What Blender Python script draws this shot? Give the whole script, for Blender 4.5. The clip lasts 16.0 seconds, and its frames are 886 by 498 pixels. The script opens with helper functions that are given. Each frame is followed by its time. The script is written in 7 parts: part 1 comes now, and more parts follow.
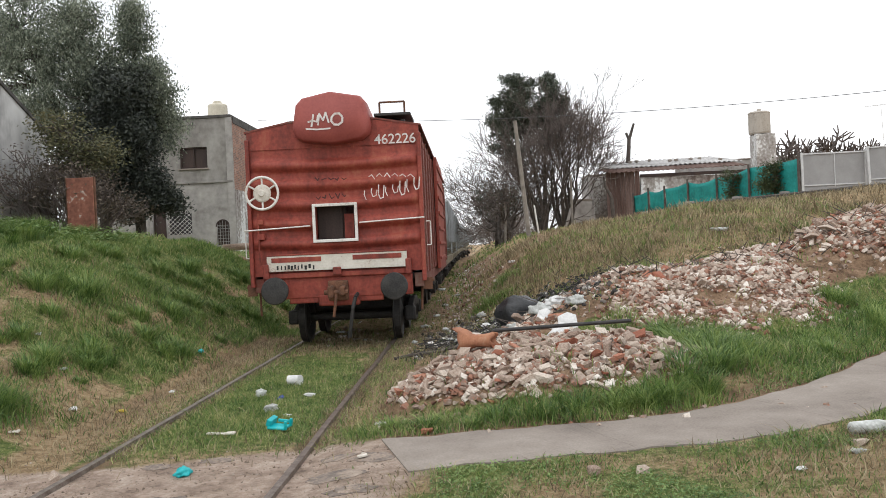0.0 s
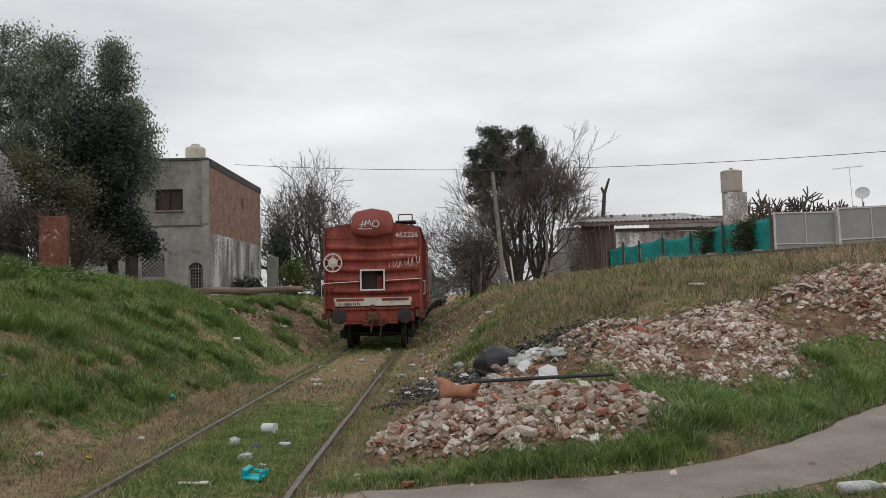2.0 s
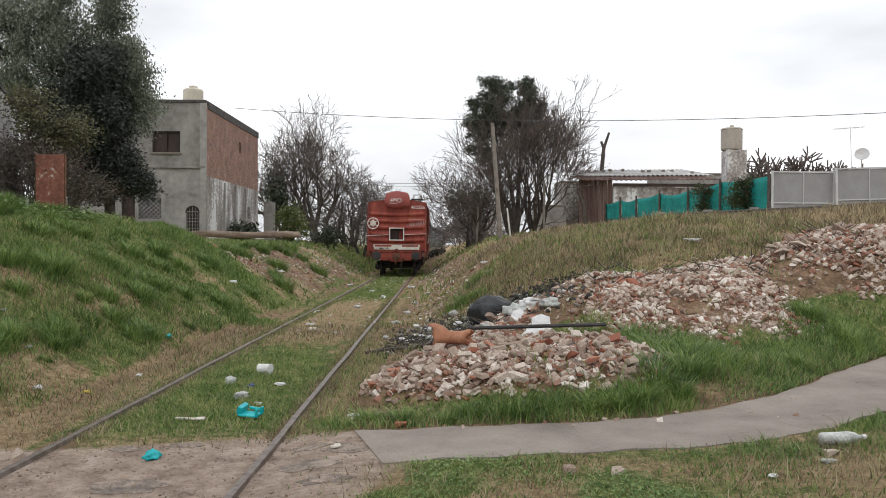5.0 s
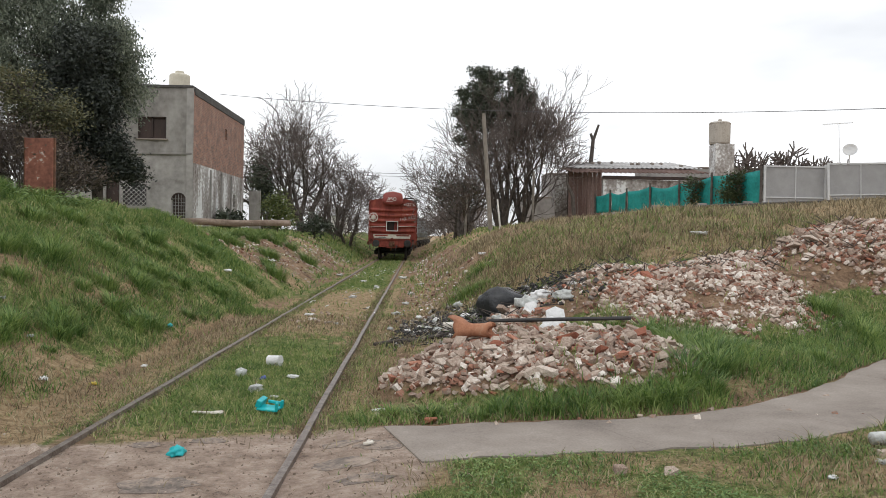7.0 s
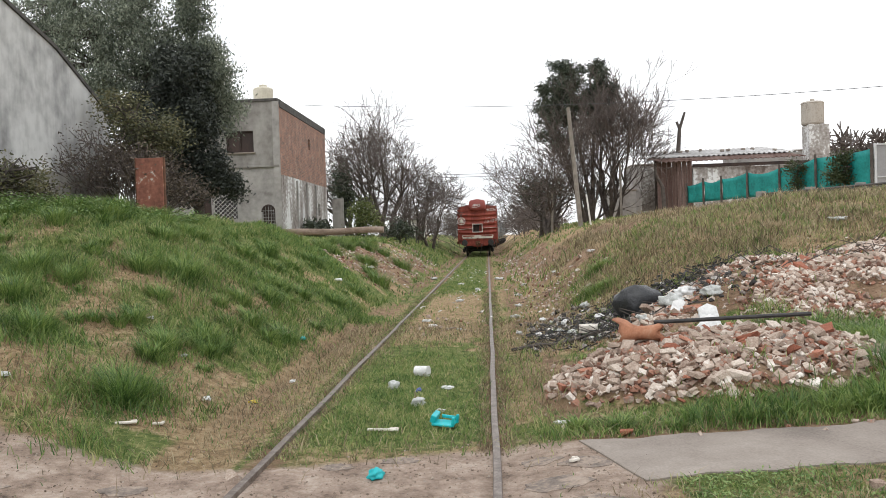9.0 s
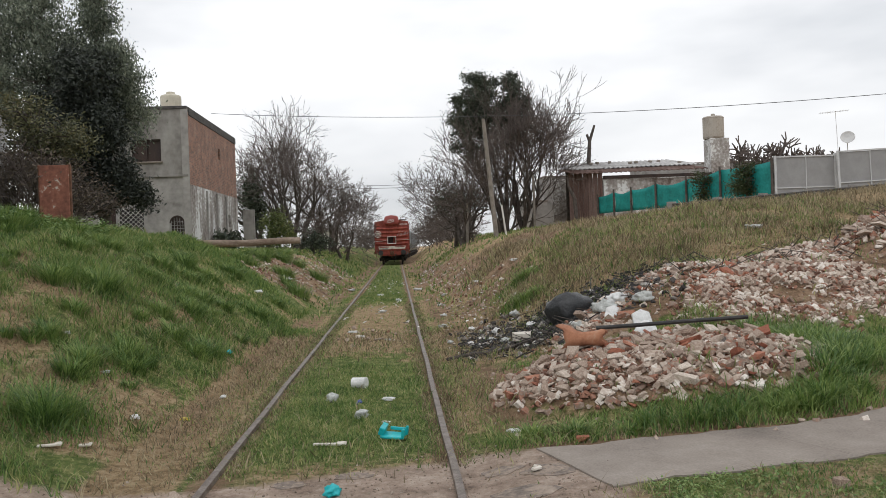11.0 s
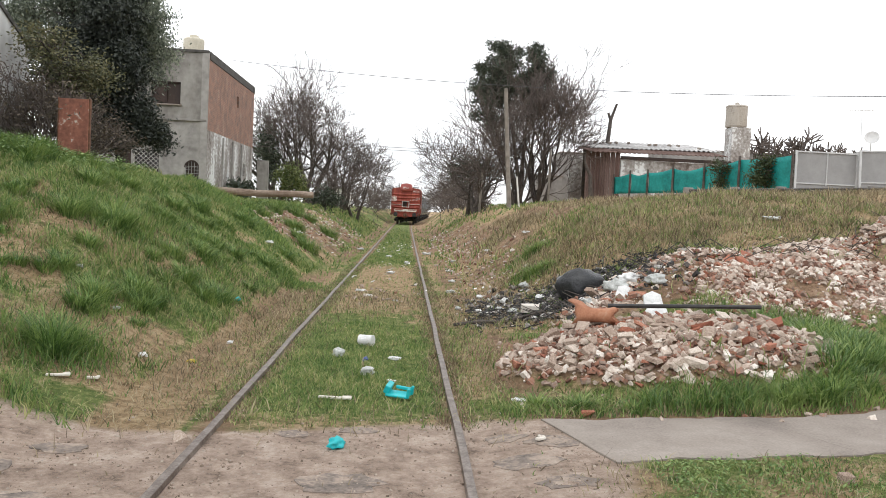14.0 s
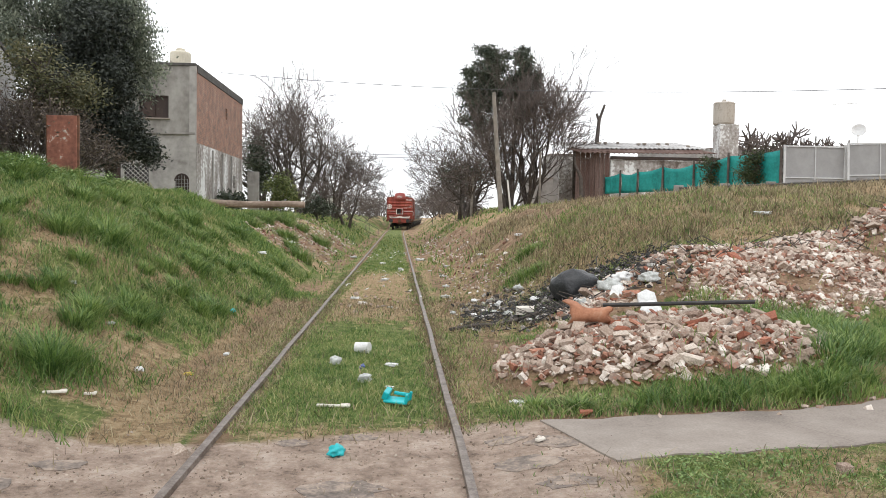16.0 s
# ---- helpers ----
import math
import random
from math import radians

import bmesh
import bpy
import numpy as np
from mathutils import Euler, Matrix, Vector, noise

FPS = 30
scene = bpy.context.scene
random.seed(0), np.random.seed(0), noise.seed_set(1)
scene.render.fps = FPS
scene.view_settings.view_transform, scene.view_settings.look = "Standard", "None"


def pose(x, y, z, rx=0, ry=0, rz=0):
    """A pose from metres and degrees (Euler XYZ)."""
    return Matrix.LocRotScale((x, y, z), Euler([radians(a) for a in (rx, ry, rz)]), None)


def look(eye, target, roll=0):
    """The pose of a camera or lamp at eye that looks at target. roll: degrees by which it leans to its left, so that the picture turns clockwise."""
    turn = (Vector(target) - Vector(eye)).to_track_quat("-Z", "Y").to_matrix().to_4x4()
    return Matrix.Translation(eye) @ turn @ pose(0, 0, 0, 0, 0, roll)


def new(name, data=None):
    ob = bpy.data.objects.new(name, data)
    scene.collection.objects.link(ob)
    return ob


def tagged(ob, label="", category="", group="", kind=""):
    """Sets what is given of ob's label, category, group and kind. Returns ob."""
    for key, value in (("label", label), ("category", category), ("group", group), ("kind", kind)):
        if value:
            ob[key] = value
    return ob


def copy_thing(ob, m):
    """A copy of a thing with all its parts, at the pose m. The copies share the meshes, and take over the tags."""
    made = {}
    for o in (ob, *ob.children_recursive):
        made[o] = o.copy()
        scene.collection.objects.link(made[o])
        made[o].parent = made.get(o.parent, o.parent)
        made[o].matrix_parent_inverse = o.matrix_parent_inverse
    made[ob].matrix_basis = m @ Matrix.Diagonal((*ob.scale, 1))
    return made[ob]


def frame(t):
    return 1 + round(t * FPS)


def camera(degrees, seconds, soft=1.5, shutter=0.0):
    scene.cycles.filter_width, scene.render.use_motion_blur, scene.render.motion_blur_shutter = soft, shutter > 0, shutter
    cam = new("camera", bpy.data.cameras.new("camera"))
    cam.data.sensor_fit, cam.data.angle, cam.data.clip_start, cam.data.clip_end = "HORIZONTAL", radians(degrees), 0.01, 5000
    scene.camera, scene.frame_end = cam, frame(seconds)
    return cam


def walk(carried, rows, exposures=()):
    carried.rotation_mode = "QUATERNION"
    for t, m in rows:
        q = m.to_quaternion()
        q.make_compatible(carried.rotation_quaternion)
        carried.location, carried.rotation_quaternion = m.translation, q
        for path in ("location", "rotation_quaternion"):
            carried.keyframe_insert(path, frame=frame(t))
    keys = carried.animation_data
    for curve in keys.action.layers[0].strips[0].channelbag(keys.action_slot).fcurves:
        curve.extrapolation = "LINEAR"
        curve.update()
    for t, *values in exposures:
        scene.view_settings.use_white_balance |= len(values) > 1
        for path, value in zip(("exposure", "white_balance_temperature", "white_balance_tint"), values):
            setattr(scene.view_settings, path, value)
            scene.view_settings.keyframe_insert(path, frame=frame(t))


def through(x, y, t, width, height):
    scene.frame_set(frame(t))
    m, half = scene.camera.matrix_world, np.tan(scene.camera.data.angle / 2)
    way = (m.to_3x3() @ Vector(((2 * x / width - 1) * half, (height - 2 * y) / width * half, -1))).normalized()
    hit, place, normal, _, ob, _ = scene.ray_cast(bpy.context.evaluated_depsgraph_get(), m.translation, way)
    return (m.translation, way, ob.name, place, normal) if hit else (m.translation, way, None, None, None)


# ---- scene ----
cam = camera(57.1, 16.0, soft=0.8)
PATH = [
    (0, (2.336, -0.404, 1.669), (2.27, 1.595, 1.661), -2.6),
    (0.5, (2.205, -0.388, 1.674), (2.152, 1.61, 1.738), -2.1),
    (1, (2.228, -0.349, 1.681), (2.208, 1.649, 1.779), -1.9),
    (1.5, (2.205, -0.35, 1.663), (2.203, 1.646, 1.776), -1.4),
    (2, (2.215, -0.332, 1.663), (2.219, 1.665, 1.774), -1.2),
    (2.5, (2.205, -0.387, 1.65), (2.228, 1.611, 1.738), -0.9),
    (3, (2.204, -0.4, 1.663), (2.233, 1.597, 1.77), -1.0),
    (3.5, (2.24, -0.383, 1.636), (2.319, 1.614, 1.702), -0.8),
    (4, (2.223, -0.409, 1.607), (2.278, 1.59, 1.666), -0.8),
    (4.5, (2.204, -0.363, 1.629), (2.255, 1.637, 1.623), 0.3),
    (4.7, (2.21, -0.387, 1.628), (2.22, 1.613, 1.62), 0.4),
    (6.8, (1.924, -0.172, 1.585), (1.989, 1.827, 1.547), 0.5),
    (7, (1.767, -0.123, 1.608), (1.828, 1.876, 1.576), 1.0),
    (7.5, (1.667, -0.019, 1.608), (1.642, 1.98, 1.559), -0.9),
    (8, (1.304, 0.004, 1.62), (1.278, 2.002, 1.548), -2.1),
    (8.5, (1.064, 0.103, 1.579), (0.989, 2.101, 1.529), 0.7),
    (9, (0.862, 0.22, 1.648), (0.751, 2.217, 1.617), -1.8),
    (9.5, (0.72, 0.346, 1.603), (0.794, 2.344, 1.636), -2.4),
    (9.7, (0.593, 0.351, 1.633), (0.727, 2.347, 1.616), -3.5),
    (11.8, (0.499, 0.433, 1.594), (0.61, 2.43, 1.604), -1.2),
    (12, (0.488, 0.423, 1.606), (0.613, 2.419, 1.622), -1.1),
    (12.5, (0.467, 0.429, 1.591), (0.596, 2.425, 1.577), 0.8),
    (13, (0.443, 0.451, 1.565), (0.567, 2.446, 1.504), 0.9),
    (13.5, (0.415, 0.447, 1.553), (0.528, 2.44, 1.443), 2.0),
    (14, (0.43, 0.453, 1.573), (0.523, 2.449, 1.483), 2.7),
    (14.5, (0.446, 0.47, 1.548), (0.555, 2.465, 1.446), 1.8),
    (15, (0.432, 0.461, 1.557), (0.534, 2.456, 1.452), 1.7),
    (15.5, (0.415, 0.451, 1.562), (0.505, 2.445, 1.453), 1.5),
    (16, (0.424, 0.437, 1.566), (0.534, 2.433, 1.49), 0.9),
]
EXPOSURES = [(0, 0.25), (0.5, -0.15), (1.0, -0.35), (2.0, -0.53), (3.5, -0.57), (4.0, -0.5), (4.5, -0.12), (7.0, 0.0), (7.5, 0.3), (8.0, 0.25), (9.0, 0.33), (9.5, -0.18), (12.0, -0.2), (12.5, -0.13), (13.0, 0.14), (13.6, 0.4), (16.0, 0.45)]
walk(cam, [(t, look(eye, target, roll)) for t, eye, target, roll in PATH], EXPOSURES)

# ---- world, sun, exposure ----
world = bpy.data.worlds.new("sky")
scene.world = world
world.use_nodes = True
wn, wl = world.node_tree.nodes, world.node_tree.links
wn.clear()
w_out = wn.new("ShaderNodeOutputWorld")
w_bg = wn.new("ShaderNodeBackground")
w_sky = wn.new("ShaderNodeTexSky")
w_sky.sky_type, w_sky.sun_disc = "NISHITA", False
w_sky.sun_elevation, w_sky.sun_rotation = radians(50), radians(160)
w_tc = wn.new("ShaderNodeTexCoord")
w_map = wn.new("ShaderNodeMapping")
w_map.inputs["Scale"].default_value = (1.0, 1.0, 3.2)
w_noise = wn.new("ShaderNodeTexNoise")
w_noise.inputs["Scale"].default_value = 2.1
w_noise.inputs["Detail"].default_value = 5
w_noise.inputs["Roughness"].default_value = 0.5
w_ramp = wn.new("ShaderNodeValToRGB")
w_ramp.color_ramp.elements[0].position, w_ramp.color_ramp.elements[0].color = 0.33, (0.89, 0.915, 0.955, 1)
w_ramp.color_ramp.elements[1].position, w_ramp.color_ramp.elements[1].color = 0.66, (1.42, 1.42, 1.43, 1)
w_scale = wn.new("ShaderNodeVectorMath")
w_scale.operation = "SCALE"
w_scale.inputs["Scale"].default_value = 0.1
w_mix = wn.new("ShaderNodeMix")
w_mix.data_type = "RGBA"
w_mix.inputs["Factor"].default_value = 0.93
wl.new(w_tc.outputs["Generated"], w_map.inputs["Vector"])
wl.new(w_map.outputs["Vector"], w_noise.inputs["Vector"])
wl.new(w_noise.outputs["Fac"], w_ramp.inputs["Fac"])
wl.new(w_sky.outputs["Color"], w_scale.inputs[0])
wl.new(w_scale.outputs["Vector"], w_mix.inputs["A"])
wl.new(w_ramp.outputs["Color"], w_mix.inputs["B"])
w_sep = wn.new("ShaderNodeSeparateXYZ")
w_low = wn.new("ShaderNodeMapRange")
w_low.inputs["From Max"].default_value, w_low.inputs["To Min"].default_value, w_low.inputs["To Max"].default_value = 0.22, 0.84, 1.02
w_haze = wn.new("ShaderNodeVectorMath")
w_haze.operation = "SCALE"
wl.new(w_tc.outputs["Generated"], w_sep.inputs[0])
wl.new(w_sep.outputs["Z"], w_low.inputs["Value"])
wl.new(w_mix.outputs["Result"], w_haze.inputs[0])
wl.new(w_low.outputs["Result"], w_haze.inputs["Scale"])
wl.new(w_haze.outputs["Vector"], w_bg.inputs["Color"])
w_bg.inputs["Strength"].default_value = 1.0
wl.new(w_bg.outputs["Background"], w_out.inputs["Surface"])

sun_data = bpy.data.lights.new("sun", "SUN")
sun_data.energy, sun_data.angle, sun_data.color = 0.4, radians(30), (1.0, 0.97, 0.93)
sun = new("sun", sun_data)
sun.matrix_world = look((0, 0, 30), (0.35 * 30, 0.75 * 30, -10))


# ---- mesh helpers ----
def sm(a, b, v):
    t = np.clip((v - a) / (b - a), 0, 1)
    return t * t * (3 - 2 * t)


def box(bm, c, s, rot=None, bevel=0.0):
    m = Matrix.Translation(c) @ (rot.to_4x4() if rot else Matrix.Identity(4)) @ Matrix.Diagonal((*s, 1))
    r = bmesh.ops.create_cube(bm, size=1, matrix=m)
    if bevel:
        es = list({e for v in r["verts"] for e in v.link_edges})
        bmesh.ops.bevel(bm, geom=es, offset=bevel, segments=2, affect="EDGES", profile=0.5)
    return bm


def tube(bm, p0, p1, r0, r1=None, n=10, caps=True):
    p0, p1 = Vector(p0), Vector(p1)
    d = p1 - p0
    m = Matrix.Translation((p0 + p1) / 2) @ d.to_track_quat("Z", "Y").to_matrix().to_4x4()
    bmesh.ops.create_cone(bm, cap_ends=caps, segments=n, radius1=r0, radius2=r0 if r1 is None else r1, depth=d.length, matrix=m)
    return bm


def chain(bm, pts, r, n=6):
    for a, b in zip(pts[:-1], pts[1:]):
        tube(bm, a, b, r, r, n)
    return bm


def lathe(bm, profile, axis_m, n=24):
    rings = []
    for rr, zz in profile:
        rings.append([bm.verts.new(axis_m @ Vector((rr * math.cos(2 * math.pi * i / n), rr * math.sin(2 * math.pi * i / n), zz))) for i in range(n)])
    for a, b in zip(rings[:-1], rings[1:]):
        for i in range(n):
            bm.faces.new((a[i], a[(i + 1) % n], b[(i + 1) % n], b[i]))
    bm.faces.new(rings[0][::-1])
    bm.faces.new(rings[-1])
    return bm


def part(name, bm, material, parent=None, label="", smooth=False):
    me = bpy.data.meshes.new(name)
    bmesh.ops.recalc_face_normals(bm, faces=bm.faces)
    bm.to_mesh(me)
    bm.free()
    me.materials.append(material)
    if smooth:
        for p in me.polygons:
            p.use_smooth = True
    ob = new(name, me)
    ob.parent = parent
    if label:
        ob["label"] = label
    return ob


def raw(name, verts, faces, material, parent=None, smooth=False):
    me = bpy.data.meshes.new(name)
    me.from_pydata(verts, [], faces)
    me.materials.append(material)
    if smooth:
        me.polygons.foreach_set("use_smooth", [True] * len(me.polygons))
    ob = new(name, me)
    ob.parent = parent
    return ob


def empty(name, m=None):
    ob = new(name)
    ob.empty_display_size = 0.2
    if m is not None:
        ob.matrix_world = m
    return ob


# ---- materials ----
def surface(name, stops, scale=3.0, fine=30.0, rough=0.85, bump=0.3, metal=0.0, dist=0.02, streak=None, island=0.0, obrand=0.0, mask=None):
    """Base colour from two scales of noise over the colour stops; streak stretches the coarse noise (x, y, z)."""
    m = bpy.data.materials.new(name)
    m.use_nodes = True
    n, l = m.node_tree.nodes, m.node_tree.links
    bs = n["Principled BSDF"]
    tc = n.new("ShaderNodeTexCoord")
    mp = n.new("ShaderNodeMapping")
    l.new(tc.outputs["Object"], mp.inputs["Vector"])
    if streak:
        mp.inputs["Scale"].default_value = streak
    a = n.new("ShaderNodeTexNoise")
    a.inputs["Scale"].default_value, a.inputs["Detail"].default_value, a.inputs["Roughness"].default_value = scale, 6, 0.62
    l.new(mp.outputs["Vector"], a.inputs["Vector"])
    b = n.new("ShaderNodeTexNoise")
    b.inputs["Scale"].default_value, b.inputs["Detail"].default_value = fine, 4
    l.new(tc.outputs["Object"], b.inputs["Vector"])
    mix = n.new("ShaderNodeMath")
    mix.operation = "MULTIPLY_ADD"
    mix.inputs[1].default_value, mix.inputs[2].default_value = 0.45, -0.225
    l.new(b.outputs["Fac"], mix.inputs[0])
    add = n.new("ShaderNodeMath")
    l.new(a.outputs["Fac"], add.inputs[0])
    l.new(mix.outputs["Value"], add.inputs[1])
    fac = add.outputs["Value"]
    for amount, sort in ((island, "ShaderNodeNewGeometry"), (obrand, "ShaderNodeObjectInfo")):
        if amount:
            g = n.new(sort)
            k = n.new("ShaderNodeMath")
            k.operation = "MULTIPLY_ADD"
            k.inputs[1].default_value, k.inputs[2].default_value = amount, -amount / 2
            l.new(g.outputs["Random Per Island" if sort.endswith("Geometry") else "Random"], k.inputs[0])
            s = n.new("ShaderNodeMath")
            l.new(fac, s.inputs[0])
            l.new(k.outputs["Value"], s.inputs[1])
            fac = s.outputs["Value"]
    ramp = n.new("ShaderNodeValToRGB")
    cr = ramp.color_ramp
    while len(cr.elements) < len(stops):
        cr.elements.new(0.5)
    for e, (p, c) in zip(cr.elements, stops):
        e.position, e.color = p, (*c, 1)
    l.new(fac, ramp.inputs["Fac"])
    l.new(ramp.outputs["Color"], bs.inputs["Base Color"])
    bs.inputs["Roughness"].default_value, bs.inputs["Metallic"].default_value = rough, metal
    if bump:
        bp = n.new("ShaderNodeBump")
        bp.inputs["Strength"].default_value, bp.inputs["Distance"].default_value = bump, dist
        l.new(add.outputs["Value"], bp.inputs["Height"])
        l.new(bp.outputs["Normal"], bs.inputs["Normal"])
    return m


def leafy(name, stops, rough=0.6, through=0.0, patch=0.6):
    """Leaves and blades: each its own shade, in drifts of about 1/patch metres."""
    m = surface(name, stops, scale=patch, fine=5 * patch, rough=rough, bump=0, island=0.55)
    if through:
        n, l = m.node_tree.nodes, m.node_tree.links
        t = n.new("ShaderNodeBsdfTranslucent")
        ramp = [k for k in n if k.type == "VALTORGB"][0]
        l.new(ramp.outputs["Color"], t.inputs["Color"])
        mx = n.new("ShaderNodeMixShader")
        mx.inputs["Fac"].default_value = through
        l.new(n["Principled BSDF"].outputs["BSDF"], mx.inputs[1])
        l.new(t.outputs["BSDF"], mx.inputs[2])
        l.new(mx.outputs["Shader"], n["Material Output"].inputs["Surface"])
    return m


def ground_material():
    """Soil, dry straw, grass and road mud, weighted by the sheet's attributes."""
    m = bpy.data.materials.new("earth")
    m.use_nodes = True
    n, l = m.node_tree.nodes, m.node_tree.links
    bs = n["Principled BSDF"]
    tc = n.new("ShaderNodeTexCoord")

    def nz(scale, detail=6, rough=0.6):
        k = n.new("ShaderNodeTexNoise")
        k.inputs["Scale"].default_value, k.inputs["Detail"].default_value, k.inputs["Roughness"].default_value = scale, detail, rough
        l.new(tc.outputs["Object"], k.inputs["Vector"])
        return k.outputs["Fac"]

    def ramp(fac, stops):
        k = n.new("ShaderNodeValToRGB")
        while len(k.color_ramp.elements) < len(stops):
            k.color_ramp.elements.new(0.5)
        for e, (p, c) in zip(k.color_ramp.elements, stops):
            e.position, e.color = p, (*c, 1)
        l.new(fac, k.inputs["Fac"])
        return k.outputs["Color"]

    def mixc(fac, a, b):
        k = n.new("ShaderNodeMix")
        k.data_type = "RGBA"
        l.new(fac, k.inputs["Factor"])
        l.new(a, k.inputs["A"])
        l.new(b, k.inputs["B"])
        return k.outputs["Result"]

    def attr(name, noise, spread):
        """The sheet's weight, with a ragged edge."""
        k = n.new("ShaderNodeAttribute")
        k.attribute_name = name
        s = n.new("ShaderNodeMath")
        s.operation = "MULTIPLY_ADD"
        s.inputs[1].default_value, s.inputs[2].default_value = spread, -spread / 2
        l.new(noise, s.inputs[0])
        t = n.new("ShaderNodeMath")
        l.new(k.outputs["Fac"], t.inputs[0])
        l.new(s.outputs["Value"], t.inputs[1])
        u = n.new("ShaderNodeMapRange")
        u.inputs["From Min"].default_value, u.inputs["From Max"].default_value = 0.38, 0.62
        l.new(t.outputs["Value"], u.inputs["Value"])
        return u.outputs["Result"]

    n1, n2, n3, n4 = nz(1.1), nz(9, 10, 0.8), nz(45, 4), nz(3.2, 12, 0.82)
    grass = ramp(n2, [(0.36, (0.05, 0.08, 0.022)), (0.5, (0.14, 0.18, 0.052)), (0.64, (0.31, 0.3, 0.125))])
    straw = ramp(n2, [(0.36, (0.15, 0.1, 0.055)), (0.5, (0.36, 0.255, 0.145)), (0.64, (0.54, 0.42, 0.265))])
    soil = ramp(n4, [(0.38, (0.1, 0.064, 0.04)), (0.5, (0.27, 0.175, 0.11)), (0.62, (0.41, 0.29, 0.195))])
    road = ramp(n4, [(0.34, (0.13, 0.1, 0.08)), (0.43, (0.34, 0.255, 0.2)), (0.53, (0.5, 0.385, 0.31)), (0.64, (0.66, 0.56, 0.48))])
    col = mixc(attr("dry", n2, 0.9), grass, straw)
    col = mixc(attr("soil", n2, 0.8), col, soil)
    col = mixc(attr("road", n4, 0.6), col, road)
    grit = ramp(n3, [(0.62, (0, 0, 0)), (0.7, (1, 1, 1))])
    peb = n.new("ShaderNodeMix")
    peb.data_type = "RGBA"
    peb.inputs["B"].default_value = (0.42, 0.38, 0.33, 1)
    ra = n.new("ShaderNodeAttribute")
    ra.attribute_name = "road"
    pm = n.new("ShaderNodeMath")
    pm.operation = "MULTIPLY"
    l.new(grit, pm.inputs[0])
    l.new(ra.outputs["Fac"], pm.inputs[1])
    l.new(pm.outputs["Value"], peb.inputs["Factor"])
    l.new(col, peb.inputs["A"])
    l.new(peb.outputs["Result"], bs.inputs["Base Color"])
    bs.inputs["Roughness"].default_value = 0.95
    bs.inputs["Specular IOR Level"].default_value = 0.2
    hs = n.new("ShaderNodeMath")
    hs.operation = "MULTIPLY_ADD"
    hs.inputs[1].default_value = 0.35
    l.new(n3, hs.inputs[0])
    l.new(n2, hs.inputs[2])
    bp = n.new("ShaderNodeBump")
    bp.inputs["Strength"].default_value, bp.inputs["Distance"].default_value = 0.9, 0.07
    l.new(hs.outputs["Value"], bp.inputs["Height"])
    l.new(bp.outputs["Normal"], bs.inputs["Normal"])
    return m


EARTH = ground_material()
STEEL = surface("rail_steel", [(0.25, (0.06, 0.042, 0.032)), (0.45, (0.13, 0.1, 0.082)), (0.65, (0.23, 0.195, 0.17))], 8, 60, 0.45, 0.3, 0.3)
RUST = surface("rust", [(0.3, (0.07, 0.035, 0.022)), (0.7, (0.2, 0.09, 0.05))], 6, 50, 0.85, 0.3)
RED = surface("wagon_red", [(0.22, (0.1, 0.022, 0.016)), (0.4, (0.2, 0.036, 0.024)), (0.55, (0.3, 0.055, 0.036)), (0.75, (0.36, 0.11, 0.06))], 2.2, 18, 0.65, 0.25, streak=(1.4, 1, 0.4))
RED_SIDE = surface("wagon_side", [(0.25, (0.1, 0.03, 0.022)), (0.5, (0.2, 0.055, 0.04)), (0.75, (0.22, 0.15, 0.12))], 1.3, 20, 0.75, 0.2, streak=(1, 1, 0.3))
HOOD = surface("hood_red", [(0.25, (0.22, 0.045, 0.04)), (0.7, (0.36, 0.085, 0.07))], 1.5, 25, 0.6, 0.15)
BLACK = surface("grease_black", [(0.3, (0.012, 0.012, 0.012)), (0.7, (0.045, 0.042, 0.04))], 5, 40, 0.6, 0.3)
WHITE = surface("white_paint", [(0.25, (0.5, 0.47, 0.43)), (0.5, (0.76, 0.74, 0.7)), (0.8, (0.82, 0.8, 0.77))], 3, 30, 0.6, 0.1)
WORNWHITE = surface("worn_white_board", [(0.3, (0.34, 0.22, 0.18)), (0.42, (0.6, 0.55, 0.48)), (0.7, (0.72, 0.69, 0.62))], 4, 30, 0.7, 0.1)
CHALK = surface("spray_white", [(0.3, (0.4, 0.24, 0.2)), (0.42, (0.62, 0.55, 0.52)), (0.6, (0.74, 0.71, 0.69))], 9, 60, 0.8, 0)
SPRAYDARK = surface("spray_dark", [(0.3, (0.06, 0.02, 0.018)), (0.7, (0.1, 0.03, 0.025))], 9, 60, 0.8, 0)
GREYSTEEL = surface("hopper_grey", [(0.3, (0.16, 0.17, 0.175)), (0.6, (0.3, 0.32, 0.33)), (0.8, (0.38, 0.39, 0.39))], 1.2, 20, 0.6, 0.1, streak=(1, 1, 0.3))
PLASTER = surface("grey_plaster", [(0.25, (0.13, 0.12, 0.112)), (0.45, (0.23, 0.215, 0.2)), (0.6, (0.31, 0.295, 0.275)), (0.8, (0.4, 0.385, 0.36))], 0.5, 3.5, 0.95, 0.15, streak=(1.4, 1.4, 0.6))
PLASTER_LOW = surface("pale_plaster", [(0.25, (0.17, 0.155, 0.145)), (0.45, (0.3, 0.285, 0.27)), (0.6, (0.38, 0.36, 0.34)), (0.8, (0.48, 0.46, 0.44))], 0.7, 3.5, 0.95, 0.15)
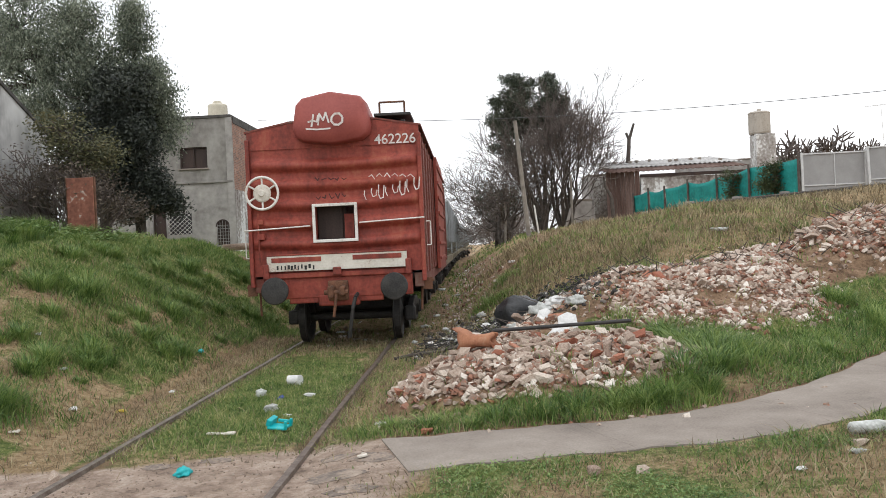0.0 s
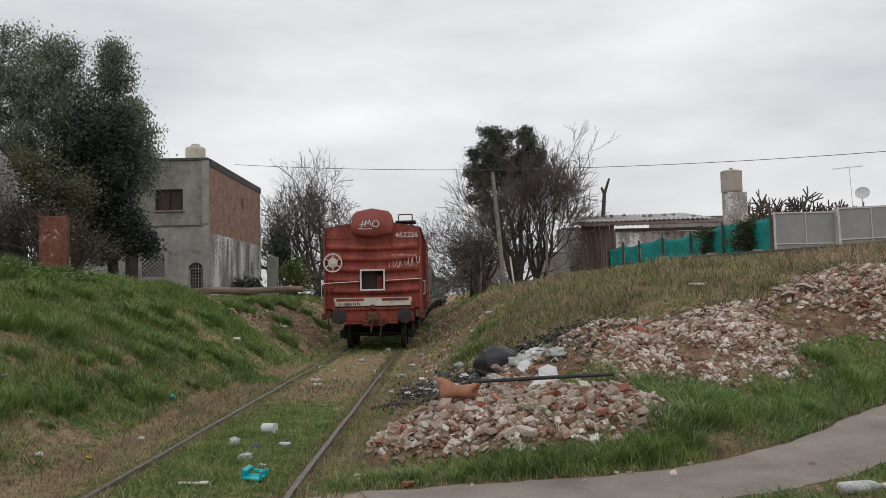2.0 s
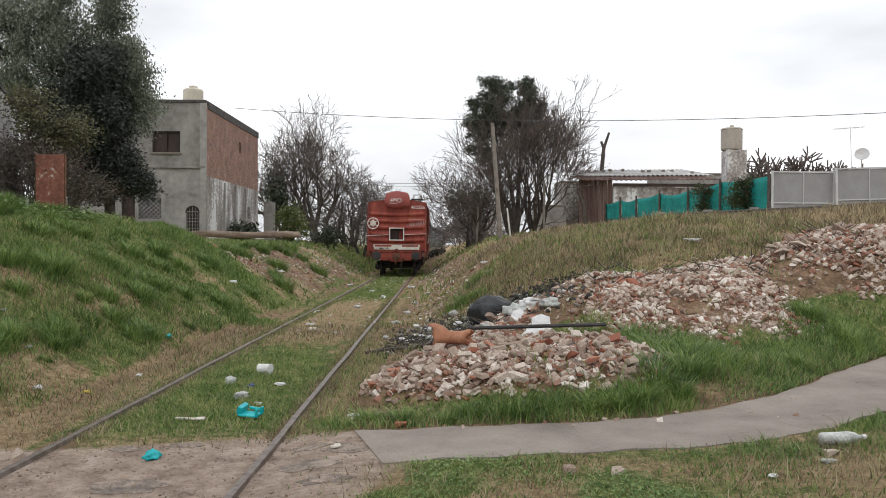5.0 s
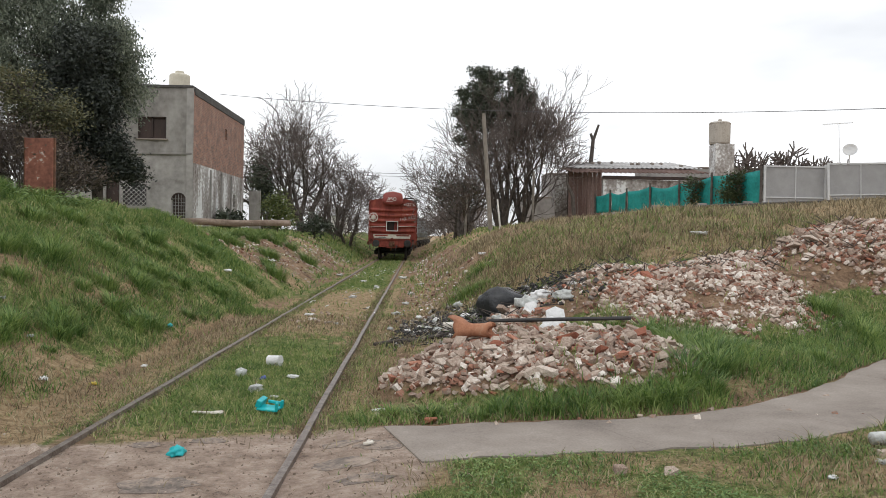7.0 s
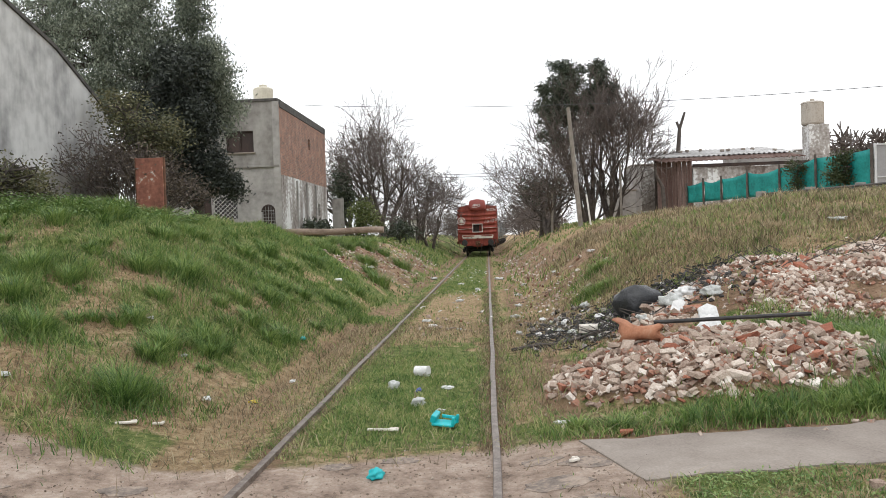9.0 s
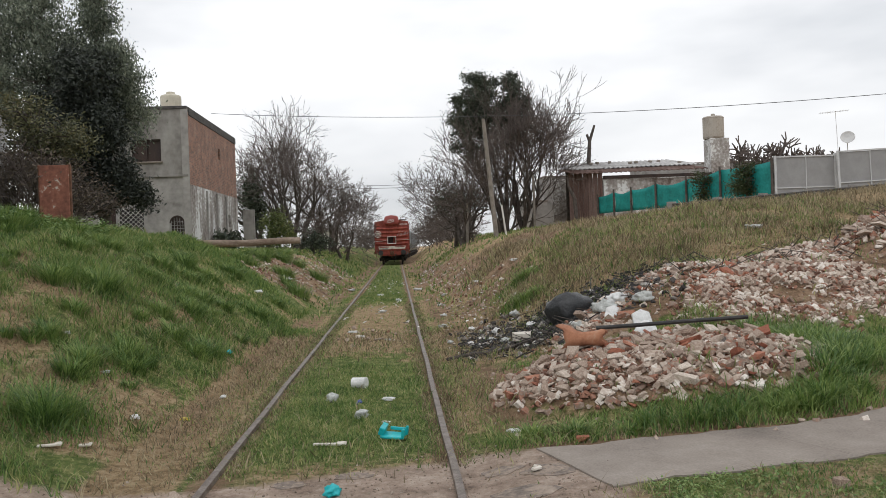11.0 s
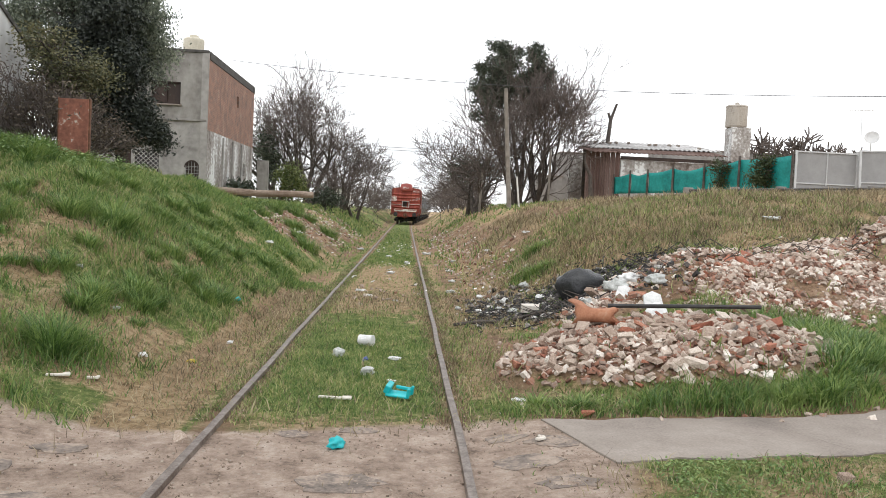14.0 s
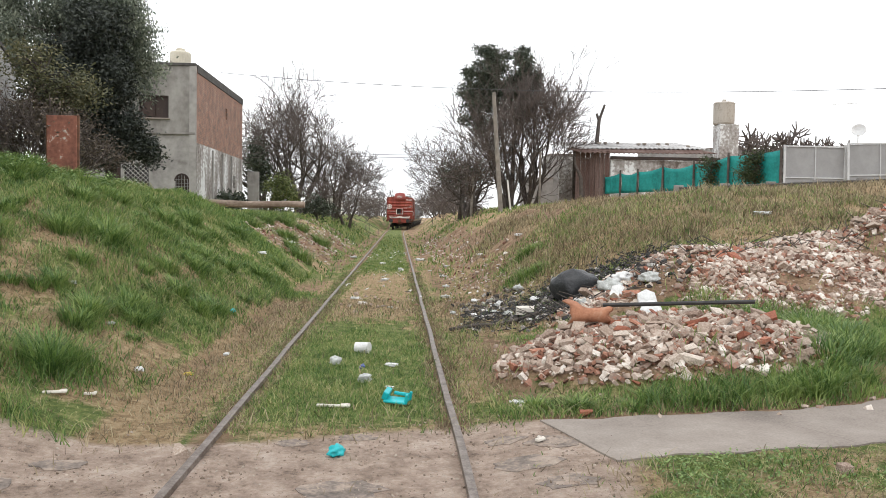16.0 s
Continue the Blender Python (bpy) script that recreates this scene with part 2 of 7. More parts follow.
LIMEWASH = surface("peeling_limewash", [(0.3, (0.13, 0.1, 0.085)), (0.44, (0.3, 0.27, 0.25)), (0.54, (0.42, 0.4, 0.38)), (0.58, (0.68, 0.68, 0.67)), (0.8, (0.78, 0.78, 0.78))], 0.7, 7, 0.9, 0.25, streak=(1.4, 1.4, 0.4))
CONCRETE = surface("concrete", [(0.25, (0.15, 0.126, 0.108)), (0.45, (0.235, 0.2, 0.172)), (0.6, (0.285, 0.246, 0.212)), (0.8, (0.37, 0.325, 0.285))], 1.3, 60, 0.95, 0.3)
WALLGREY = surface("weathered_render", [(0.25, (0.2, 0.2, 0.2)), (0.42, (0.38, 0.38, 0.375)), (0.55, (0.55, 0.55, 0.54)), (0.8, (0.68, 0.68, 0.67))], 0.33, 2.4, 0.95, 0.1, streak=(1, 2.0, 0.45))
SOOT = surface("sooty_edge", [(0.3, (0.045, 0.042, 0.04)), (0.7, (0.12, 0.112, 0.105))], 3, 20, 0.9, 0.2)
DARKWOOD = surface("dark_wood", [(0.3, (0.022, 0.014, 0.012)), (0.7, (0.065, 0.038, 0.03))], 3, 40, 0.7, 0.2, streak=(1, 1, 0.2))
GLASSDARK = surface("dark_glass", [(0.3, (0.02, 0.018, 0.02)), (0.7, (0.05, 0.045, 0.05))], 1, 8, 0.15, 0)
TEAL = surface("teal_tarp", [(0.25, (0.0, 0.13, 0.12)), (0.5, (0.005, 0.235, 0.215)), (0.75, (0.02, 0.33, 0.3))], 1.6, 14, 0.7, 0.25, dist=0.05)
TEALPLASTIC = surface("teal_plastic", [(0.3, (0.0, 0.33, 0.36)), (0.7, (0.02, 0.5, 0.53))], 6, 40, 0.4, 0.1)
MESHGREY = surface("grey_sheet", [(0.3, (0.27, 0.265, 0.26)), (0.7, (0.36, 0.355, 0.35))], 1.5, 60, 0.7, 0.1)
POSTGREY = surface("pale_frame", [(0.3, (0.5, 0.5, 0.5)), (0.7, (0.66, 0.66, 0.65))], 3, 30, 0.6, 0.1)
CORRUGATED = surface("corrugated_sheet", [(0.3, (0.2, 0.19, 0.185)), (0.5, (0.42, 0.41, 0.4)), (0.75, (0.66, 0.65, 0.64))], 0.8, 9, 0.55, 0.1)
RUSTSHEET = surface("rusted_sheet", [(0.3, (0.09, 0.045, 0.035)), (0.5, (0.14, 0.09, 0.075)), (0.75, (0.23, 0.16, 0.14))], 0.9, 12, 0.85, 0.2, streak=(2, 2, 0.3))
RUSTDOOR = surface("rust_red_panel", [(0.3, (0.07, 0.035, 0.028)), (0.45, (0.2, 0.08, 0.055)), (0.6, (0.3, 0.12, 0.08)), (0.66, (0.55, 0.5, 0.44)), (0.8, (0.62, 0.57, 0.5))], 1.4, 14, 0.85, 0.25, streak=(1, 1, 0.5))
BARK = surface("bark", [(0.3, (0.045, 0.037, 0.032)), (0.7, (0.13, 0.11, 0.095))], 4, 30, 0.95, 0.4)
TWIG = surface("twig", [(0.3, (0.075, 0.06, 0.055)), (0.7, (0.17, 0.14, 0.125))], 2, 12, 0.95, 0)
WOODPOLE = surface("weathered_pole", [(0.3, (0.16, 0.14, 0.12)), (0.7, (0.3, 0.27, 0.23))], 3, 30, 0.9, 0.2)
LOG = surface("old_log", [(0.3, (0.16, 0.11, 0.08)), (0.55, (0.3, 0.23, 0.18)), (0.8, (0.42, 0.35, 0.29))], 2, 24, 0.95, 0.3)
LEAF_DARK = leafy("conifer_leaf", [(0.2, (0.011, 0.016, 0.012)), (0.5, (0.024, 0.032, 0.023)), (0.8, (0.05, 0.06, 0.04))])
LEAF_EUC = leafy("eucalypt_leaf", [(0.2, (0.065, 0.083, 0.06)), (0.5, (0.16, 0.188, 0.135)), (0.8, (0.36, 0.39, 0.295))], 0.5, 0.35)
LEAF_OLIVE = leafy("olive_leaf", [(0.2, (0.05, 0.055, 0.028)), (0.5, (0.11, 0.115, 0.055)), (0.8, (0.22, 0.2, 0.1))], 0.6, 0.2)
LEAF_TOP = leafy("dark_foliage", [(0.2, (0.026, 0.038, 0.026)), (0.5, (0.058, 0.074, 0.047)), (0.8, (0.11, 0.125, 0.085))])
LEAF_BUSH = leafy("bush_leaf", [(0.2, (0.022, 0.04, 0.014)), (0.5, (0.05, 0.075, 0.026)), (0.8, (0.1, 0.11, 0.045))], 0.6, 0.1)
LEAF_GARDEN = leafy("garden_leaf", [(0.2, (0.06, 0.085, 0.025)), (0.5, (0.12, 0.15, 0.045)), (0.8, (0.22, 0.24, 0.08))], 0.6, 0.2)
LEAF_DRY = leafy("dry_leaf", [(0.2, (0.05, 0.04, 0.028)), (0.5, (0.11, 0.085, 0.06)), (0.8, (0.17, 0.135, 0.1))])
GRASS = leafy("grass_blade", [(0.22, (0.065, 0.125, 0.03)), (0.42, (0.15, 0.245, 0.06)), (0.58, (0.24, 0.31, 0.095)), (0.8, (0.47, 0.44, 0.21))], 0.6, 0.35, 2.0)
GRASS_DARK = leafy("lush_grass", [(0.2, (0.05, 0.105, 0.024)), (0.45, (0.12, 0.215, 0.05)), (0.8, (0.31, 0.39, 0.12))], 0.5, 0.35, 1.8)
GRASS_DRY = leafy("dry_grass_blade", [(0.22, (0.12, 0.092, 0.055)), (0.45, (0.25, 0.2, 0.12)), (0.8, (0.5, 0.42, 0.27))], 0.8, 0.3, 1.6)
WEED = leafy("weed_leaf", [(0.2, (0.06, 0.12, 0.03)), (0.5, (0.12, 0.21, 0.055)), (0.8, (0.24, 0.33, 0.11))], 0.6, 0.2)
CHUNK = surface("rubble_pale", [(0.15, (0.17, 0.105, 0.075)), (0.36, (0.34, 0.255, 0.2)), (0.6, (0.48, 0.395, 0.325)), (0.88, (0.7, 0.62, 0.54))], 5, 40, 0.95, 0.4, obrand=0.5, island=0.0)
CHUNK_ALL = surface("rubble_mixed", [(0.12, (0.12, 0.06, 0.04)), (0.26, (0.34, 0.165, 0.11)), (0.38, (0.22, 0.16, 0.125)), (0.55, (0.4, 0.31, 0.25)), (0.74, (0.52, 0.435, 0.365)), (0.94, (0.74, 0.69, 0.63))], 4, 40, 0.95, 0.4, island=0.75)
BRICKRED = surface("brick_red", [(0.25, (0.22, 0.075, 0.045)), (0.55, (0.37, 0.14, 0.085)), (0.8, (0.47, 0.26, 0.18))], 6, 40, 0.95, 0.4, obrand=0.4)
TERRACOTTA = surface("terracotta", [(0.3, (0.22, 0.09, 0.05)), (0.6, (0.4, 0.18, 0.1)), (0.85, (0.45, 0.27, 0.18))], 4, 40, 0.85, 0.2)
BAGBLACK = surface("black_plastic", [(0.3, (0.013, 0.014, 0.016)), (0.7, (0.035, 0.037, 0.04))], 5, 30, 0.35, 0.5, dist=0.04)
LITTERWHITE = surface("white_plastic", [(0.3, (0.55, 0.55, 0.54)), (0.7, (0.8, 0.8, 0.79))], 6, 40, 0.45, 0.3)
LITTERGREY = surface("grey_plastic", [(0.3, (0.28, 0.29, 0.27)), (0.5, (0.45, 0.46, 0.44)), (0.7, (0.62, 0.64, 0.62))], 9, 40, 0.4, 0.6)
YELLOW = surface("yellow_wrapper", [(0.3, (0.55, 0.4, 0.03)), (0.7, (0.7, 0.55, 0.08))], 6, 40, 0.5, 0.1)
BLUE = surface("blue_wrapper", [(0.3, (0.03, 0.05, 0.2)), (0.7, (0.05, 0.09, 0.32))], 6, 40, 0.5, 0.1)
TANKCREAM = surface("cream_tank", [(0.3, (0.5, 0.46, 0.36)), (0.7, (0.68, 0.64, 0.53))], 2, 20, 0.6, 0.1)
TANKGREY = surface("cement_tank", [(0.25, (0.2, 0.17, 0.14)), (0.5, (0.42, 0.38, 0.33)), (0.8, (0.52, 0.48, 0.43))], 1.4, 14, 0.9, 0.2, streak=(1, 1, 0.4))
GRIT = surface("crossing_grit", [(0.2, (0.15, 0.11, 0.08)), (0.5, (0.28, 0.215, 0.165)), (0.85, (0.47, 0.4, 0.33))], 5, 40, 0.95, 0.2, island=0.6)
CABLE = surface("cable", [(0.3, (0.05, 0.05, 0.055)), (0.7, (0.12, 0.12, 0.13))], 5, 20, 0.6, 0)


def brick_material():
    m = surface("brickwork", [(0.3, (0.1, 0.075, 0.065)), (0.45, (0.25, 0.15, 0.115)), (0.58, (0.38, 0.21, 0.15)), (0.72, (0.46, 0.38, 0.33))], 1.6, 7, 0.95, 0.0)
    n, l = m.node_tree.nodes, m.node_tree.links
    tc = n.new("ShaderNodeTexCoord")
    sep = n.new("ShaderNodeSeparateXYZ")
    com = n.new("ShaderNodeCombineXYZ")
    l.new(tc.outputs["Object"], sep.inputs[0])
    ad = n.new("ShaderNodeMath")
    l.new(sep.outputs["X"], ad.inputs[0])
    l.new(sep.outputs["Y"], ad.inputs[1])
    l.new(ad.outputs["Value"], com.inputs["X"])
    l.new(sep.outputs["Z"], com.inputs["Y"])
    br = n.new("ShaderNodeTexBrick")
    l.new(com.outputs["Vector"], br.inputs["Vector"])
    br.inputs["Scale"].default_value = 1.0
    br.inputs["Brick Width"].default_value, br.inputs["Row Height"].default_value, br.inputs["Mortar Size"].default_value = 0.26, 0.085, 0.011
    br.inputs["Color1"].default_value = (0.48, 0.22, 0.14, 1)
    br.inputs["Color2"].default_value = (0.14, 0.095, 0.078, 1)
    br.inputs["Mortar"].default_value = (0.36, 0.32, 0.29, 1)
    mx = n.new("ShaderNodeMix")
    mx.data_type, mx.blend_type = "RGBA", "MIX"
    mx.inputs["Factor"].default_value = 0.5
    ramp = [k for k in n if k.type == "VALTORGB"][0]
    l.new(ramp.outputs["Color"], mx.inputs["A"])
    l.new(br.outputs["Color"], mx.inputs["B"])
    l.new(mx.outputs["Result"], n["Principled BSDF"].inputs["Base Color"])
    bp = n.new("ShaderNodeBump")
    bp.inputs["Strength"].default_value, bp.inputs["Distance"].default_value = 0.6, 0.02
    bp.invert = True
    l.new(br.outputs["Fac"], bp.inputs["Height"])
    l.new(bp.outputs["Normal"], n["Principled BSDF"].inputs["Normal"])
    return m


BRICKWORK = brick_material()

# ---- the ground: one sheet with the cutting, the banks and the heaps ----
rng = np.random.default_rng(7)
WAVES = [(rng.uniform(0.25, 2.6), rng.uniform(0, 6.283), rng.uniform(0, 6.283)) for _ in range(26)]


def rumple(x, y):
    """Uneven ground, about -1 to 1."""
    s = 0
    for k, a, p in WAVES:
        s = s + np.sin(k * (x * math.cos(a) + y * math.sin(a)) * 1.7 + p) / (0.6 + k)
    return s / 6


def heap_a(x, y):
    """The near rubble heap."""
    u, v = (x - 3.1) / 1.65, (y - 8.35) / 1.15
    return 0.42 * np.clip(1.15 - (u * u + v * v), 0, 0.8) ** 0.8


def heap_b(x, y):
    """The rubble ridge that runs up the bank."""
    c = 11.35 + 0.2 * (x - 3.0) + 0.15 * np.sin(1.7 * x)
    w = 1.0 + 0.06 * (x - 3)
    v = (y - c) / w
    return 0.27 * np.clip(1 - v * v, 0, 1) * sm(2.0, 3.6, x) * sm(13.5, 10.5, x)


def heap_c(x, y):
    """The low earthy mound below the ridge."""
    u, v = (x - 5.75) / 1.75, (y - 10.75 - 0.1 * (x - 5.75)) / 1.15
    return 0.2 * np.clip(1.1 - (u * u + v * v), 0, 0.8)


def heap_d(x, y):
    """The pale slab heap at the ridge's far end."""
    u, v = (x - 9.4) / 1.9, (y - 12.7) / 1.25
    return 0.36 * np.clip(1.1 - (u * u + v * v), 0, 0.85)


def heaps(x, y):
    return heap_a(x, y) + heap_b(x, y) + heap_c(x, y) + heap_d(x, y)


def path_near(x):
    """The footpath's edge towards the road."""
    return 5.47 + 0.09 * (x - 1.8) + 0.25 * np.clip(x - 4.1, 0, 3) ** 1.8 + 0.9 * np.clip(x - 7.1, 0, None)


def path_far(x):
    """The footpath's edge towards the rubble."""
    return 6.47 + 0.06 * (x - 1.5) + 0.25 * np.clip(x - 3.5, 0, 3) ** 1.8 + 0.9 * np.clip(x - 6.5, 0, None)


def track_z(y):
    return 0.12 * sm(30, 110, np.asarray(y, float))


def curve(y):
    """How far the line has bent to the right."""
    d = np.clip(np.asarray(y, float) - 70, 0, None)
    return np.where(d < 30, 0.0007 * d * d, 0.63 + 0.042 * (d - 30))


def ground(x, y):
    x, y = np.asarray(x, float), np.asarray(y, float)
    x = x - curve(np.minimum(y, 400))
    left = np.minimum((-1.65 - x).clip(0) * 0.74, 2.22 + 0.03 * (-x - 5).clip(0, 15))
    left = left - 0.22 * np.exp(-((-x - 5.0) / 0.9) ** 2) * (left > 0)
    left = left * np.clip((y - 4.6) / 8, 0, 1) * (1 - 0.25 * sm(20, 26, y))
    right = np.minimum((x - 1.75).clip(0) * 0.72, 2.08 + 0.062 * (x - 5).clip(0, 14))
    right = right - 0.22 * np.exp(-((x - 4.8) / 0.9) ** 2) * (right > 0)
    right = np.maximum(right * sm(6.0, 18.5, y), (0.1 * np.clip(x - 0.95, 0, 2) + 0.05 * np.clip(x - 2.95, 0, 5)) * sm(3.0, 5.0, y))
    bank = sm(0.05, 0.5, left + right)
    far = sm(260, 120, np.hypot(x, y - 20))
    # the verge levels out towards the footpath
    flat = sm(0.75, 0.08, y - path_far(x)) * sm(1.0, 1.5, x) * sm(3.5, 4.8, y) * sm(9.5, 8.6, x)
    bank = bank * (1 - flat)
    right = right * (1 - flat) + flat * (0.075 + 0.03 * (x - 1.5))
    z = -0.035 + (left + right) * (0.35 + 0.65 * far) + 0.10 * bank * rumple(x, y) + 0.045 * bank * rumple(3.1 * x + 5, 3.1 * y) + 0.008 * rumple(4 * x, 4 * y)
    # dip beside the rails
    for side in (-0.873, 0.873):
        z = z - 0.008 * np.exp(-((np.abs(x - side) - 0.1) / 0.07) ** 2) * sm(5.5, 8, y)
    return z + track_z(y) * far + heaps(x, y)


def axis(*runs):
    vals = []
    for a, b, s in runs:
        vals.extend(np.arange(a, b, s))
    return np.unique(np.round(vals, 4))


XS = axis((-900, -100, 100), (-100, -30, 8), (-30, -8, 0.8), (-8, -2.2, 0.13), (-2.2, 2.2, 0.07), (2.2, 8.5, 0.12), (8.5, 30, 0.8), (30, 100, 8), (100, 901, 100))
YS = axis((-900, -50, 100), (-50, -5, 5), (-5, 3, 0.6), (3, 16, 0.11), (16, 40, 0.35), (40, 120, 1.6), (120, 300, 20), (300, 1701, 100))
GX, GY = np.meshgrid(XS, YS)
GZ = ground(GX, GY)
nx, ny = len(XS), len(YS)
gi = np.arange(nx * ny).reshape(ny, nx)
quads = np.stack([gi[:-1, :-1], gi[:-1, 1:], gi[1:, 1:], gi[1:, :-1]], -1).reshape(-1, 4)
terrain = raw("ground", np.stack([GX, GY, GZ], -1).reshape(-1, 3).tolist(), quads.tolist(), EARTH, smooth=True)
tagged(terrain, "grassy railway cutting with worn soil between grassed banks", "ground", kind="structure")


def lump(x, y, k=1.0, s=0.0):
    return 0.5 + 0.5 * np.clip(1.5 * rumple(k * x + 11.3 + s, k * y - 4.1 + 2 * s), -1, 1)


def clump(x, y):
    """Patchiness at the size of tufts, 0 to 1."""
    return np.clip(0.15 + 0.4 * lump(x, y, 2.3) + 0.75 * (lump(x, y, 5.3, 1.7) - 0.25) * lump(x, y, 1.1, 4.0), 0, 1)


def road_w(x, y):
    """Trodden crossing of mud and old asphalt."""
    edge = 6.35 + 0.25 * np.sin(1.3 * x) - 0.25 * sm(0.9, 2.5, x)
    w = sm(edge + 0.35, edge - 0.35, y) * sm(2.2, 1.1, x - 0.35 * np.clip(y - 4.5, -3, 2))
    return w


def soil_w(x, y):
    w = 0.9 * sm(0.55, 0.1, np.abs(np.abs(x) - 1.5)) * sm(6, 7, y) * (0.35 + 0.5 * lump(x, y))
    w = np.maximum(w, 0.85 * sm(1.0, 0.5, np.abs(x - 1.9)) * sm(7.5, 9, y) * (0.25 + 0.7 * lump(x, y, 2.1)))
    w = np.maximum(w, 0.62 * sm(0.26, 0.1, np.abs(np.abs(x) - 0.873)))
    w = np.maximum(w, 0.95 * sm(1.2, 0.5, np.abs(x - 2.7)) * sm(15, 18, y) * sm(46, 38, y) * (0.1 + 0.9 * lump(x, y, 1.7, 3.0)))
    w = np.maximum(w, 0.9 * sm(1.0, 0.4, np.abs(x + 2.4)) * sm(24, 27, y) * sm(48, 40, y) * (0.1 + 0.9 * lump(x, y, 1.7, 1.0)))
    w = np.maximum(w, 0.8 * sm(0.03, 0.15, heaps(x, y)))
    w = np.maximum(w, 0.7 * sm(2.4, 1.8, np.abs(x - 6.8 - 0.1 * (y - 20))) * sm(17, 19, y) * sm(40, 30, y) * 0.6)
    w = np.maximum(w, 0.8 * sm(0.5, 0.25, np.abs(x - 4.25 - 0.35 * np.sin(0.4 * (y - 19)))) * sm(18.5, 20.5, y) * sm(34, 28, y))
    w = np.maximum(w, 0.8 * sm(1.7, 1.0, np.abs(x + 3.6)) * sm(20.5, 23, y) * sm(40, 34, y) * (0.35 + 0.8 * lump(x, y, 2)))
    w = np.maximum(w, 0.8 * sm(0.45, 0.12, np.abs(y - path_far(x) - 0.12)) * sm(1.2, 1.6, x) * sm(9, 8, x) * (0.5 + 0.6 * lump(x, y, 3)))
    return w


def dry_w(x, y):
    fine = lump(x, y, 6.3, 1.1)
    w = -0.05 + 0.4 * lump(x, y, 0.9) + 0.35 * lump(x, y, 3.1, 2.2) + 0.2 * fine
    w = np.where(x < -1.6, -0.42 + 0.62 * lump(x, y, 1.1, 3.0) + 0.5 * lump(x, y, 3.4, 2.2) + 0.4 * fine + 0.28 * sm(9.6, 7.0, y), w)
    mid = sm(0.95, 0.7, np.abs(x))
    edge = 12.3 + 0.4 * x + 2.4 * (lump(x, y, 2.6, 0.7) - 0.5) + 1.2 * (lump(x, y, 6.0, 0.2) - 0.5)
    w = np.where(mid > 0.5, 0.02 + 0.85 * sm(edge - 1.3, edge + 1.3, y) * sm(27, 21, y) + 0.3 * lump(x, y) + 0.3 * sm(0.45, 0.8, x) * lump(x, y, 3.0) + 0.35 * sm(7.0, 6.4, y), w)
    w = np.maximum(w, 0.85 * sm(0.55, 0.2, np.abs(-1.45 - x)) * sm(30, 12, y))
    w = np.where((x > 1.0) & (x < 2.5) & (y > 7.3), 0.35 + 0.65 * lump(x, y, 1.9, 5.0), w)
    w = np.where((x > 2.2) & (y > 13.2), 0.52 + 0.25 * lump(x, y, 0.7) + 0.35 * lump(x, y, 2.6) - 0.5 * np.exp(-((x - 3.1) / 0.9) ** 2) * lump(x, y, 1.3, 2.0), w)
    w = np.where((x > 1.2) & (y < 6.0), 0.3 + 0.6 * lump(x, y, 2.0, 1.0) + 0.4 * fine - 0.5 * np.clip(2.6 * lump(x, y, 2.6, 4.0) - 1.45, 0, 1), w)
    return w


for nm, fn in (("road", road_w), ("soil", soil_w), ("dry", dry_w)):
    at = terrain.data.attributes.new(nm, "FLOAT", "POINT")
    at.data.foreach_set("value", np.clip(fn(GX, GY), 0, 1).reshape(-1).astype(np.float32))


# ---- the concrete footpath ----
def path_edge(u):
    """Both edges of the path at u from 0 to 1: near edge, far edge."""
    x0, x1 = 1.82 + 6.8 * u, 1.51 + 6.6 * u
    return (x0, float(path_near(x0))), (x1, float(path_far(x1)))


def path_slabs():
    n, per = 4, 20
    parent = empty("footpath")
    tagged(parent, "narrow concrete footpath ending at the railway crossing", "path", kind="structure")
    for k in range(n):
        bm = bmesh.new()
        rows = []
        for i in range(per + 1):
            u = (k + (i + (0.012 if i == 0 else 0) - (0.012 if i == per else 0)) / per) / n
            a, b = path_edge(u)
            row = []
            for j in range(5):
                f = j / 4
                x, y = a[0] + (b[0] - a[0]) * f, a[1] + (b[1] - a[1]) * f
                w = 0.022 * math.sin(9 * x + 3 * j) + 0.012 * math.sin(23 * x + j) if j in (0, 4) else 0
                z = float(ground(x, y + w)) + 0.012
                row.append(bm.verts.new((x, y + w, z)))
            rows.append(row)
        fs = [bm.faces.new((r[j], s[j], s[j + 1], r[j + 1])) for r, s in zip(rows[:-1], rows[1:]) for j in range(4)]
        ex = bmesh.ops.extrude_face_region(bm, geom=fs)
        bmesh.ops.translate(bm, verts=[v for v in ex["geom"] if isinstance(v, bmesh.types.BMVert)], vec=(0, 0, -0.12))
        part("slab", bm, CONCRETE, parent, smooth=False)


path_slabs()


# ---- rails ----
def rails():
    for side in (-1, 1):
        bm = bmesh.new()
        prof = [(-0.027, 0), (0.027, 0), (0.032, -0.035), (0.01, -0.05), (0.01, -0.12), (-0.01, -0.12), (-0.01, -0.05), (-0.032, -0.035)]
        rings = []
        for y in list(np.arange(-6, 40, 0.5)) + list(np.arange(40, 260, 4)):
            wob = 0.004 * math.sin(y * 1.1 + side) + 0.003 * math.sin(2.3 * y)
            rings.append([bm.verts.new((side * 0.873 + px + wob + float(curve(y)), y, pz + float(track_z(y)))) for px, pz in prof])
        for a, b in zip(rings[:-1], rings[1:]):
            for i in range(8):
                bm.faces.new((a[i], a[(i + 1) % 8], b[(i + 1) % 8], b[i]))
        ob = part("rail", bm, STEEL)
        tagged(ob, "worn steel railway rail sunk in earth and grass", "rail", "rails of the track", "structure")


rails()


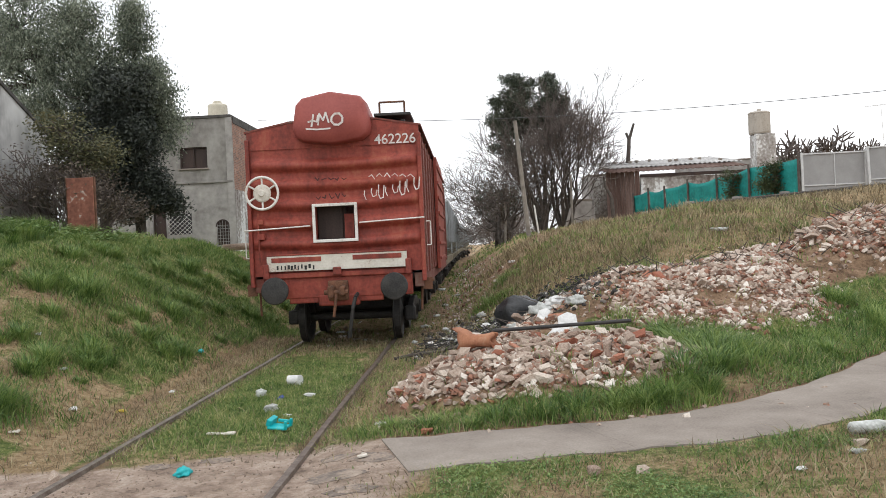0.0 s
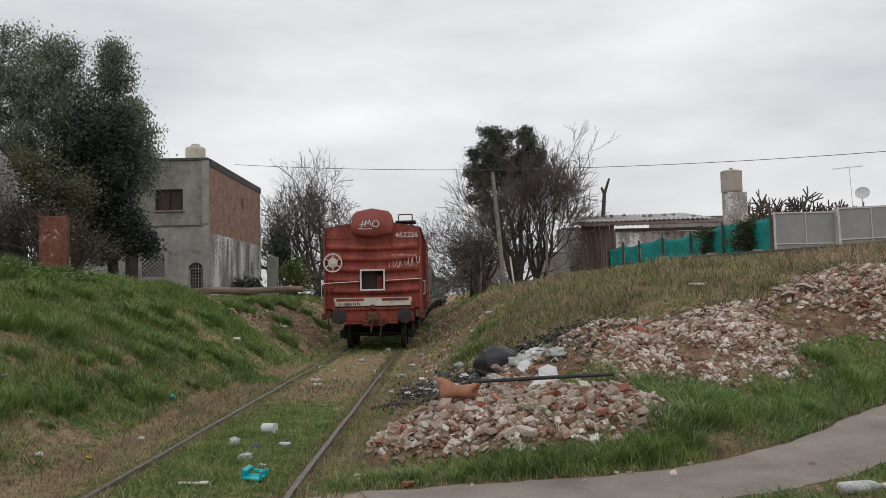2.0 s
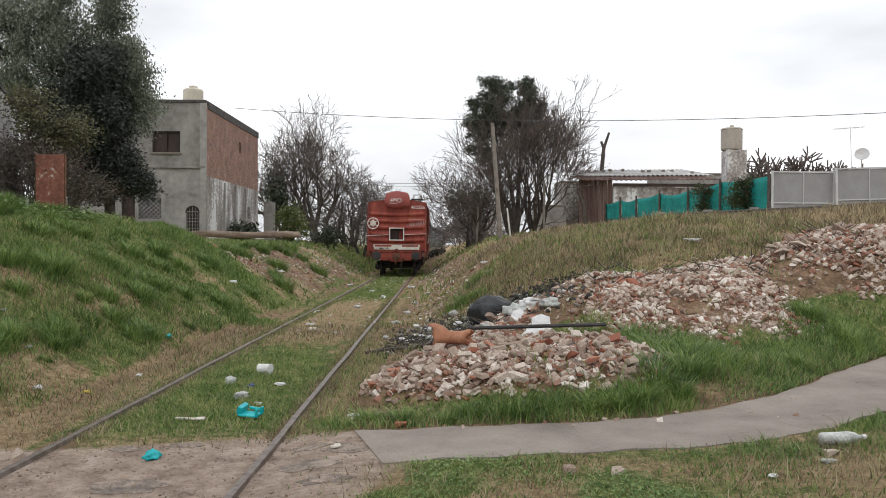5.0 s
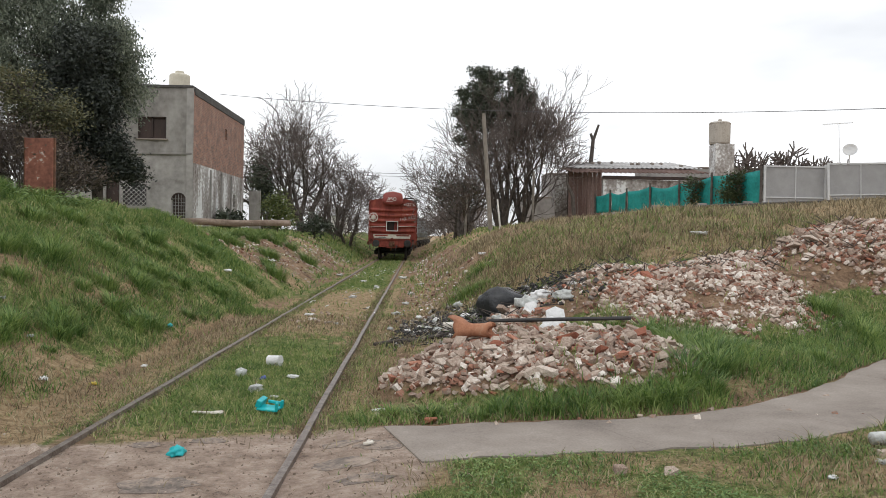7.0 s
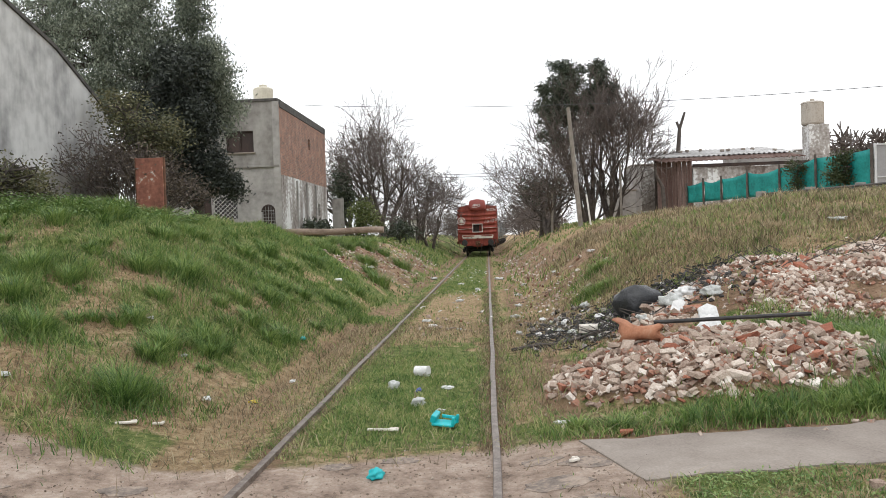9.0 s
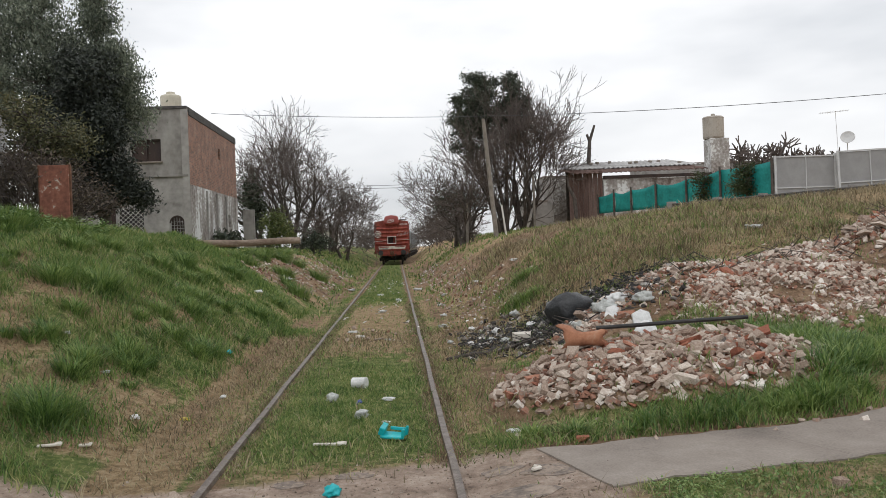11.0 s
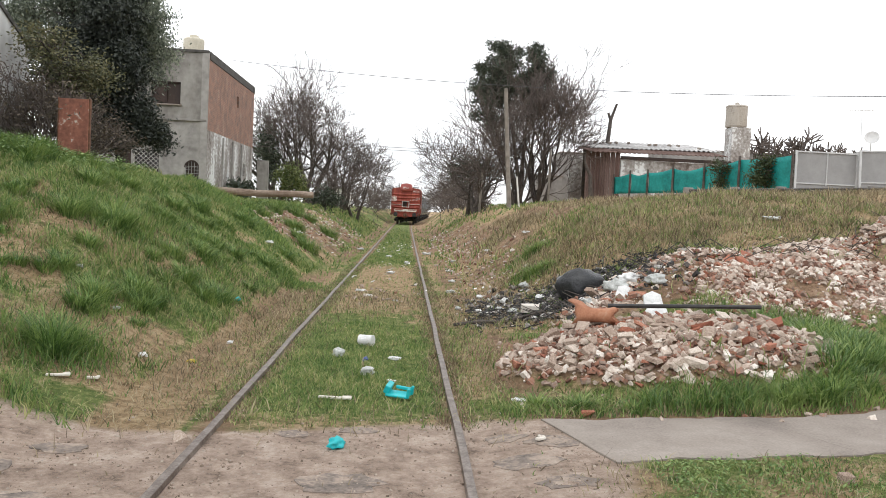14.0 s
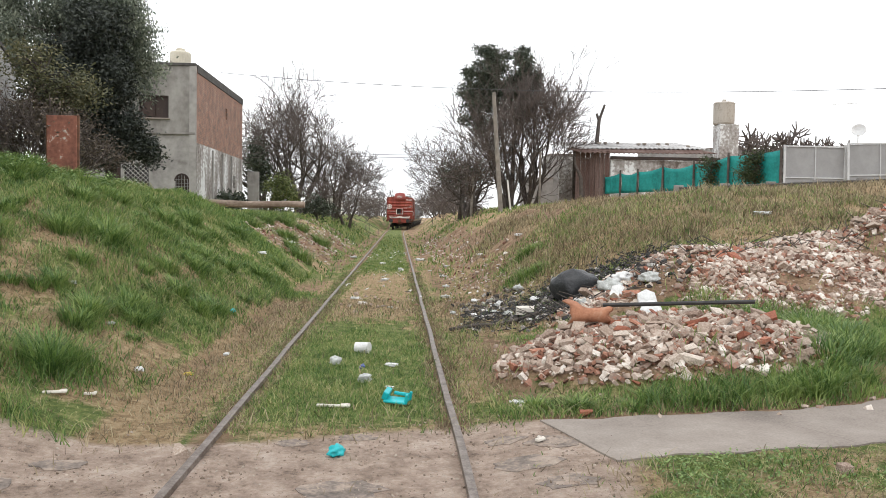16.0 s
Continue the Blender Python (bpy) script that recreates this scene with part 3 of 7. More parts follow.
# ---- wagons ----
def end_wall(bm, x0, x1, z0, z1, ribs, fade=1.47):
    """Pressed end sheet with rounded horizontal ribs, thickness 0.05."""
    nzs, nxs = max(2, int((z1 - z0) / 0.03)), max(2, int((x1 - x0) / 0.07))

    def off(x, z):
        o = 0.0
        for rz, up in ribs:
            d = (z - rz - (0.05 * (abs(x) / 1.47) ** 2 if up else 0)) / 0.1
            o += 0.10 * max(0.0, 1 - d * d) ** 0.7 * min(1, max(0, (fade - abs(x)) / 0.16))
        return -o
    front = [[bm.verts.new((x, off(x, z), z)) for x in np.linspace(x0, x1, nxs)] for z in np.linspace(z0, z1, nzs)]
    for a, b in zip(front[:-1], front[1:]):
        for i in range(nxs - 1):
            bm.faces.new((a[i], a[i + 1], b[i + 1], b[i]))


def stroke(bm, pts, r=0.02, y=-0.13):
    """A flat spray stroke: a thin ribbon through the points (x, z)."""
    for (x0, z0), (x1, z1) in zip(pts[:-1], pts[1:]):
        y -= 0.002
        d = Vector((x1 - x0, 0, z1 - z0))
        if d.length < 1e-4:
            continue
        s = Vector((-d.z, 0, d.x)).normalized() * r
        e = d.normalized() * r * 0.6
        p, q = Vector((x0, y, z0)) - e, Vector((x1, y, z1)) + e
        bm.faces.new([bm.verts.new(v) for v in (p - s, q - s, q + s, p + s)])


def wheel_mesh(r=0.45):
    bm = bmesh.new()
    m = Euler((0, radians(90), 0)).to_matrix().to_4x4()
    lathe(bm, [(0.1, -0.09), (0.14, -0.08), (0.34, -0.03), (r - 0.06, -0.065), (r, -0.06), (r + 0.01, 0.045), (r + 0.035, 0.06), (r + 0.03, 0.08), (r - 0.06, 0.075), (0.3, 0.0), (0.14, 0.06), (0.1, 0.08)], m, 28)
    return bm


WHEELSETS = []


def wheelset(parent, y, keep):
    bm = bmesh.new()
    tube(bm, (-0.98, 0, 0), (0.98, 0, 0), 0.075, n=12)
    axle = part("wheelset", bm, BLACK, parent)
    axle.location = (0, y, 0.45)
    for s in (-1, 1):
        w = part("wheel", wheel_mesh(), BLACK, axle, smooth=False)
        w.location = (s * 0.862, 0, 0)
        if s > 0:
            w.rotation_euler = (0, 0, math.pi)
    if keep:
        WHEELSETS.append(axle)
    return axle


def bogie(parent, y, keep):
    for s in (-1, 1):
        bm = bmesh.new()
        x = s * 1.08
        box(bm, (x, y, 0.62), (0.12, 0.7, 0.2), bevel=0.03)
        for t in (-1, 1):
            box(bm, (x, y + t * 0.6, 0.58), (0.11, 0.75, 0.12), Euler((radians(-t * 14), 0, 0)).to_matrix(), 0.02)
            box(bm, (x, y + t * 0.9, 0.46), (0.2, 0.26, 0.26), bevel=0.04)
            for k in (-0.12, 0.0, 0.12):
                tube(bm, (x + s * 0.02, y + k, 0.34), (x + s * 0.02, y + k, 0.56), 0.05, n=8)
        box(bm, (x, y, 0.31), (0.12, 0.7, 0.08), bevel=0.02)
        part("bogie_frame", bm, BLACK, parent)
    bm = bmesh.new()
    box(bm, (0, y, 0.62), (2.1, 0.32, 0.22), bevel=0.03)
    part("bolster", bm, BLACK, parent)
    for t in (-0.9, 0.9):
        wheelset(parent, y + t, keep)


def buffer(parent, x, y, out):
    bm = bmesh.new()
    m = Matrix.Translation((x, y, 1.05)) @ Euler((radians(90) * (1 if out < 0 else -1), 0, 0)).to_matrix().to_4x4()
    lathe(bm, [(0.13, 0.0), (0.13, 0.2), (0.1, 0.21), (0.1, 0.4), (0.2, 0.42), (0.225, 0.435), (0.225, 0.455), (0.21, 0.475), (0.1, 0.49), (0.02, 0.492)], m, 28)
    part("buffer", bm, BLACK, parent, "black round steel buffer", smooth=False)


def coupling(parent, y):
    bm = bmesh.new()
    box(bm, (0, y - 0.06, 1.0), (0.34, 0.1, 0.34), bevel=0.03)
    box(bm, (-0.09, y - 0.2, 0.99), (0.1, 0.3, 0.2), bevel=0.03)
    box(bm, (0.1, y - 0.2, 1.0), (0.09, 0.28, 0.16), bevel=0.03)
    tube(bm, (-0.2, y - 0.28, 0.98), (0.2, y - 0.28, 0.98), 0.04, n=10)
    part("drawgear", bm, RUST, parent, "rusty draw hook and plates")
    bm = bmesh.new()
    chain(bm, [(0.0, y - 0.3, 0.95), (-0.02, y - 0.34, 0.75), (-0.05, y - 0.33, 0.58)], 0.025, 8)
    part("link", bm, RUST, parent)
    bm = bmesh.new()
    chain(bm, [(0.32, y - 0.05, 0.93), (0.3, y - 0.2, 0.88), (0.26, y - 0.26, 0.7), (0.22, y - 0.25, 0.45), (0.19, y - 0.24, 0.3)], 0.032, 8)
    tube(bm, (0.19, y - 0.24, 0.32), (0.185, y - 0.24, 0.22), 0.045, 0.03, n=10)
    part("brake_hose", bm, BLACK, parent, "black brake hose hanging down")


def boxcar():
    car = empty("boxcar")
    tagged(car, "red-brown corrugated-end freight boxcar with white graffiti", "freight wagon")
    ribs = [(3.12, 1), (2.79, 1), (2.46, 1), (2.13, 1), (1.80, 1)]
    z0, z1 = 1.28, 3.42
    wx, wz0, wz1 = 0.33, 1.86, 2.42
    bm = bmesh.new()
    end_wall(bm, -1.46, -wx, z0, z1, ribs)
    end_wall(bm, wx, 1.46, z0, z1, ribs)
    end_wall(bm, -wx, wx, wz1, z1, ribs)
    end_wall(bm, -wx, wx, z0, wz0, ribs)
    box(bm, (0, 0.05, 0.5 * (z0 + wz0)), (2.9, 0.04, wz0 - z0))
    box(bm, (0, 0.05, 0.5 * (wz1 + z1)), (2.9, 0.04, z1 - wz1))
    for s in (-1, 1):
        box(bm, (s * (1.46 + wx) / 2, 0.05, (wz0 + wz1) / 2), (1.46 - wx, 0.04, wz1 - wz0))
    part("end_wall", bm, RED, car, "red pressed-steel end with bulging ribs", smooth=True)
    # gable plate above the ribs, with the gently pitched roofline
    bm = bmesh.new()
    pts = [(-1.46, 3.42), (1.46, 3.42), (1.46, 3.73), (0.7, 3.85), (0, 3.88), (-0.7, 3.85), (-1.46, 3.73)]
    f = bm.faces.new([bm.verts.new((x, -0.02, z)) for x, z in pts])
    ex = bmesh.ops.extrude_face_region(bm, geom=[f])
    bmesh.ops.translate(bm, verts=[v for v in ex["geom"] if isinstance(v, bmesh.types.BMVert)], vec=(0, 0.06, 0))
    part("gable", bm, RED, car)
    for s in (-1, 1):
        bm = bmesh.new()
        box(bm, (s * 1.455, 0.0, 2.35), (0.07, 0.14, 2.5), bevel=0.015)
        part("corner_post", bm, RED, car)
    # rounded hood on the gable
    bm = bmesh.new()
    prof = [(-0.74, 3.44), (-0.77, 3.62), (-0.7, 4.04), (-0.57, 4.17), (-0.02, 4.28), (0.57, 4.17), (0.68, 4.04), (0.75, 3.62), (0.72, 3.44), (0.58, 3.33), (0.0, 3.25), (-0.6, 3.33)]
    prof = [(0.86 * x + 0.03, 4.33 - 0.86 * (4.28 - z)) for x, z in prof]
    rows = []
    for y, k in ((0.06, 1.0), (-0.14, 1.0), (-0.24, 0.965), (-0.28, 0.9)):
        rows.append([bm.verts.new((x * k, y, 3.76 + (z - 3.76) * k)) for x, z in prof])
    rows.append([bm.verts.new((x, 1.4, min(z, 3.95))) for x, z in prof])
    rows = [rows[-1]] + rows[:-1]
    for a, b in zip(rows[:-1], rows[1:]):
        for i in range(len(prof)):
            bm.faces.new((a[i], a[(i + 1) % len(prof)], b[(i + 1) % len(prof)], b[i]))
    bm.faces.new(rows[-1])
    part("hood", bm, HOOD, car, "faded red rounded steel hood", smooth=True)
    # window with pale frame
    win = empty("window")
    win.parent = car
    for nm, c, s in (("frame_bar", (0, -0.115, wz1 + 0.02), (0.76, 0.05, 0.05)), ("frame_bar", (0, -0.115, wz0 - 0.02), (0.76, 0.05, 0.05)),
                     ("frame_bar", (-wx - 0.025, -0.115, (wz0 + wz1) / 2), (0.05, 0.05, 0.56)), ("frame_bar", (wx + 0.025, -0.115, (wz0 + wz1) / 2), (0.05, 0.05, 0.56))):
        bm = bmesh.new()
        box(bm, c, s, bevel=0.008)
        part(nm, bm, WHITE, win, "white painted window frame")
    # the wide dark board inside is added; its brown stands for the dim interior
    for nm, c, s, mt in (("reveal", (0, -0.03, wz0 - 0.01), (0.68, 0.16, 0.02), RED), ("reveal", (0, -0.03, wz1 + 0.01), (0.68, 0.16, 0.02), RED),
                         ("reveal", (-wx - 0.01, -0.03, 2.14), (0.02, 0.16, 0.56), RED), ("reveal", (wx + 0.01, -0.03, 2.14), (0.02, 0.16, 0.56), RED),
                         ("inner_post", (0.11, 0.2, 2.14), (0.06, 0.06, 0.8), DARKWOOD), ("inner_tone_board", (0.2, 0.16, 2.08), (0.16, 0.03, 0.42), RED), ("inner_tone_board", (-0.12, 0.14, 2.14), (0.42, 0.03, 0.62), DARKWOOD)):
        bm = bmesh.new()
        box(bm, c, s)
        part(nm, bm, mt, win)
    # hand brake wheel
    hw = empty("brake_wheel")
    hw.parent = car
    hw.location = (-1.19, -0.2, 2.68)
    bm = bmesh.new()
    n = 36
    ring = []
    for i in range(n):
        a = 2 * math.pi * i / n
        c = Vector((0.27 * math.cos(a), 0, 0.27 * math.sin(a)))
        ring.append([bm.verts.new(c + (Vector((math.cos(a), 0, math.sin(a))) * math.cos(b) + Vector((0, 1, 0)) * math.sin(b)) * 0.022) for b in np.linspace(0, 2 * math.pi, 8, endpoint=False)])
    for i in range(n):
        for j in range(8):
            bm.faces.new((ring[i][j], ring[i][(j + 1) % 8], ring[(i + 1) % n][(j + 1) % 8], ring[(i + 1) % n][j]))
    part("rim", bm, WHITE, hw, "white painted hand brake rim", smooth=True)
    for i in range(6):
        a = radians(90 + 60 * i)
        bm = bmesh.new()
        tube(bm, (0.1 * math.cos(a), 0.02, 0.1 * math.sin(a)), (0.27 * math.cos(a), 0, 0.27 * math.sin(a)), 0.016, n=8)
        part("spoke", bm, WHITE, hw)
    bm = bmesh.new()
    lathe(bm, [(0.15, -0.015), (0.15, 0.0), (0.13, 0.02), (0.06, 0.03), (0.05, 0.06), (0.02, 0.06)], Euler((radians(90), 0, 0)).to_matrix().to_4x4(), 24)
    part("hub", bm, WORNWHITE, hw, "pale hub disc of the brake wheel")
    bm = bmesh.new()
    tube(bm, (0, 0.01, 0), (0, 0.2, 0), 0.03, n=10)
    part("shaft", bm, RUST, hw)
    bm = bmesh.new()
    chain(bm, [(-1.3, -0.12, 2.35), (-1.3, -0.12, 1.5)], 0.015, 6)
    box(bm, (-1.26, -0.1, 1.95), (0.12, 0.08, 0.1), bevel=0.01)
    box(bm, (-1.26, -0.1, 2.2), (0.1, 0.08, 0.08), bevel=0.01)
    part("brake_rod", bm, RED, car)
    # white grab rails across the end and at the corners
    for a, b in (((-1.52, -0.2, 2.06), (-0.42, -0.2, 2.1)), ((0.42, -0.2, 2.12), (1.5, -0.2, 2.16))):
        bm = bmesh.new()
        tube(bm, a, b, 0.012, n=8)
        tube(bm, a, (a[0] + 0.02, 0, a[2]), 0.01, n=6)
        tube(bm, b, (b[0] - 0.02, 0, b[2]), 0.01, n=6)
        part("grab_rail", bm, WHITE, car, "thin white grab rail")
    for x, za, zb in ((-1.5, 1.6, 2.06), (1.52, 1.7, 2.1)):
        bm = bmesh.new()
        chain(bm, [(x, 0.05, za), (x + math.copysign(0.07, x), 0.05, za), (x + math.copysign(0.07, x), 0.05, zb), (x, 0.05, zb)], 0.011, 6)
        part("grab_rail", bm, WHITE, car)
    # buffer beam, apron and lettered board
    bm = bmesh.new()
    box(bm, (0, -0.02, 1.28), (2.5, 0.16, 0.09), bevel=0.015)
    box(bm, (0, 0.02, 1.06), (2.5, 0.12, 0.36), bevel=0.02)
    for x, dz in ((-0.6, 0.1), (0.5, 0.1)):
        box(bm, (x, 0.0, 0.88), (0.5, 0.06, 0.16), bevel=0.02)
    box(bm, (0, 0.0, 0.84), (0.7, 0.1, 0.2), bevel=0.03)
    part("buffer_beam", bm, RED, car)
    for x in (-1.2, 1.2):
        bm = bmesh.new()
        box(bm, (x, -0.06, 1.36), (0.1, 0.2, 0.26), bevel=0.02)
        part("bracket", bm, RED, car)
    bm = bmesh.new()
    box(bm, (0, -0.1, 1.33), (0.14, 0.16, 0.14), bevel=0.02)
    part("bracket", bm, RED, car)
    bm = bmesh.new()
    box(bm, (0.0, -0.125, 1.485), (2.36, 0.03, 0.26), bevel=0.006)
    board = part("board", bm, WORNWHITE, car, "scuffed white board with red blocks")
    for x, w in ((-0.68, 0.84), (0.68, 0.82)):
        bm = bmesh.new()
        box(bm, (x, -0.143, 1.545), (w, 0.006, 0.08))
        part("red_block", bm, RED, board)
    bm = bmesh.new()
    for i in range(11):
        x = -1.0 + 0.06 * i + 0.01 * math.sin(7 * i)
        box(bm, (x, -0.144, 1.42 + 0.012 * math.sin(3 * i)), (0.03 + 0.012 * math.sin(5 * i), 0.006, 0.07))
    part("scrawl_bars", bm, BLACK, board)
    bm = bmesh.new()
    box(bm, (0, -0.1, 1.63), (2.36, 0.1, 0.03), bevel=0.008)
    part("ledge", bm, RED, car)
    # worn wagon number
    cu = bpy.data.curves.new("number", "FONT")
    cu.body, cu.size, cu.extrude, cu.offset = "462226", 0.235, 0.002, 0.002
    cu.align_x, cu.align_y = "CENTER", "CENTER"
    tmp = bpy.data.objects.new("number", cu)
    me = bpy.data.meshes.new_from_object(tmp)
    bpy.data.objects.remove(tmp)
    me.materials.append(CHALK)
    num = new("wagon_number", me)
    num.parent = car
    num.matrix_local = Matrix.Translation((1.06, -0.027, 3.5)) @ Euler((radians(90), 0, 0)).to_matrix().to_4x4()
    # sprayed marks
    y = -0.292
    for pts, r in (([(-0.36, 3.60), (-0.28, 3.63), (-0.2, 3.6), (-0.17, 3.72)], 0.014), ([(-0.26, 3.74), (-0.3, 3.52)], 0.016), ([(-0.18, 3.54), (-0.15, 3.75), (-0.08, 3.62), (-0.03, 3.77), (0.02, 3.58)], 0.015),
                   ([(0.27, 3.68), (0.22, 3.74), (0.14, 3.74), (0.08, 3.68), (0.07, 3.6), (0.12, 3.53), (0.2, 3.52), (0.27, 3.57), (0.28, 3.65)], 0.017), ([(-0.4, 3.47), (-0.2, 3.45), (0.04, 3.46)], 0.013)):
        bm = bmesh.new()
        stroke(bm, [(0.9 * x - 0.02, 3.83 + 0.85 * (z - 3.62)) for x, z in pts], r, y)
        part("graffiti", bm, CHALK, car, "white sprayed scrawl")
    g = random.Random(4)
    y = -0.122
    for i in range(8):
        x = 0.52 + 0.12 * i
        zb = 2.5 + 0.03 * math.sin(i * 2.1) + 0.015 * i
        top = zb + g.uniform(0.12, 0.24)
        bm = bmesh.new()
        stroke(bm, [(x, top), (x - 0.01, zb + 0.08), (x + 0.02, zb), (x + 0.07, zb + 0.02), (x + 0.09, zb + g.uniform(0.1, 0.24))][: 5 if i % 3 else 3], g.uniform(0.006, 0.01), y)
        part("graffiti", bm, CHALK, car)
    for i in range(6):
        x, zb = 0.6 + 0.13 * i, 2.84 + 0.02 * math.sin(i)
        bm = bmesh.new()
        stroke(bm, [(x, zb + g.uniform(-0.03, 0.05)), (x + 0.05, zb + 0.07), (x + 0.1, zb + g.uniform(-0.01, 0.05))], g.uniform(0.004, 0.008), y)
        part("graffiti", bm, CHALK, car)
    for zb in (2.88, 2.58):
        for i in range(5):
            x = -0.3 + 0.11 * i
            bm = bmesh.new()
            stroke(bm, [(x, zb + g.uniform(-0.02, 0.05)), (x + 0.04, zb - g.uniform(0.0, 0.05)), (x + g.uniform(0.05, 0.09), zb + g.uniform(-0.01, 0.04))], g.uniform(0.006, 0.013), y)
            part("graffiti", bm, SPRAYDARK, car)
    # brake platform on the roof
    pf = empty("roof_platform")
    pf.parent = car
    bm = bmesh.new()
    box(bm, (1.03, 0.4, 3.92), (0.62, 0.9, 0.05), bevel=0.01)
    box(bm, (0.8, 0.4, 3.78), (0.06, 0.7, 0.16))
    box(bm, (1.2, 0.4, 3.74), (0.06, 0.7, 0.2))
    part("deck", bm, BLACK, pf)
    bm = bmesh.new()
    chain(bm, [(0.82, 0.0, 3.92), (0.82, 0.0, 4.13), (1.24, 0.0, 4.13), (1.24, 0.0, 3.92)], 0.018, 8)
    part("handrail", bm, RUST, pf)
    # sides, roof, floor
    for s in (-1, 1):
        bm = bmesh.new()
        box(bm, (s * 1.44, 6.6, 2.4), (0.05, 13.1, 2.36))
        for k in range(14):
            box(bm, (s * 1.475, 0.5 + k * 0.94, 2.4), (0.035, 0.07, 2.36))
        for zz in (1.3, 1.66, 2.02, 2.38, 2.74, 3.1, 3.46):
            for k in range(14):
                box(bm, (s * 1.47, 0.97 + k * 0.94, zz), (0.02, 0.3, 0.06))
        part("side_wall", bm, RED_SIDE, car, "weathered red-brown riveted side")
        bm = bmesh.new()
        box(bm, (s * 1.53, 6.4, 2.42), (0.07, 3.6, 2.5), bevel=0.01)
        door = part("sliding_door", bm, RED, car)
        for k in range(7):
            bm = bmesh.new()
            box(bm, (s * 1.575, 6.4, 1.4 + 0.34 * k), (0.04, 3.5, 0.07), bevel=0.01)
            part("door_rib", bm, RED, door)
        bm = bmesh.new()
        box(bm, (s * 1.36, 6.6, 1.12), (0.16, 13.1, 0.24), bevel=0.01)
        part("sole_bar", bm, RED_SIDE, car)
        bm = bmesh.new()
        box(bm, (s * 1.5, 0.3, 1.1), (0.2, 0.4, 0.05), bevel=0.01)
        box(bm, (s * 1.5, 0.1, 1.05), (0.16, 0.03, 0.2))
        chain(bm, [(s * 1.4, 0.2, 1.1), (s * 1.38, 0.15, 0.6)], 0.02, 6)
        part("step", bm, RUST, car)
    bm = bmesh.new()
    pr = [(-1.5, 3.71), (-0.75, 3.85), (0, 3.89), (0.75, 3.85), (1.5, 3.71)]
    ra = [[bm.verts.new((x, yy, z)) for x, z in pr] for yy in np.linspace(-0.03, 13.2, 12)]
    for a, b in zip(ra[:-1], ra[1:]):
        for i in range(4):
            bm.faces.new((a[i], a[i + 1], b[i + 1], b[i]))
    ex = bmesh.ops.extrude_face_region(bm, geom=list(bm.faces))
    bmesh.ops.translate(bm, verts=[v for v in ex["geom"] if isinstance(v, bmesh.types.BMVert)], vec=(0, 0, 0.03))
    part("roof", bm, RED_SIDE, car)
    bm = bmesh.new()
    box(bm, (0, 6.6, 1.2), (2.84, 13.0, 0.08))
    part("floor", bm, BLACK, car)
    bm = bmesh.new()
    box(bm, (0, 13.15, 2.4), (2.9, 0.06, 2.4))
    part("front_wall", bm, RED, car)
    bm = bmesh.new()
    box(bm, (0, 5.5, 0.95), (0.5, 11, 0.3))
    part("centre_sill", bm, BLACK, car)
    for x in (-0.98, 0.98):
        buffer(car, x, -0.04, -1)
    coupling(car, -0.04)
    bogie(car, 2.3, True)
    bogie(car, 10.9, True)
    return car


def hopper():
    """Grey covered hopper with a barrel-sided body."""
    car = empty("hopper_wagon")
    tagged(car, "dusty grey covered hopper wagon coupled in the train", "freight wagon", "grey wagons of the train")
    bm = bmesh.new()
    prof = [(-0.6, 1.2), (-1.35, 1.9), (-1.5, 2.6), (-1.42, 3.3), (-1.0, 3.75), (0, 3.95), (1.0, 3.75), (1.42, 3.3), (1.5, 2.6), (1.35, 1.9), (0.6, 1.2)]
    rings = []
    for y, k in ((0.9, 0.7), (1.5, 1.0), (5.0, 1.0), (9.5, 1.0), (11.5, 1.0), (12.1, 0.7)):
        rings.append([bm.verts.new((x * k, y, 2.6 + (z - 2.6) * k)) for x, z in prof])
    for a, b in zip(rings[:-1], rings[1:]):
        for i in range(len(prof)):
            bm.faces.new((a[i], a[(i + 1) % len(prof)], b[(i + 1) % len(prof)], b[i]))
    bm.faces.new(rings[0])
    bm.faces.new(rings[-1])
    part("hopper_body", bm, GREYSTEEL, car, "dusty grey barrel body", smooth=False)
    for k in range(6):
        for s in (-1, 1):
            bm = bmesh.new()
            box(bm, (s * 1.5, 1.7 + 1.9 * k, 2.55), (0.08, 0.1, 1.5), bevel=0.01)
            part("rib", bm, GREYSTEEL, car)
    bm = bmesh.new()
    for s in (-1, 1):
        box(bm, (s * 1.3, 6.5, 1.1), (0.16, 13, 0.26))
    box(bm, (0, 0.1, 1.1), (2.7, 0.2, 0.3))
    box(bm, (0, 12.9, 1.1), (2.7, 0.2, 0.3))
    part("underframe", bm, YELLOWISH, car)
    for s in (-1, 1):
        bm = bmesh.new()
        chain(bm, [(s * 1.3, 0.2, 1.2), (s * 1.3, 0.2, 3.5), (s * 1.3, 0.9, 3.7)], 0.03, 6)
        for k in range(6):
            tube(bm, (s * 1.3, 0.2, 1.5 + 0.33 * k), (s * 1.0, 0.2, 1.5 + 0.33 * k), 0.015, n=6)
        part("ladder", bm, GREYSTEEL, car)
    bogie(car, 2.0, False)
    bogie(car, 11.0, False)
    for x in (-0.98, 0.98):
        buffer(car, x, 0.0, -1)
    return car


YELLOWISH = surface("dusty_frame", [(0.3, (0.1, 0.09, 0.07)), (0.7, (0.3, 0.26, 0.17))], 1.5, 12, 0.8, 0.1)
BOXCAR = boxcar()
HOPPERS = [hopper()]
for _k in range(5):
    HOPPERS.append(copy_thing(HOPPERS[0], pose(0, 40 + 14.3 * _k, 0)))


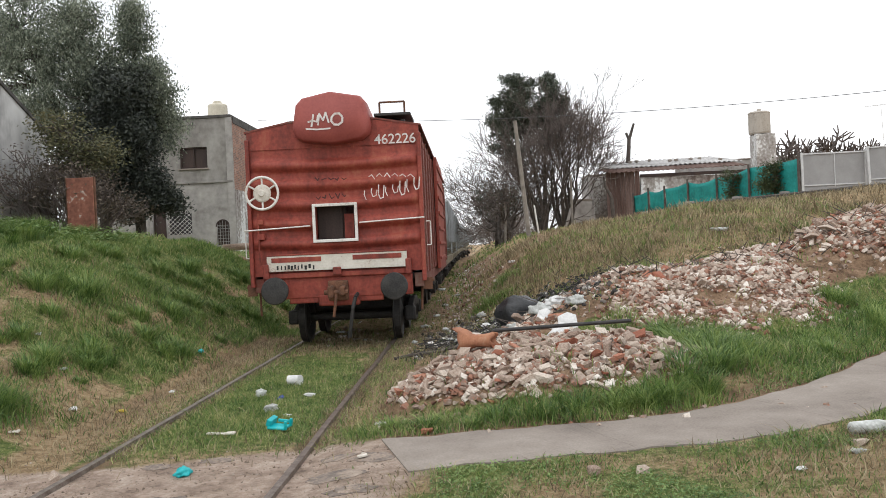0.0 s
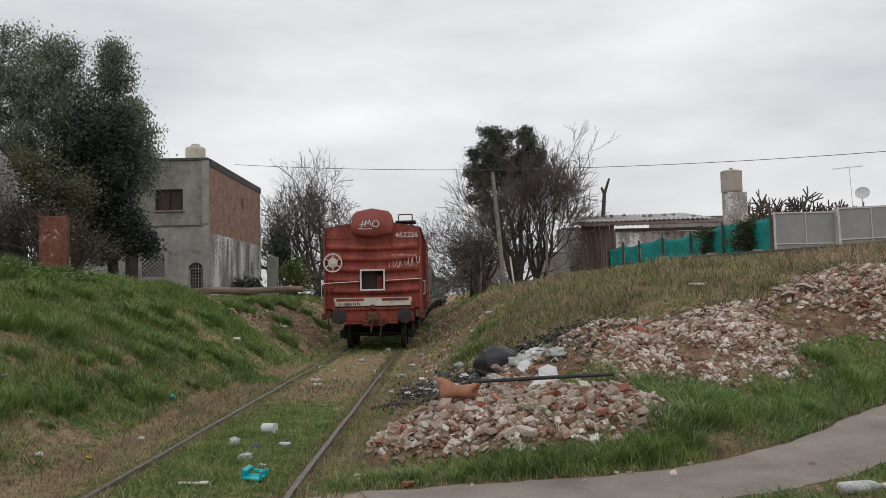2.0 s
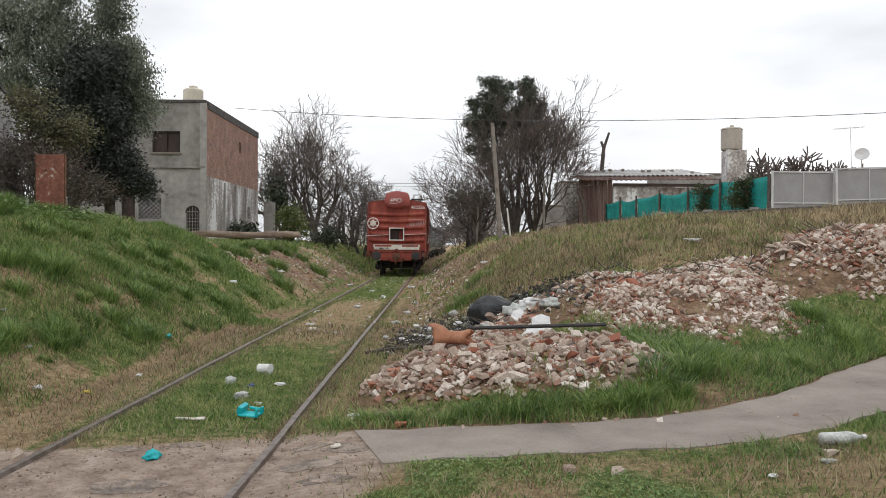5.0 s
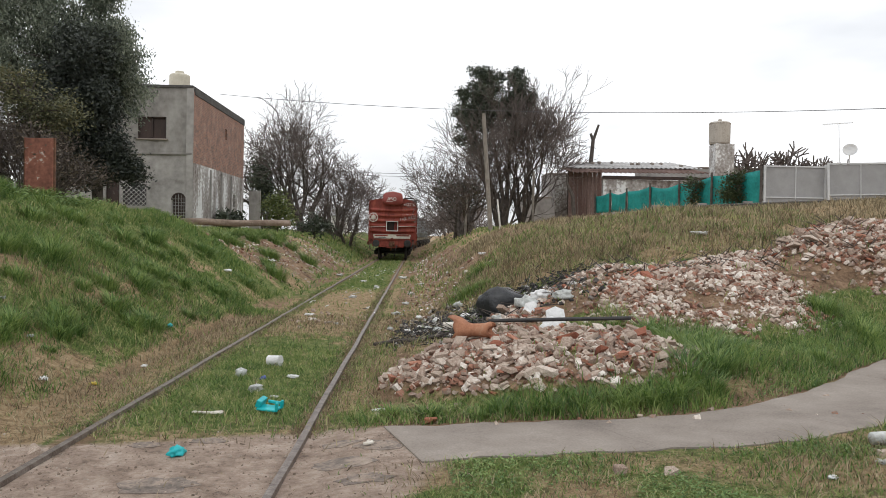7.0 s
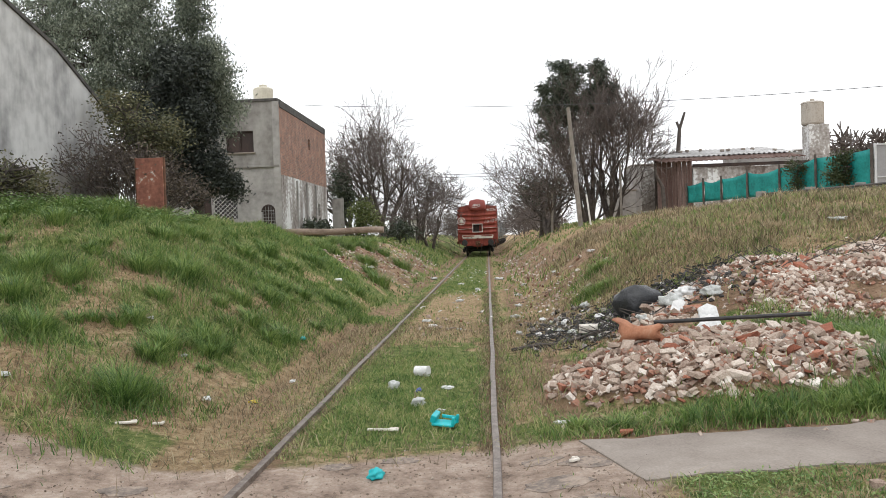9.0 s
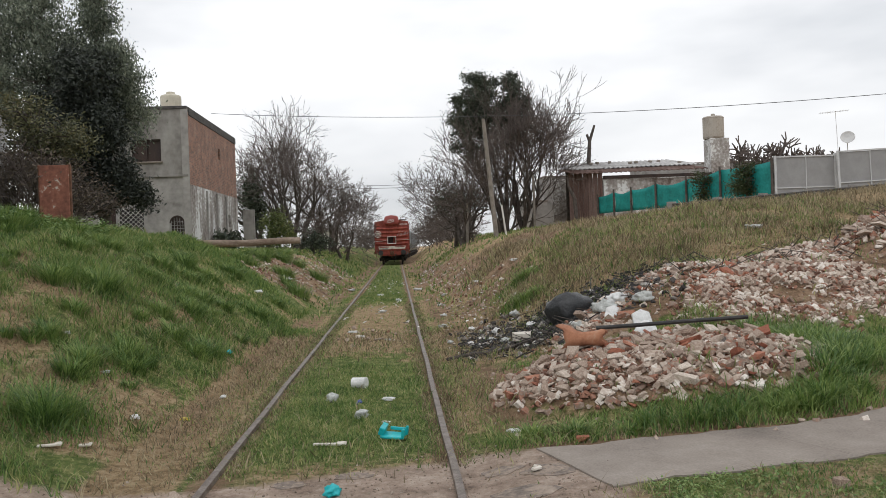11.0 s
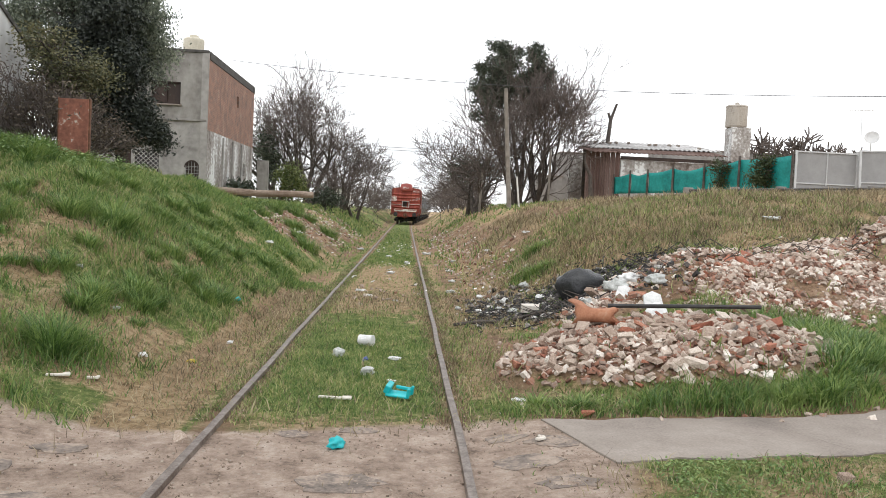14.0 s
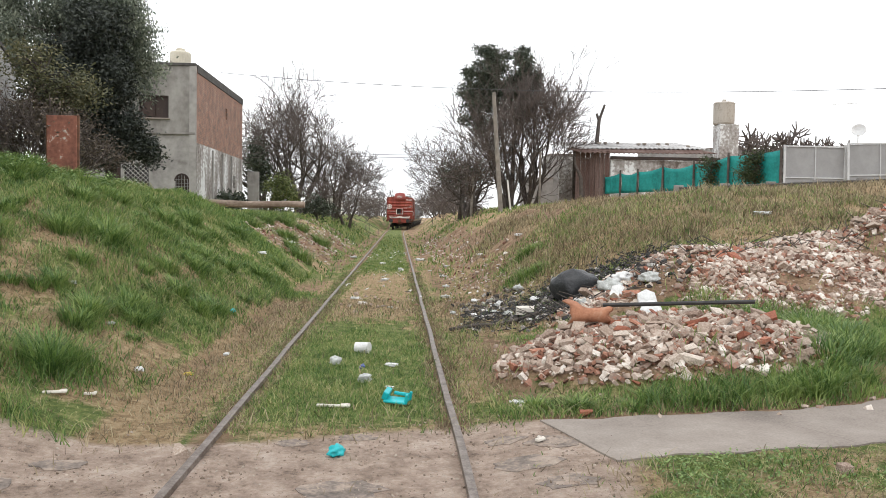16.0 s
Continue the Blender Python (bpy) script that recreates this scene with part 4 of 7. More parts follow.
# ---- trees ----
def tubes(segs, sides=None):
    """Vertices and faces of tapered tubes (p0, p1, r0, r1)."""
    V, Fc = [], []
    for p0, p1, r0, r1 in segs:
        n = sides or (8 if r0 > 0.1 else 5 if r0 > 0.03 else 3)
        d = (p1 - p0).normalized()
        u = d.orthogonal().normalized()
        w = d.cross(u)
        b = len(V)
        for p, r in ((p0, r0), (p1, r1)):
            for i in range(n):
                a = 2 * math.pi * i / n
                V.append(p + u * (r * math.cos(a)) + w * (r * math.sin(a)))
        for i in range(n):
            Fc.append((b + i, b + (i + 1) % n, b + n + (i + 1) % n, b + n + i))
    return [tuple(v) for v in V], Fc


def grow(g, segs, tips, p, d, length, r, depth, spread, up, fork, wobble=0.22):
    """One limb in short bends, then its forks."""
    steps = 4 if depth > 1 else 3 if depth else 2
    for i in range(steps):
        d = (d + Vector((g.gauss(0, wobble), g.gauss(0, wobble), g.gauss(0, wobble) + up))).normalized()
        q = p + d * (length / steps)
        r1 = r * (1 - 0.42 * 1 / steps) if depth else r * (1 - 0.7 / steps)
        segs.append((p.copy(), q.copy(), r, r1))
        p, r = q, r1
        if depth and i >= 1:
            for _ in range(fork if i == steps - 1 else (1 if g.random() < 0.75 else 0)):
                ax = Vector((g.gauss(0, 1), g.gauss(0, 1), g.gauss(0, 1))).normalized()
                nd = (d + ax * spread).normalized()
                grow(g, segs, tips, p, nd, length * g.uniform(0.55, 0.82), r * g.uniform(0.5, 0.72), depth - 1, spread, up, fork, wobble)
    if depth == 0:
        tips.append(p)


def leaf_quads(g, centres, per, radius, size, flat=1.0, droop=0.0):
    V, Fc = [], []
    for c in centres:
        for _ in range(per):
            o = Vector((g.gauss(0, radius), g.gauss(0, radius), g.gauss(0, radius * flat)))
            p = c + o
            a = Vector((g.gauss(0, 1), g.gauss(0, 1), g.gauss(0, 0.7) - droop)).normalized()
            b = a.cross(Vector((g.gauss(0, 1), g.gauss(0, 1), g.gauss(0, 1)))).normalized()
            s = size * g.uniform(0.6, 1.4)
            k = len(V)
            V += [tuple(p - a * s - b * s * 0.1), tuple(p - a * s * 0.1 - b * s * 0.42), tuple(p + a * s), tuple(p + b * s * 0.42)]
            Fc.append((k, k + 1, k + 2, k + 3))
    return V, Fc


def bare_tree(label, base, height, seed, stems=1, lean=0.15, depth=4, spread=0.75, up=0.06, r=0.16, fork=2, scale=0.36, leaves=0, leaf=LEAF_DRY, name="bare_tree", category="tree", aim=None, twig_label="fine bare twigs", thin=0.012):
    g = random.Random(seed)
    t = empty(name, Matrix.Translation(base))
    tagged(t, label, category)
    fine, tips = [], []
    for s in range(stems):
        thick = []
        a = g.uniform(0, 6.28)
        d = Vector((lean * math.cos(a), lean * math.sin(a), 1)).normalized() if aim is None else (Vector(aim) + Vector((lean * math.cos(a), lean * math.sin(a), 0))).normalized()
        p = Vector((0.25 * math.cos(a), 0.25 * math.sin(a), -0.2)) if stems > 1 else Vector((0, 0, -0.2))
        grow(g, thick, tips, p, d, height * scale, r, depth, spread, up, fork)
        fine += [k for k in thick if k[2] <= 0.03]
        big = [k for k in thick if k[2] > 0.03]
        if big:
            v, f = tubes(big)
            raw("trunk", v, f, BARK, t, True)
    if fine:
        v, f = tubes([(a, b, max(ra, thin), max(rb, 0.7 * thin)) for a, b, ra, rb in fine], 3)
        tw = raw("twigwork", v, f, TWIG, t)
        tagged(tw, twig_label, kind="stuff")
    if leaves:
        v, f = leaf_quads(g, tips, leaves, 0.13, 0.04)
        tagged(raw("leaves", v, f, leaf, t), kind="stuff")
    return t


def leafy_tree(label, base, trunks, lobes, leaf, seed, per=70, size=0.09, radius=0.3, droop=0.0, name="tree", category="tree", bark_r=0.16):
    """trunks: lists of points from the base; lobes: (centre, radii, clumps), each clump a spray of leaves on its own twig."""
    g = random.Random(seed)
    t = empty(name, Matrix.Translation(base))
    tagged(t, label, category)
    segs = []
    spine = []
    for pts in trunks:
        pts = [Vector(p) for p in pts]
        n = len(pts) - 1
        for i in range(n):
            r0, r1 = bark_r * (1 - 0.8 * i / n), bark_r * (1 - 0.8 * (i + 1) / n)
            for k in range(4):
                a, b = pts[i].lerp(pts[i + 1], k / 4), pts[i].lerp(pts[i + 1], (k + 1) / 4)
                segs.append((a, b, r0 + (r1 - r0) * k / 4, r0 + (r1 - r0) * (k + 1) / 4))
                spine.append(b)
    clumps = []
    for c, rad, n in lobes:
        c = Vector(c)
        for _ in range(n):
            while True:
                o = Vector((g.uniform(-1, 1), g.uniform(-1, 1), g.uniform(-1, 1)))
                if 0.2 < o.length < 1:
                    break
            o = o * (0.75 + 0.35 * g.random())
            q = c + Vector((o.x * rad[0], o.y * rad[1], o.z * rad[2]))
            clumps.append(q)
            near = min(spine, key=lambda s: (s - q).length + 0.8 * max(0, s.z - q.z))
            mid = near.lerp(q, 0.5) + Vector((g.gauss(0, 0.15), g.gauss(0, 0.15), g.gauss(0.1, 0.1)))
            segs.append((near, mid, 0.03, 0.02))
            segs.append((mid, q, 0.02, 0.008))
    v, f = tubes(segs)
    raw("trunk", v, f, BARK, t, True)
    v, f = leaf_quads(g, clumps, per, radius, size, 0.9, droop)
    tagged(raw("crown", v, f, leaf, t), kind="stuff")
    return t


def gz(x, y):
    return float(ground(x, y))


def left_trees():
    bx, by = -9.9, 27.0
    b = gz(bx, by)
    leafy_tree("tall grey-green eucalyptus with a loose drooping crown", (bx, by, b), [[(0, 0, -0.2), (-0.3, 0, 3), (-0.6, 0.3, 6), (-0.7, 0, 8.2)], [(0.1, 0, 1.5), (0.8, 0.3, 4.5), (1.2, 0, 7.9)], [(-0.1, 0.1, 2), (-1.8, 0.4, 5), (-3.2, 0, 9)]],
               [((-2.4, 0, 7.4), (1.5, 1.5, 1.9), 80), ((-0.7, 0, 6.7), (1.3, 1.3, 1.6), 64), ((1.15, 0, 6.9), (0.62, 0.9, 1.5), 40), ((1.75, 0, 5.5), (0.85, 1.0, 1.15), 46), ((0.3, 0.6, 5.2), (1.5, 1.2, 1.2), 60), ((-1.7, -0.2, 4.9), (1.5, 1.4, 1.4), 64), ((-4.6, 0.3, 6.9), (1.5, 1.5, 2.3), 64), ((-3.6, 0, 4.4), (1.6, 1.2, 1.2), 40), ((2.2, 0, 4.4), (0.45, 0.7, 0.75), 16), ((1.25, 0, 8.3), (0.3, 0.4, 0.45), 8), ((-0.9, 0, 8.3), (0.7, 0.8, 0.5), 16)],
               LEAF_EUC, 11, per=190, size=0.052, radius=0.21, droop=1.4, name="eucalyptus", bark_r=0.22)
    bx, by = -8.25, 25.6
    leafy_tree("dense dark conifer with hanging lower boughs", (bx, by, gz(bx, by)), [[(0, 0, -0.2), (0, 0, 2), (-0.2, 0, 4), (-0.4, 0, 5.4)]],
               [((-0.3, -0.1, 3.4), (1.1, 1.1, 1.2), 70), ((-0.3, -0.2, 5.3), (0.9, 0.9, 0.8), 30), ((-1.3, -0.1, 4.0), (0.8, 0.9, 1.0), 34), ((-0.8, 0, 2.0), (1.1, 1.0, 0.7), 54), ((0.45, -0.1, 2.2), (0.65, 0.6, 0.65), 26), ((-0.5, 0, 4.6), (1.15, 1.0, 0.9), 36), ((-0.1, -0.1, 1.5), (0.5, 0.5, 0.35), 12), ((0.85, 0, 1.75), (0.35, 0.35, 0.28), 12), ((1.08, 0, 1.5), (0.16, 0.2, 0.16), 4), ((-2.1, 0.2, 3.0), (0.9, 0.8, 1.1), 26)],
               LEAF_DARK, 5, per=200, size=0.056, radius=0.19, droop=0.6, name="conifer", bark_r=0.2)
    # scrambling growth between the wall and the rusty panel
    for k, (x, y, h) in enumerate(((-8.75, 21.2, 3.0), (-9.1, 22.4, 3.2), (-8.5, 21.8, 2.6))):
        bare_tree("brown leafless creeper thicket at the wall's end", (x, y, gz(x, y)), h, 61 + k, stems=9, lean=0.16, depth=3, spread=0.6, up=0.1, r=0.03, scale=0.36, leaves=7, leaf=LEAF_DRY, name="creeper_bush", category="bush")
    leafy_tree("olive-green bush spilling over the rusty panel", (-8.55, 22.0, gz(-8.55, 22.0)), [[(0, 0, -0.2), (0.1, 0, 1.4), (-0.2, 0, 2.9)]],
               [((0.2, 0, 2.75), (0.95, 0.8, 0.5), 30), ((-0.5, 0, 3.3), (0.6, 0.6, 0.55), 20), ((0.75, -0.2, 2.4), (0.5, 0.5, 0.4), 14)], LEAF_OLIVE, 8, per=75, size=0.048, radius=0.2, name="bush", category="bush", bark_r=0.06)
    leafy_tree("creeper mounded against the foot of the grey wall", (-9.3, 16.6, gz(-9.3, 16.6)), [[(0, 0, -0.2), (0, 0, 0.5), (0, 0.3, 1.0)]],
               [((0, 0.4, 0.9), (0.4, 1.4, 0.6), 30), ((-0.2, 2.2, 0.6), (0.3, 1.0, 0.4), 14)], LEAF_OLIVE, 18, per=80, size=0.045, radius=0.18, name="creeper", category="climbing plant", bark_r=0.04)
    # bare trees beyond the house
    bare_tree("wide leafless tree beyond the house", (-6.4, 58, gz(-6.4, 58)), 12.0, 3, depth=5, r=0.2, spread=0.7, scale=0.29, stems=5, lean=0.35, up=0.08, leaves=2, thin=0.015)
    bare_tree("wide leafless tree beyond the house", (-9.0, 60, gz(-9.0, 60)), 10.2, 4, depth=5, r=0.18, spread=0.8, scale=0.28, stems=5, lean=0.45, up=0.06, leaves=1, thin=0.015)
    bare_tree("leafless tree with tangled twigs at the cutting", (-4.6, 62, gz(-4.6, 62)), 9.2, 9, depth=5, r=0.16, spread=0.8, scale=0.27, stems=5, lean=0.4, leaves=2, thin=0.015)
    bare_tree("small leafless tree on the cutting's edge", (-2.9, 56, gz(-2.9, 56)), 6.4, 12, depth=5, r=0.12, spread=0.8, scale=0.29, stems=2, lean=0.25, thin=0.019)
    leafy_tree("slim dark evergreen beside the house", (-9.2, 57, gz(-9.2, 57)), [[(0, 0, -0.2), (0, 0, 2.5), (0, 0, 5)]], [((0, 0, 3.2), (0.7, 0.7, 2.3), 40)], LEAF_TOP, 6, per=60, size=0.12, radius=0.26, name="evergreen", bark_r=0.1)
    leafy_tree("round green garden shrub behind the log", (-5.9, 44.5, gz(-5.9, 44.5)), [[(0, 0, -0.2), (0, 0, 1), (0, 0, 1.8)]], [((0, 0, 1.2), (0.8, 0.7, 0.95), 34)], LEAF_GARDEN, 14, per=110, size=0.07, radius=0.22, name="shrub", category="shrub", bark_r=0.05)
    leafy_tree("dark leafy shrub beside the log", (-4.2, 47, gz(-4.2, 47)), [[(0, 0, -0.2), (0, 0, 0.8), (0, 0, 1.3)]], [((0, 0, 0.8), (0.9, 0.7, 0.55), 22)], LEAF_TOP, 15, per=70, size=0.08, radius=0.2, name="shrub", category="shrub", bark_r=0.05)
    leafy_tree("low dark agave-like shrub at the house wall", (-8.3, 43.5, gz(-8.3, 43.5)), [[(0, 0, -0.2), (0, 0, 0.4), (0, 0, 0.6)]], [((0, 0, 0.55), (0.75, 0.6, 0.4), 14)], LEAF_TOP, 16, per=50, size=0.15, radius=0.2, name="shrub", category="shrub", bark_r=0.05)


def right_trees():
    b = gz(6.6, 45)
    leafy_tree("tall tree with a two-lobed dark evergreen top", (6.5, 45, b), [[(0, 0, -0.2), (-0.1, 0, 1.8), (-0.6, 0, 4.6), (-1.1, 0, 8.2)], [(0.15, 0.1, -0.2), (0.1, 0.1, 0.9), (0, 0.1, 1.6)], [(-0.2, 0.1, -0.2), (-0.25, 0.1, 0.8), (-0.5, 0.1, 1.8)], [(0.1, 0, 0.6), (0.2, 0.1, 3.5), (0.5, 0, 8.2)], [(0, 0.1, 0.8), (-1.2, 0.1, 3.4), (-1.9, 0, 6.0)]],
               [((-1.2, 0, 7.6), (1.05, 0.8, 1.0), 60), ((-1.9, 0, 6.7), (0.85, 0.7, 0.9), 42), ((-1.0, 0, 6.3), (1.2, 0.8, 0.9), 52), ((-2.0, 0, 5.5), (0.7, 0.6, 0.7), 24), ((0.6, 0, 7.6), (0.75, 0.6, 0.95), 44), ((0.7, 0, 6.5), (0.8, 0.6, 0.9), 40), ((-0.2, 0, 6.6), (0.6, 0.5, 0.8), 22), ((-1.15, 0, 8.55), (0.5, 0.4, 0.34), 13), ((0.55, 0, 8.55), (0.3, 0.3, 0.34), 9), ((-1.4, 0, 4.6), (1.1, 0.7, 0.7), 18), ((0.6, 0, 5.3), (0.7, 0.5, 0.6), 14), ((-2.4, 0, 7.4), (0.3, 0.3, 0.4), 6), ((-2.6, 0, 6.2), (0.3, 0.3, 0.45), 6), ((-0.35, 0, 8.3), (0.25, 0.3, 0.4), 5), ((-1.75, 0, 8.5), (0.25, 0.3, 0.4), 5), ((1.35, 0, 7.3), (0.25, 0.3, 0.45), 6), ((1.4, 0, 6.1), (0.3, 0.3, 0.4), 5), ((-2.5, 0, 4.9), (0.3, 0.3, 0.4), 5)],
               LEAF_TOP, 21, per=85, size=0.07, radius=0.155, name="evergreen_tree", bark_r=0.15)
    bare_tree("many-stemmed leafless tree round a stout trunk", (6.4, 44.7, b), 8.6, 22, stems=11, lean=0.55, depth=4, r=0.07, spread=0.55, up=0.12, scale=0.34, leaves=2, thin=0.014)
    bare_tree("leafless tree leaning outward with long fine branches", (7.7, 45, gz(7.7, 45)), 9.8, 27, stems=6, lean=0.3, depth=5, r=0.12, spread=0.55, up=0.12, scale=0.3, aim=(0.25, 0, 1), thin=0.013)
    bare_tree("leafless tree with spreading twiggy crown", (4.4, 45.5, gz(4.4, 45.5)), 7.4, 25, stems=6, lean=0.4, depth=5, r=0.12, spread=0.7, up=0.06, scale=0.28, aim=(-0.15, 0, 1), leaves=3, thin=0.013)
    leafy_tree("dusky evergreen undergrowth among bare trunks", (3.9, 47, gz(3.9, 47)), [[(0, 0, -0.2), (0.1, 0, 1.5), (0, 0, 3)]], [((0.2, 0, 2.6), (1.4, 1.0, 0.9), 34), ((1.6, 0, 2.9), (0.9, 0.8, 0.7), 14)], LEAF_TOP, 26, per=45, size=0.085, radius=0.28, name="undergrowth_tree", bark_r=0.14)
    # pruned snags
    for x, y, segs in ((11.3, 45.5, [((0, 0, -0.2), (0.05, 0, 2.8), 0.16, 0.13), ((0.05, 0, 2.8), (0.2, 0, 4.6), 0.13, 0.1), ((0.2, 0, 4.6), (0.5, 0, 5.5), 0.09, 0.06), ((0.2, 0, 4.6), (0.05, 0, 5.0), 0.08, 0.07)]),
                       (9.9, 42.2, [((0, 0, -0.2), (-0.1, 0, 1.4), 0.12, 0.1), ((-0.1, 0, 1.4), (-0.4, 0, 2.0), 0.09, 0.07), ((-0.4, 0, 2.0), (-0.45, 0, 2.5), 0.06, 0.04)]),
                       (10.4, 46.5, [((0, 0, -0.2), (0, 0, 3.0), 0.13, 0.12), ((0, 0, 3.0), (-0.25, 0, 3.5), 0.09, 0.07), ((0, 0, 3.0), (0.2, 0, 3.4), 0.09, 0.07)])):
        sn = empty("snag", Matrix.Translation((x, y, gz(x, y))))
        tagged(sn, "pruned dead tree with stub branches", "tree")
        v, f = tubes([(Vector(a), Vector(b), ra, rb) for a, b, ra, rb in segs], 8)
        raw("trunk", v, f, BARK, sn, True)
    for k, x in enumerate((24.0, 25.6, 27.4)):
        bare_tree("pollarded leafless tree behind the gate", (x, 52, gz(x, 52)), 6.9, 50 + k, depth=3, r=0.24, spread=1.0, up=0.05, scale=0.3, fork=4, name="pollard", lean=0.3, thin=0.055, stems=2)


def thickets():
    """Brown leafless scrub that lines the cutting further off."""
    g = random.Random(77)
    for k in range(18):
        side = -1 if k % 2 else 1
        y = 62 + 5.2 * k + g.uniform(-1, 1)
        x = side * g.uniform(4.2, 6.0) + (0.4 if side > 0 else -0.2) + float(curve(y))
        bare_tree("brown leafless scrub thicket lining the railway cutting", (x, y, gz(x, y)), g.uniform(3.6, 6.6), 100 + k, stems=4, lean=0.55, depth=3, r=0.055, spread=0.8, up=0.05, scale=0.38, leaves=4, thin=0.018, name="thicket", category="bush")
    for k in range(16):
        side = 1 if k % 3 else -1
        y = 54 + 4.6 * k
        x = (g.uniform(4.0, 4.9) if side > 0 else -g.uniform(3.6, 4.6)) + float(curve(y))
        bare_tree("dense brown thicket crowding the railway cutting", (x, y, gz(x, y)), g.uniform(2.6, 4.4), 300 + k, stems=5, lean=0.7, depth=3, r=0.04, spread=0.9, up=0.03, scale=0.38, leaves=5, thin=0.016, name="thicket", category="bush")
    for k in range(10):
        y = 150 + 14 * k
        for side in (-1, 1):
            x = side * g.uniform(5, 18) + float(curve(y))
            bare_tree("hazy leafless far trees along the line", (x, y, gz(x, y)), g.uniform(6, 9), 200 + k + 40 * (side > 0), stems=3, lean=0.4, depth=3, r=0.12, spread=0.7, up=0.05, scale=0.36, leaves=2, thin=0.05, name="far_tree")


left_trees()
right_trees()
thickets()


# ---- the house on the bank ----
def wall_with_holes(bm, x0, x1, z0, z1, y0, th, holes, turn=None):
    """A wall in the xz plane with rectangular openings, cut into boxes. turn maps it into place."""
    xs = sorted({x0, x1, *[h[0] for h in holes], *[h[1] for h in holes]})
    zs = sorted({z0, z1, *[h[2] for h in holes], *[h[3] for h in holes]})
    for a, b in zip(xs[:-1], xs[1:]):
        for c, d in zip(zs[:-1], zs[1:]):
            mx, mz = (a + b) / 2, (c + d) / 2
            if any(h[0] < mx < h[1] and h[2] < mz < h[3] for h in holes):
                continue
            box(bm, (mx, y0 + th / 2, mz), (b - a, th, d - c))
    bmesh.ops.remove_doubles(bm, verts=bm.verts, dist=0.0005)
    if turn:
        bmesh.ops.transform(bm, matrix=turn, verts=bm.verts)


def house():
    h = empty("house", Matrix.Translation((-9.06, 39, 0)))
    tagged(h, "unfinished two-storey house in grey plaster and bare brick", "house")
    up = (-2.56, -1.22, 6.0, 7.03)
    low = (-3.28, -2.13, 2.8, 3.84)
    arch = (-0.92, -0.28, 2.2, 3.1)
    door = (-4.05, -3.4, 2.0, 4.0)
    bm = bmesh.new()
    wall_with_holes(bm, -6.6, 0, 5.3, 8.42, 0, 0.25, [up])
    part("upper_front_wall", bm, PLASTER, h, "stained grey plaster upper front")
    bm = bmesh.new()
    wall_with_holes(bm, -6.6, 0, 1.6, 5.3, 0.03, 0.25, [low, arch, door])
    part("lower_front_wall", bm, PLASTER_LOW, h, "pale patchy plaster lower front")
    turn = Matrix.Rotation(radians(90), 4, "Z")
    bm = bmesh.new()
    wall_with_holes(bm, 0.25, 11.4, 4.9, 8.3, 0.0, 0.25, [(6.6, 7.05, 6.75, 7.35)], turn)
    part("upper_side_wall", bm, BRICKWORK, h, "bare brown brickwork upper side")
    bm = bmesh.new()
    wall_with_holes(bm, 0.25, 11.4, 1.4, 4.9, -0.02, 0.25, [(8.6, 9.2, 3.1, 3.8)], turn)
    part("lower_side_wall", bm, LIMEWASH, h, "peeling whitewashed lower side")
    bm = bmesh.new()
    box(bm, (-3.3, 5.7, 8.2), (6.1, 11, 0.15))
    box(bm, (-3.3, 5.7, 5.2), (6.1, 11, 0.15))
    box(bm, (-6.5, 5.8, 5), (0.2, 11.1, 6.8))
    box(bm, (-3.3, 11.3, 5), (6.4, 0.2, 6.6))
    part("roof_slab", bm, CONCRETE, h)
    bm = bmesh.new()
    box(bm, (-3.3, 0.11, 8.48), (6.66, 0.32, 0.14), bevel=0.02)
    part("parapet_cap", bm, SOOT, h, "dark weathered parapet edge")
    bm = bmesh.new()
    box(bm, (-0.11, 5.9, 8.36), (0.3, 11.1, 0.38), bevel=0.02)
    part("parapet_cap", bm, SOOT, h)
    bm = bmesh.new()
    box(bm, (-0.1, -0.02, 5.1), (0.32, 0.06, 6.6))
    part("corner_column", bm, PLASTER_LOW, h)
    bm = bmesh.new()
    box(bm, (-3.3, -0.03, 5.3), (6.6, 0.08, 0.1), bevel=0.01)
    part("string_course", bm, PLASTER, h)
    # windows
    w = empty("window")
    w.parent = h
    x0, x1, z0, z1 = up
    for c, s in (((x0 + 0.03, 0.1, 6.515), (0.06, 0.1, 1.03)), ((x1 - 0.03, 0.1, 6.515), (0.06, 0.1, 1.03)), (((x0 + x1) / 2, 0.1, z0 + 0.03), (x1 - x0, 0.1, 0.06)), (((x0 + x1) / 2, 0.1, z1 - 0.03), (x1 - x0, 0.1, 0.06)), (((x0 + x1) / 2, 0.1, 6.515), (0.05, 0.1, 1.0))):
        bm = bmesh.new()
        box(bm, c, s)
        part("frame_bar", bm, DARKWOOD, w)
    for k in (-1, 1):
        bm = bmesh.new()
        box(bm, ((x0 + x1) / 2 + k * 0.33, 0.13, 6.515), (0.6, 0.02, 0.95))
        part("shutter_pane", bm, DARKWOOD, w, "dark brown closed shutter")
    bm = bmesh.new()
    box(bm, ((x0 + x1) / 2, -0.03, z0 - 0.04), (x1 - x0 + 0.16, 0.14, 0.07), bevel=0.01)
    part("sill", bm, CONCRETE, w)
    w = empty("window")
    w.parent = h
    x0, x1, z0, z1 = low
    bm = bmesh.new()
    box(bm, ((x0 + x1) / 2, 0.2, (z0 + z1) / 2), (x1 - x0, 0.02, z1 - z0))
    part("pane", bm, GLASSDARK, w)
    bm = bmesh.new()
    n = 5
    wd, ht = x1 - x0, z1 - z0
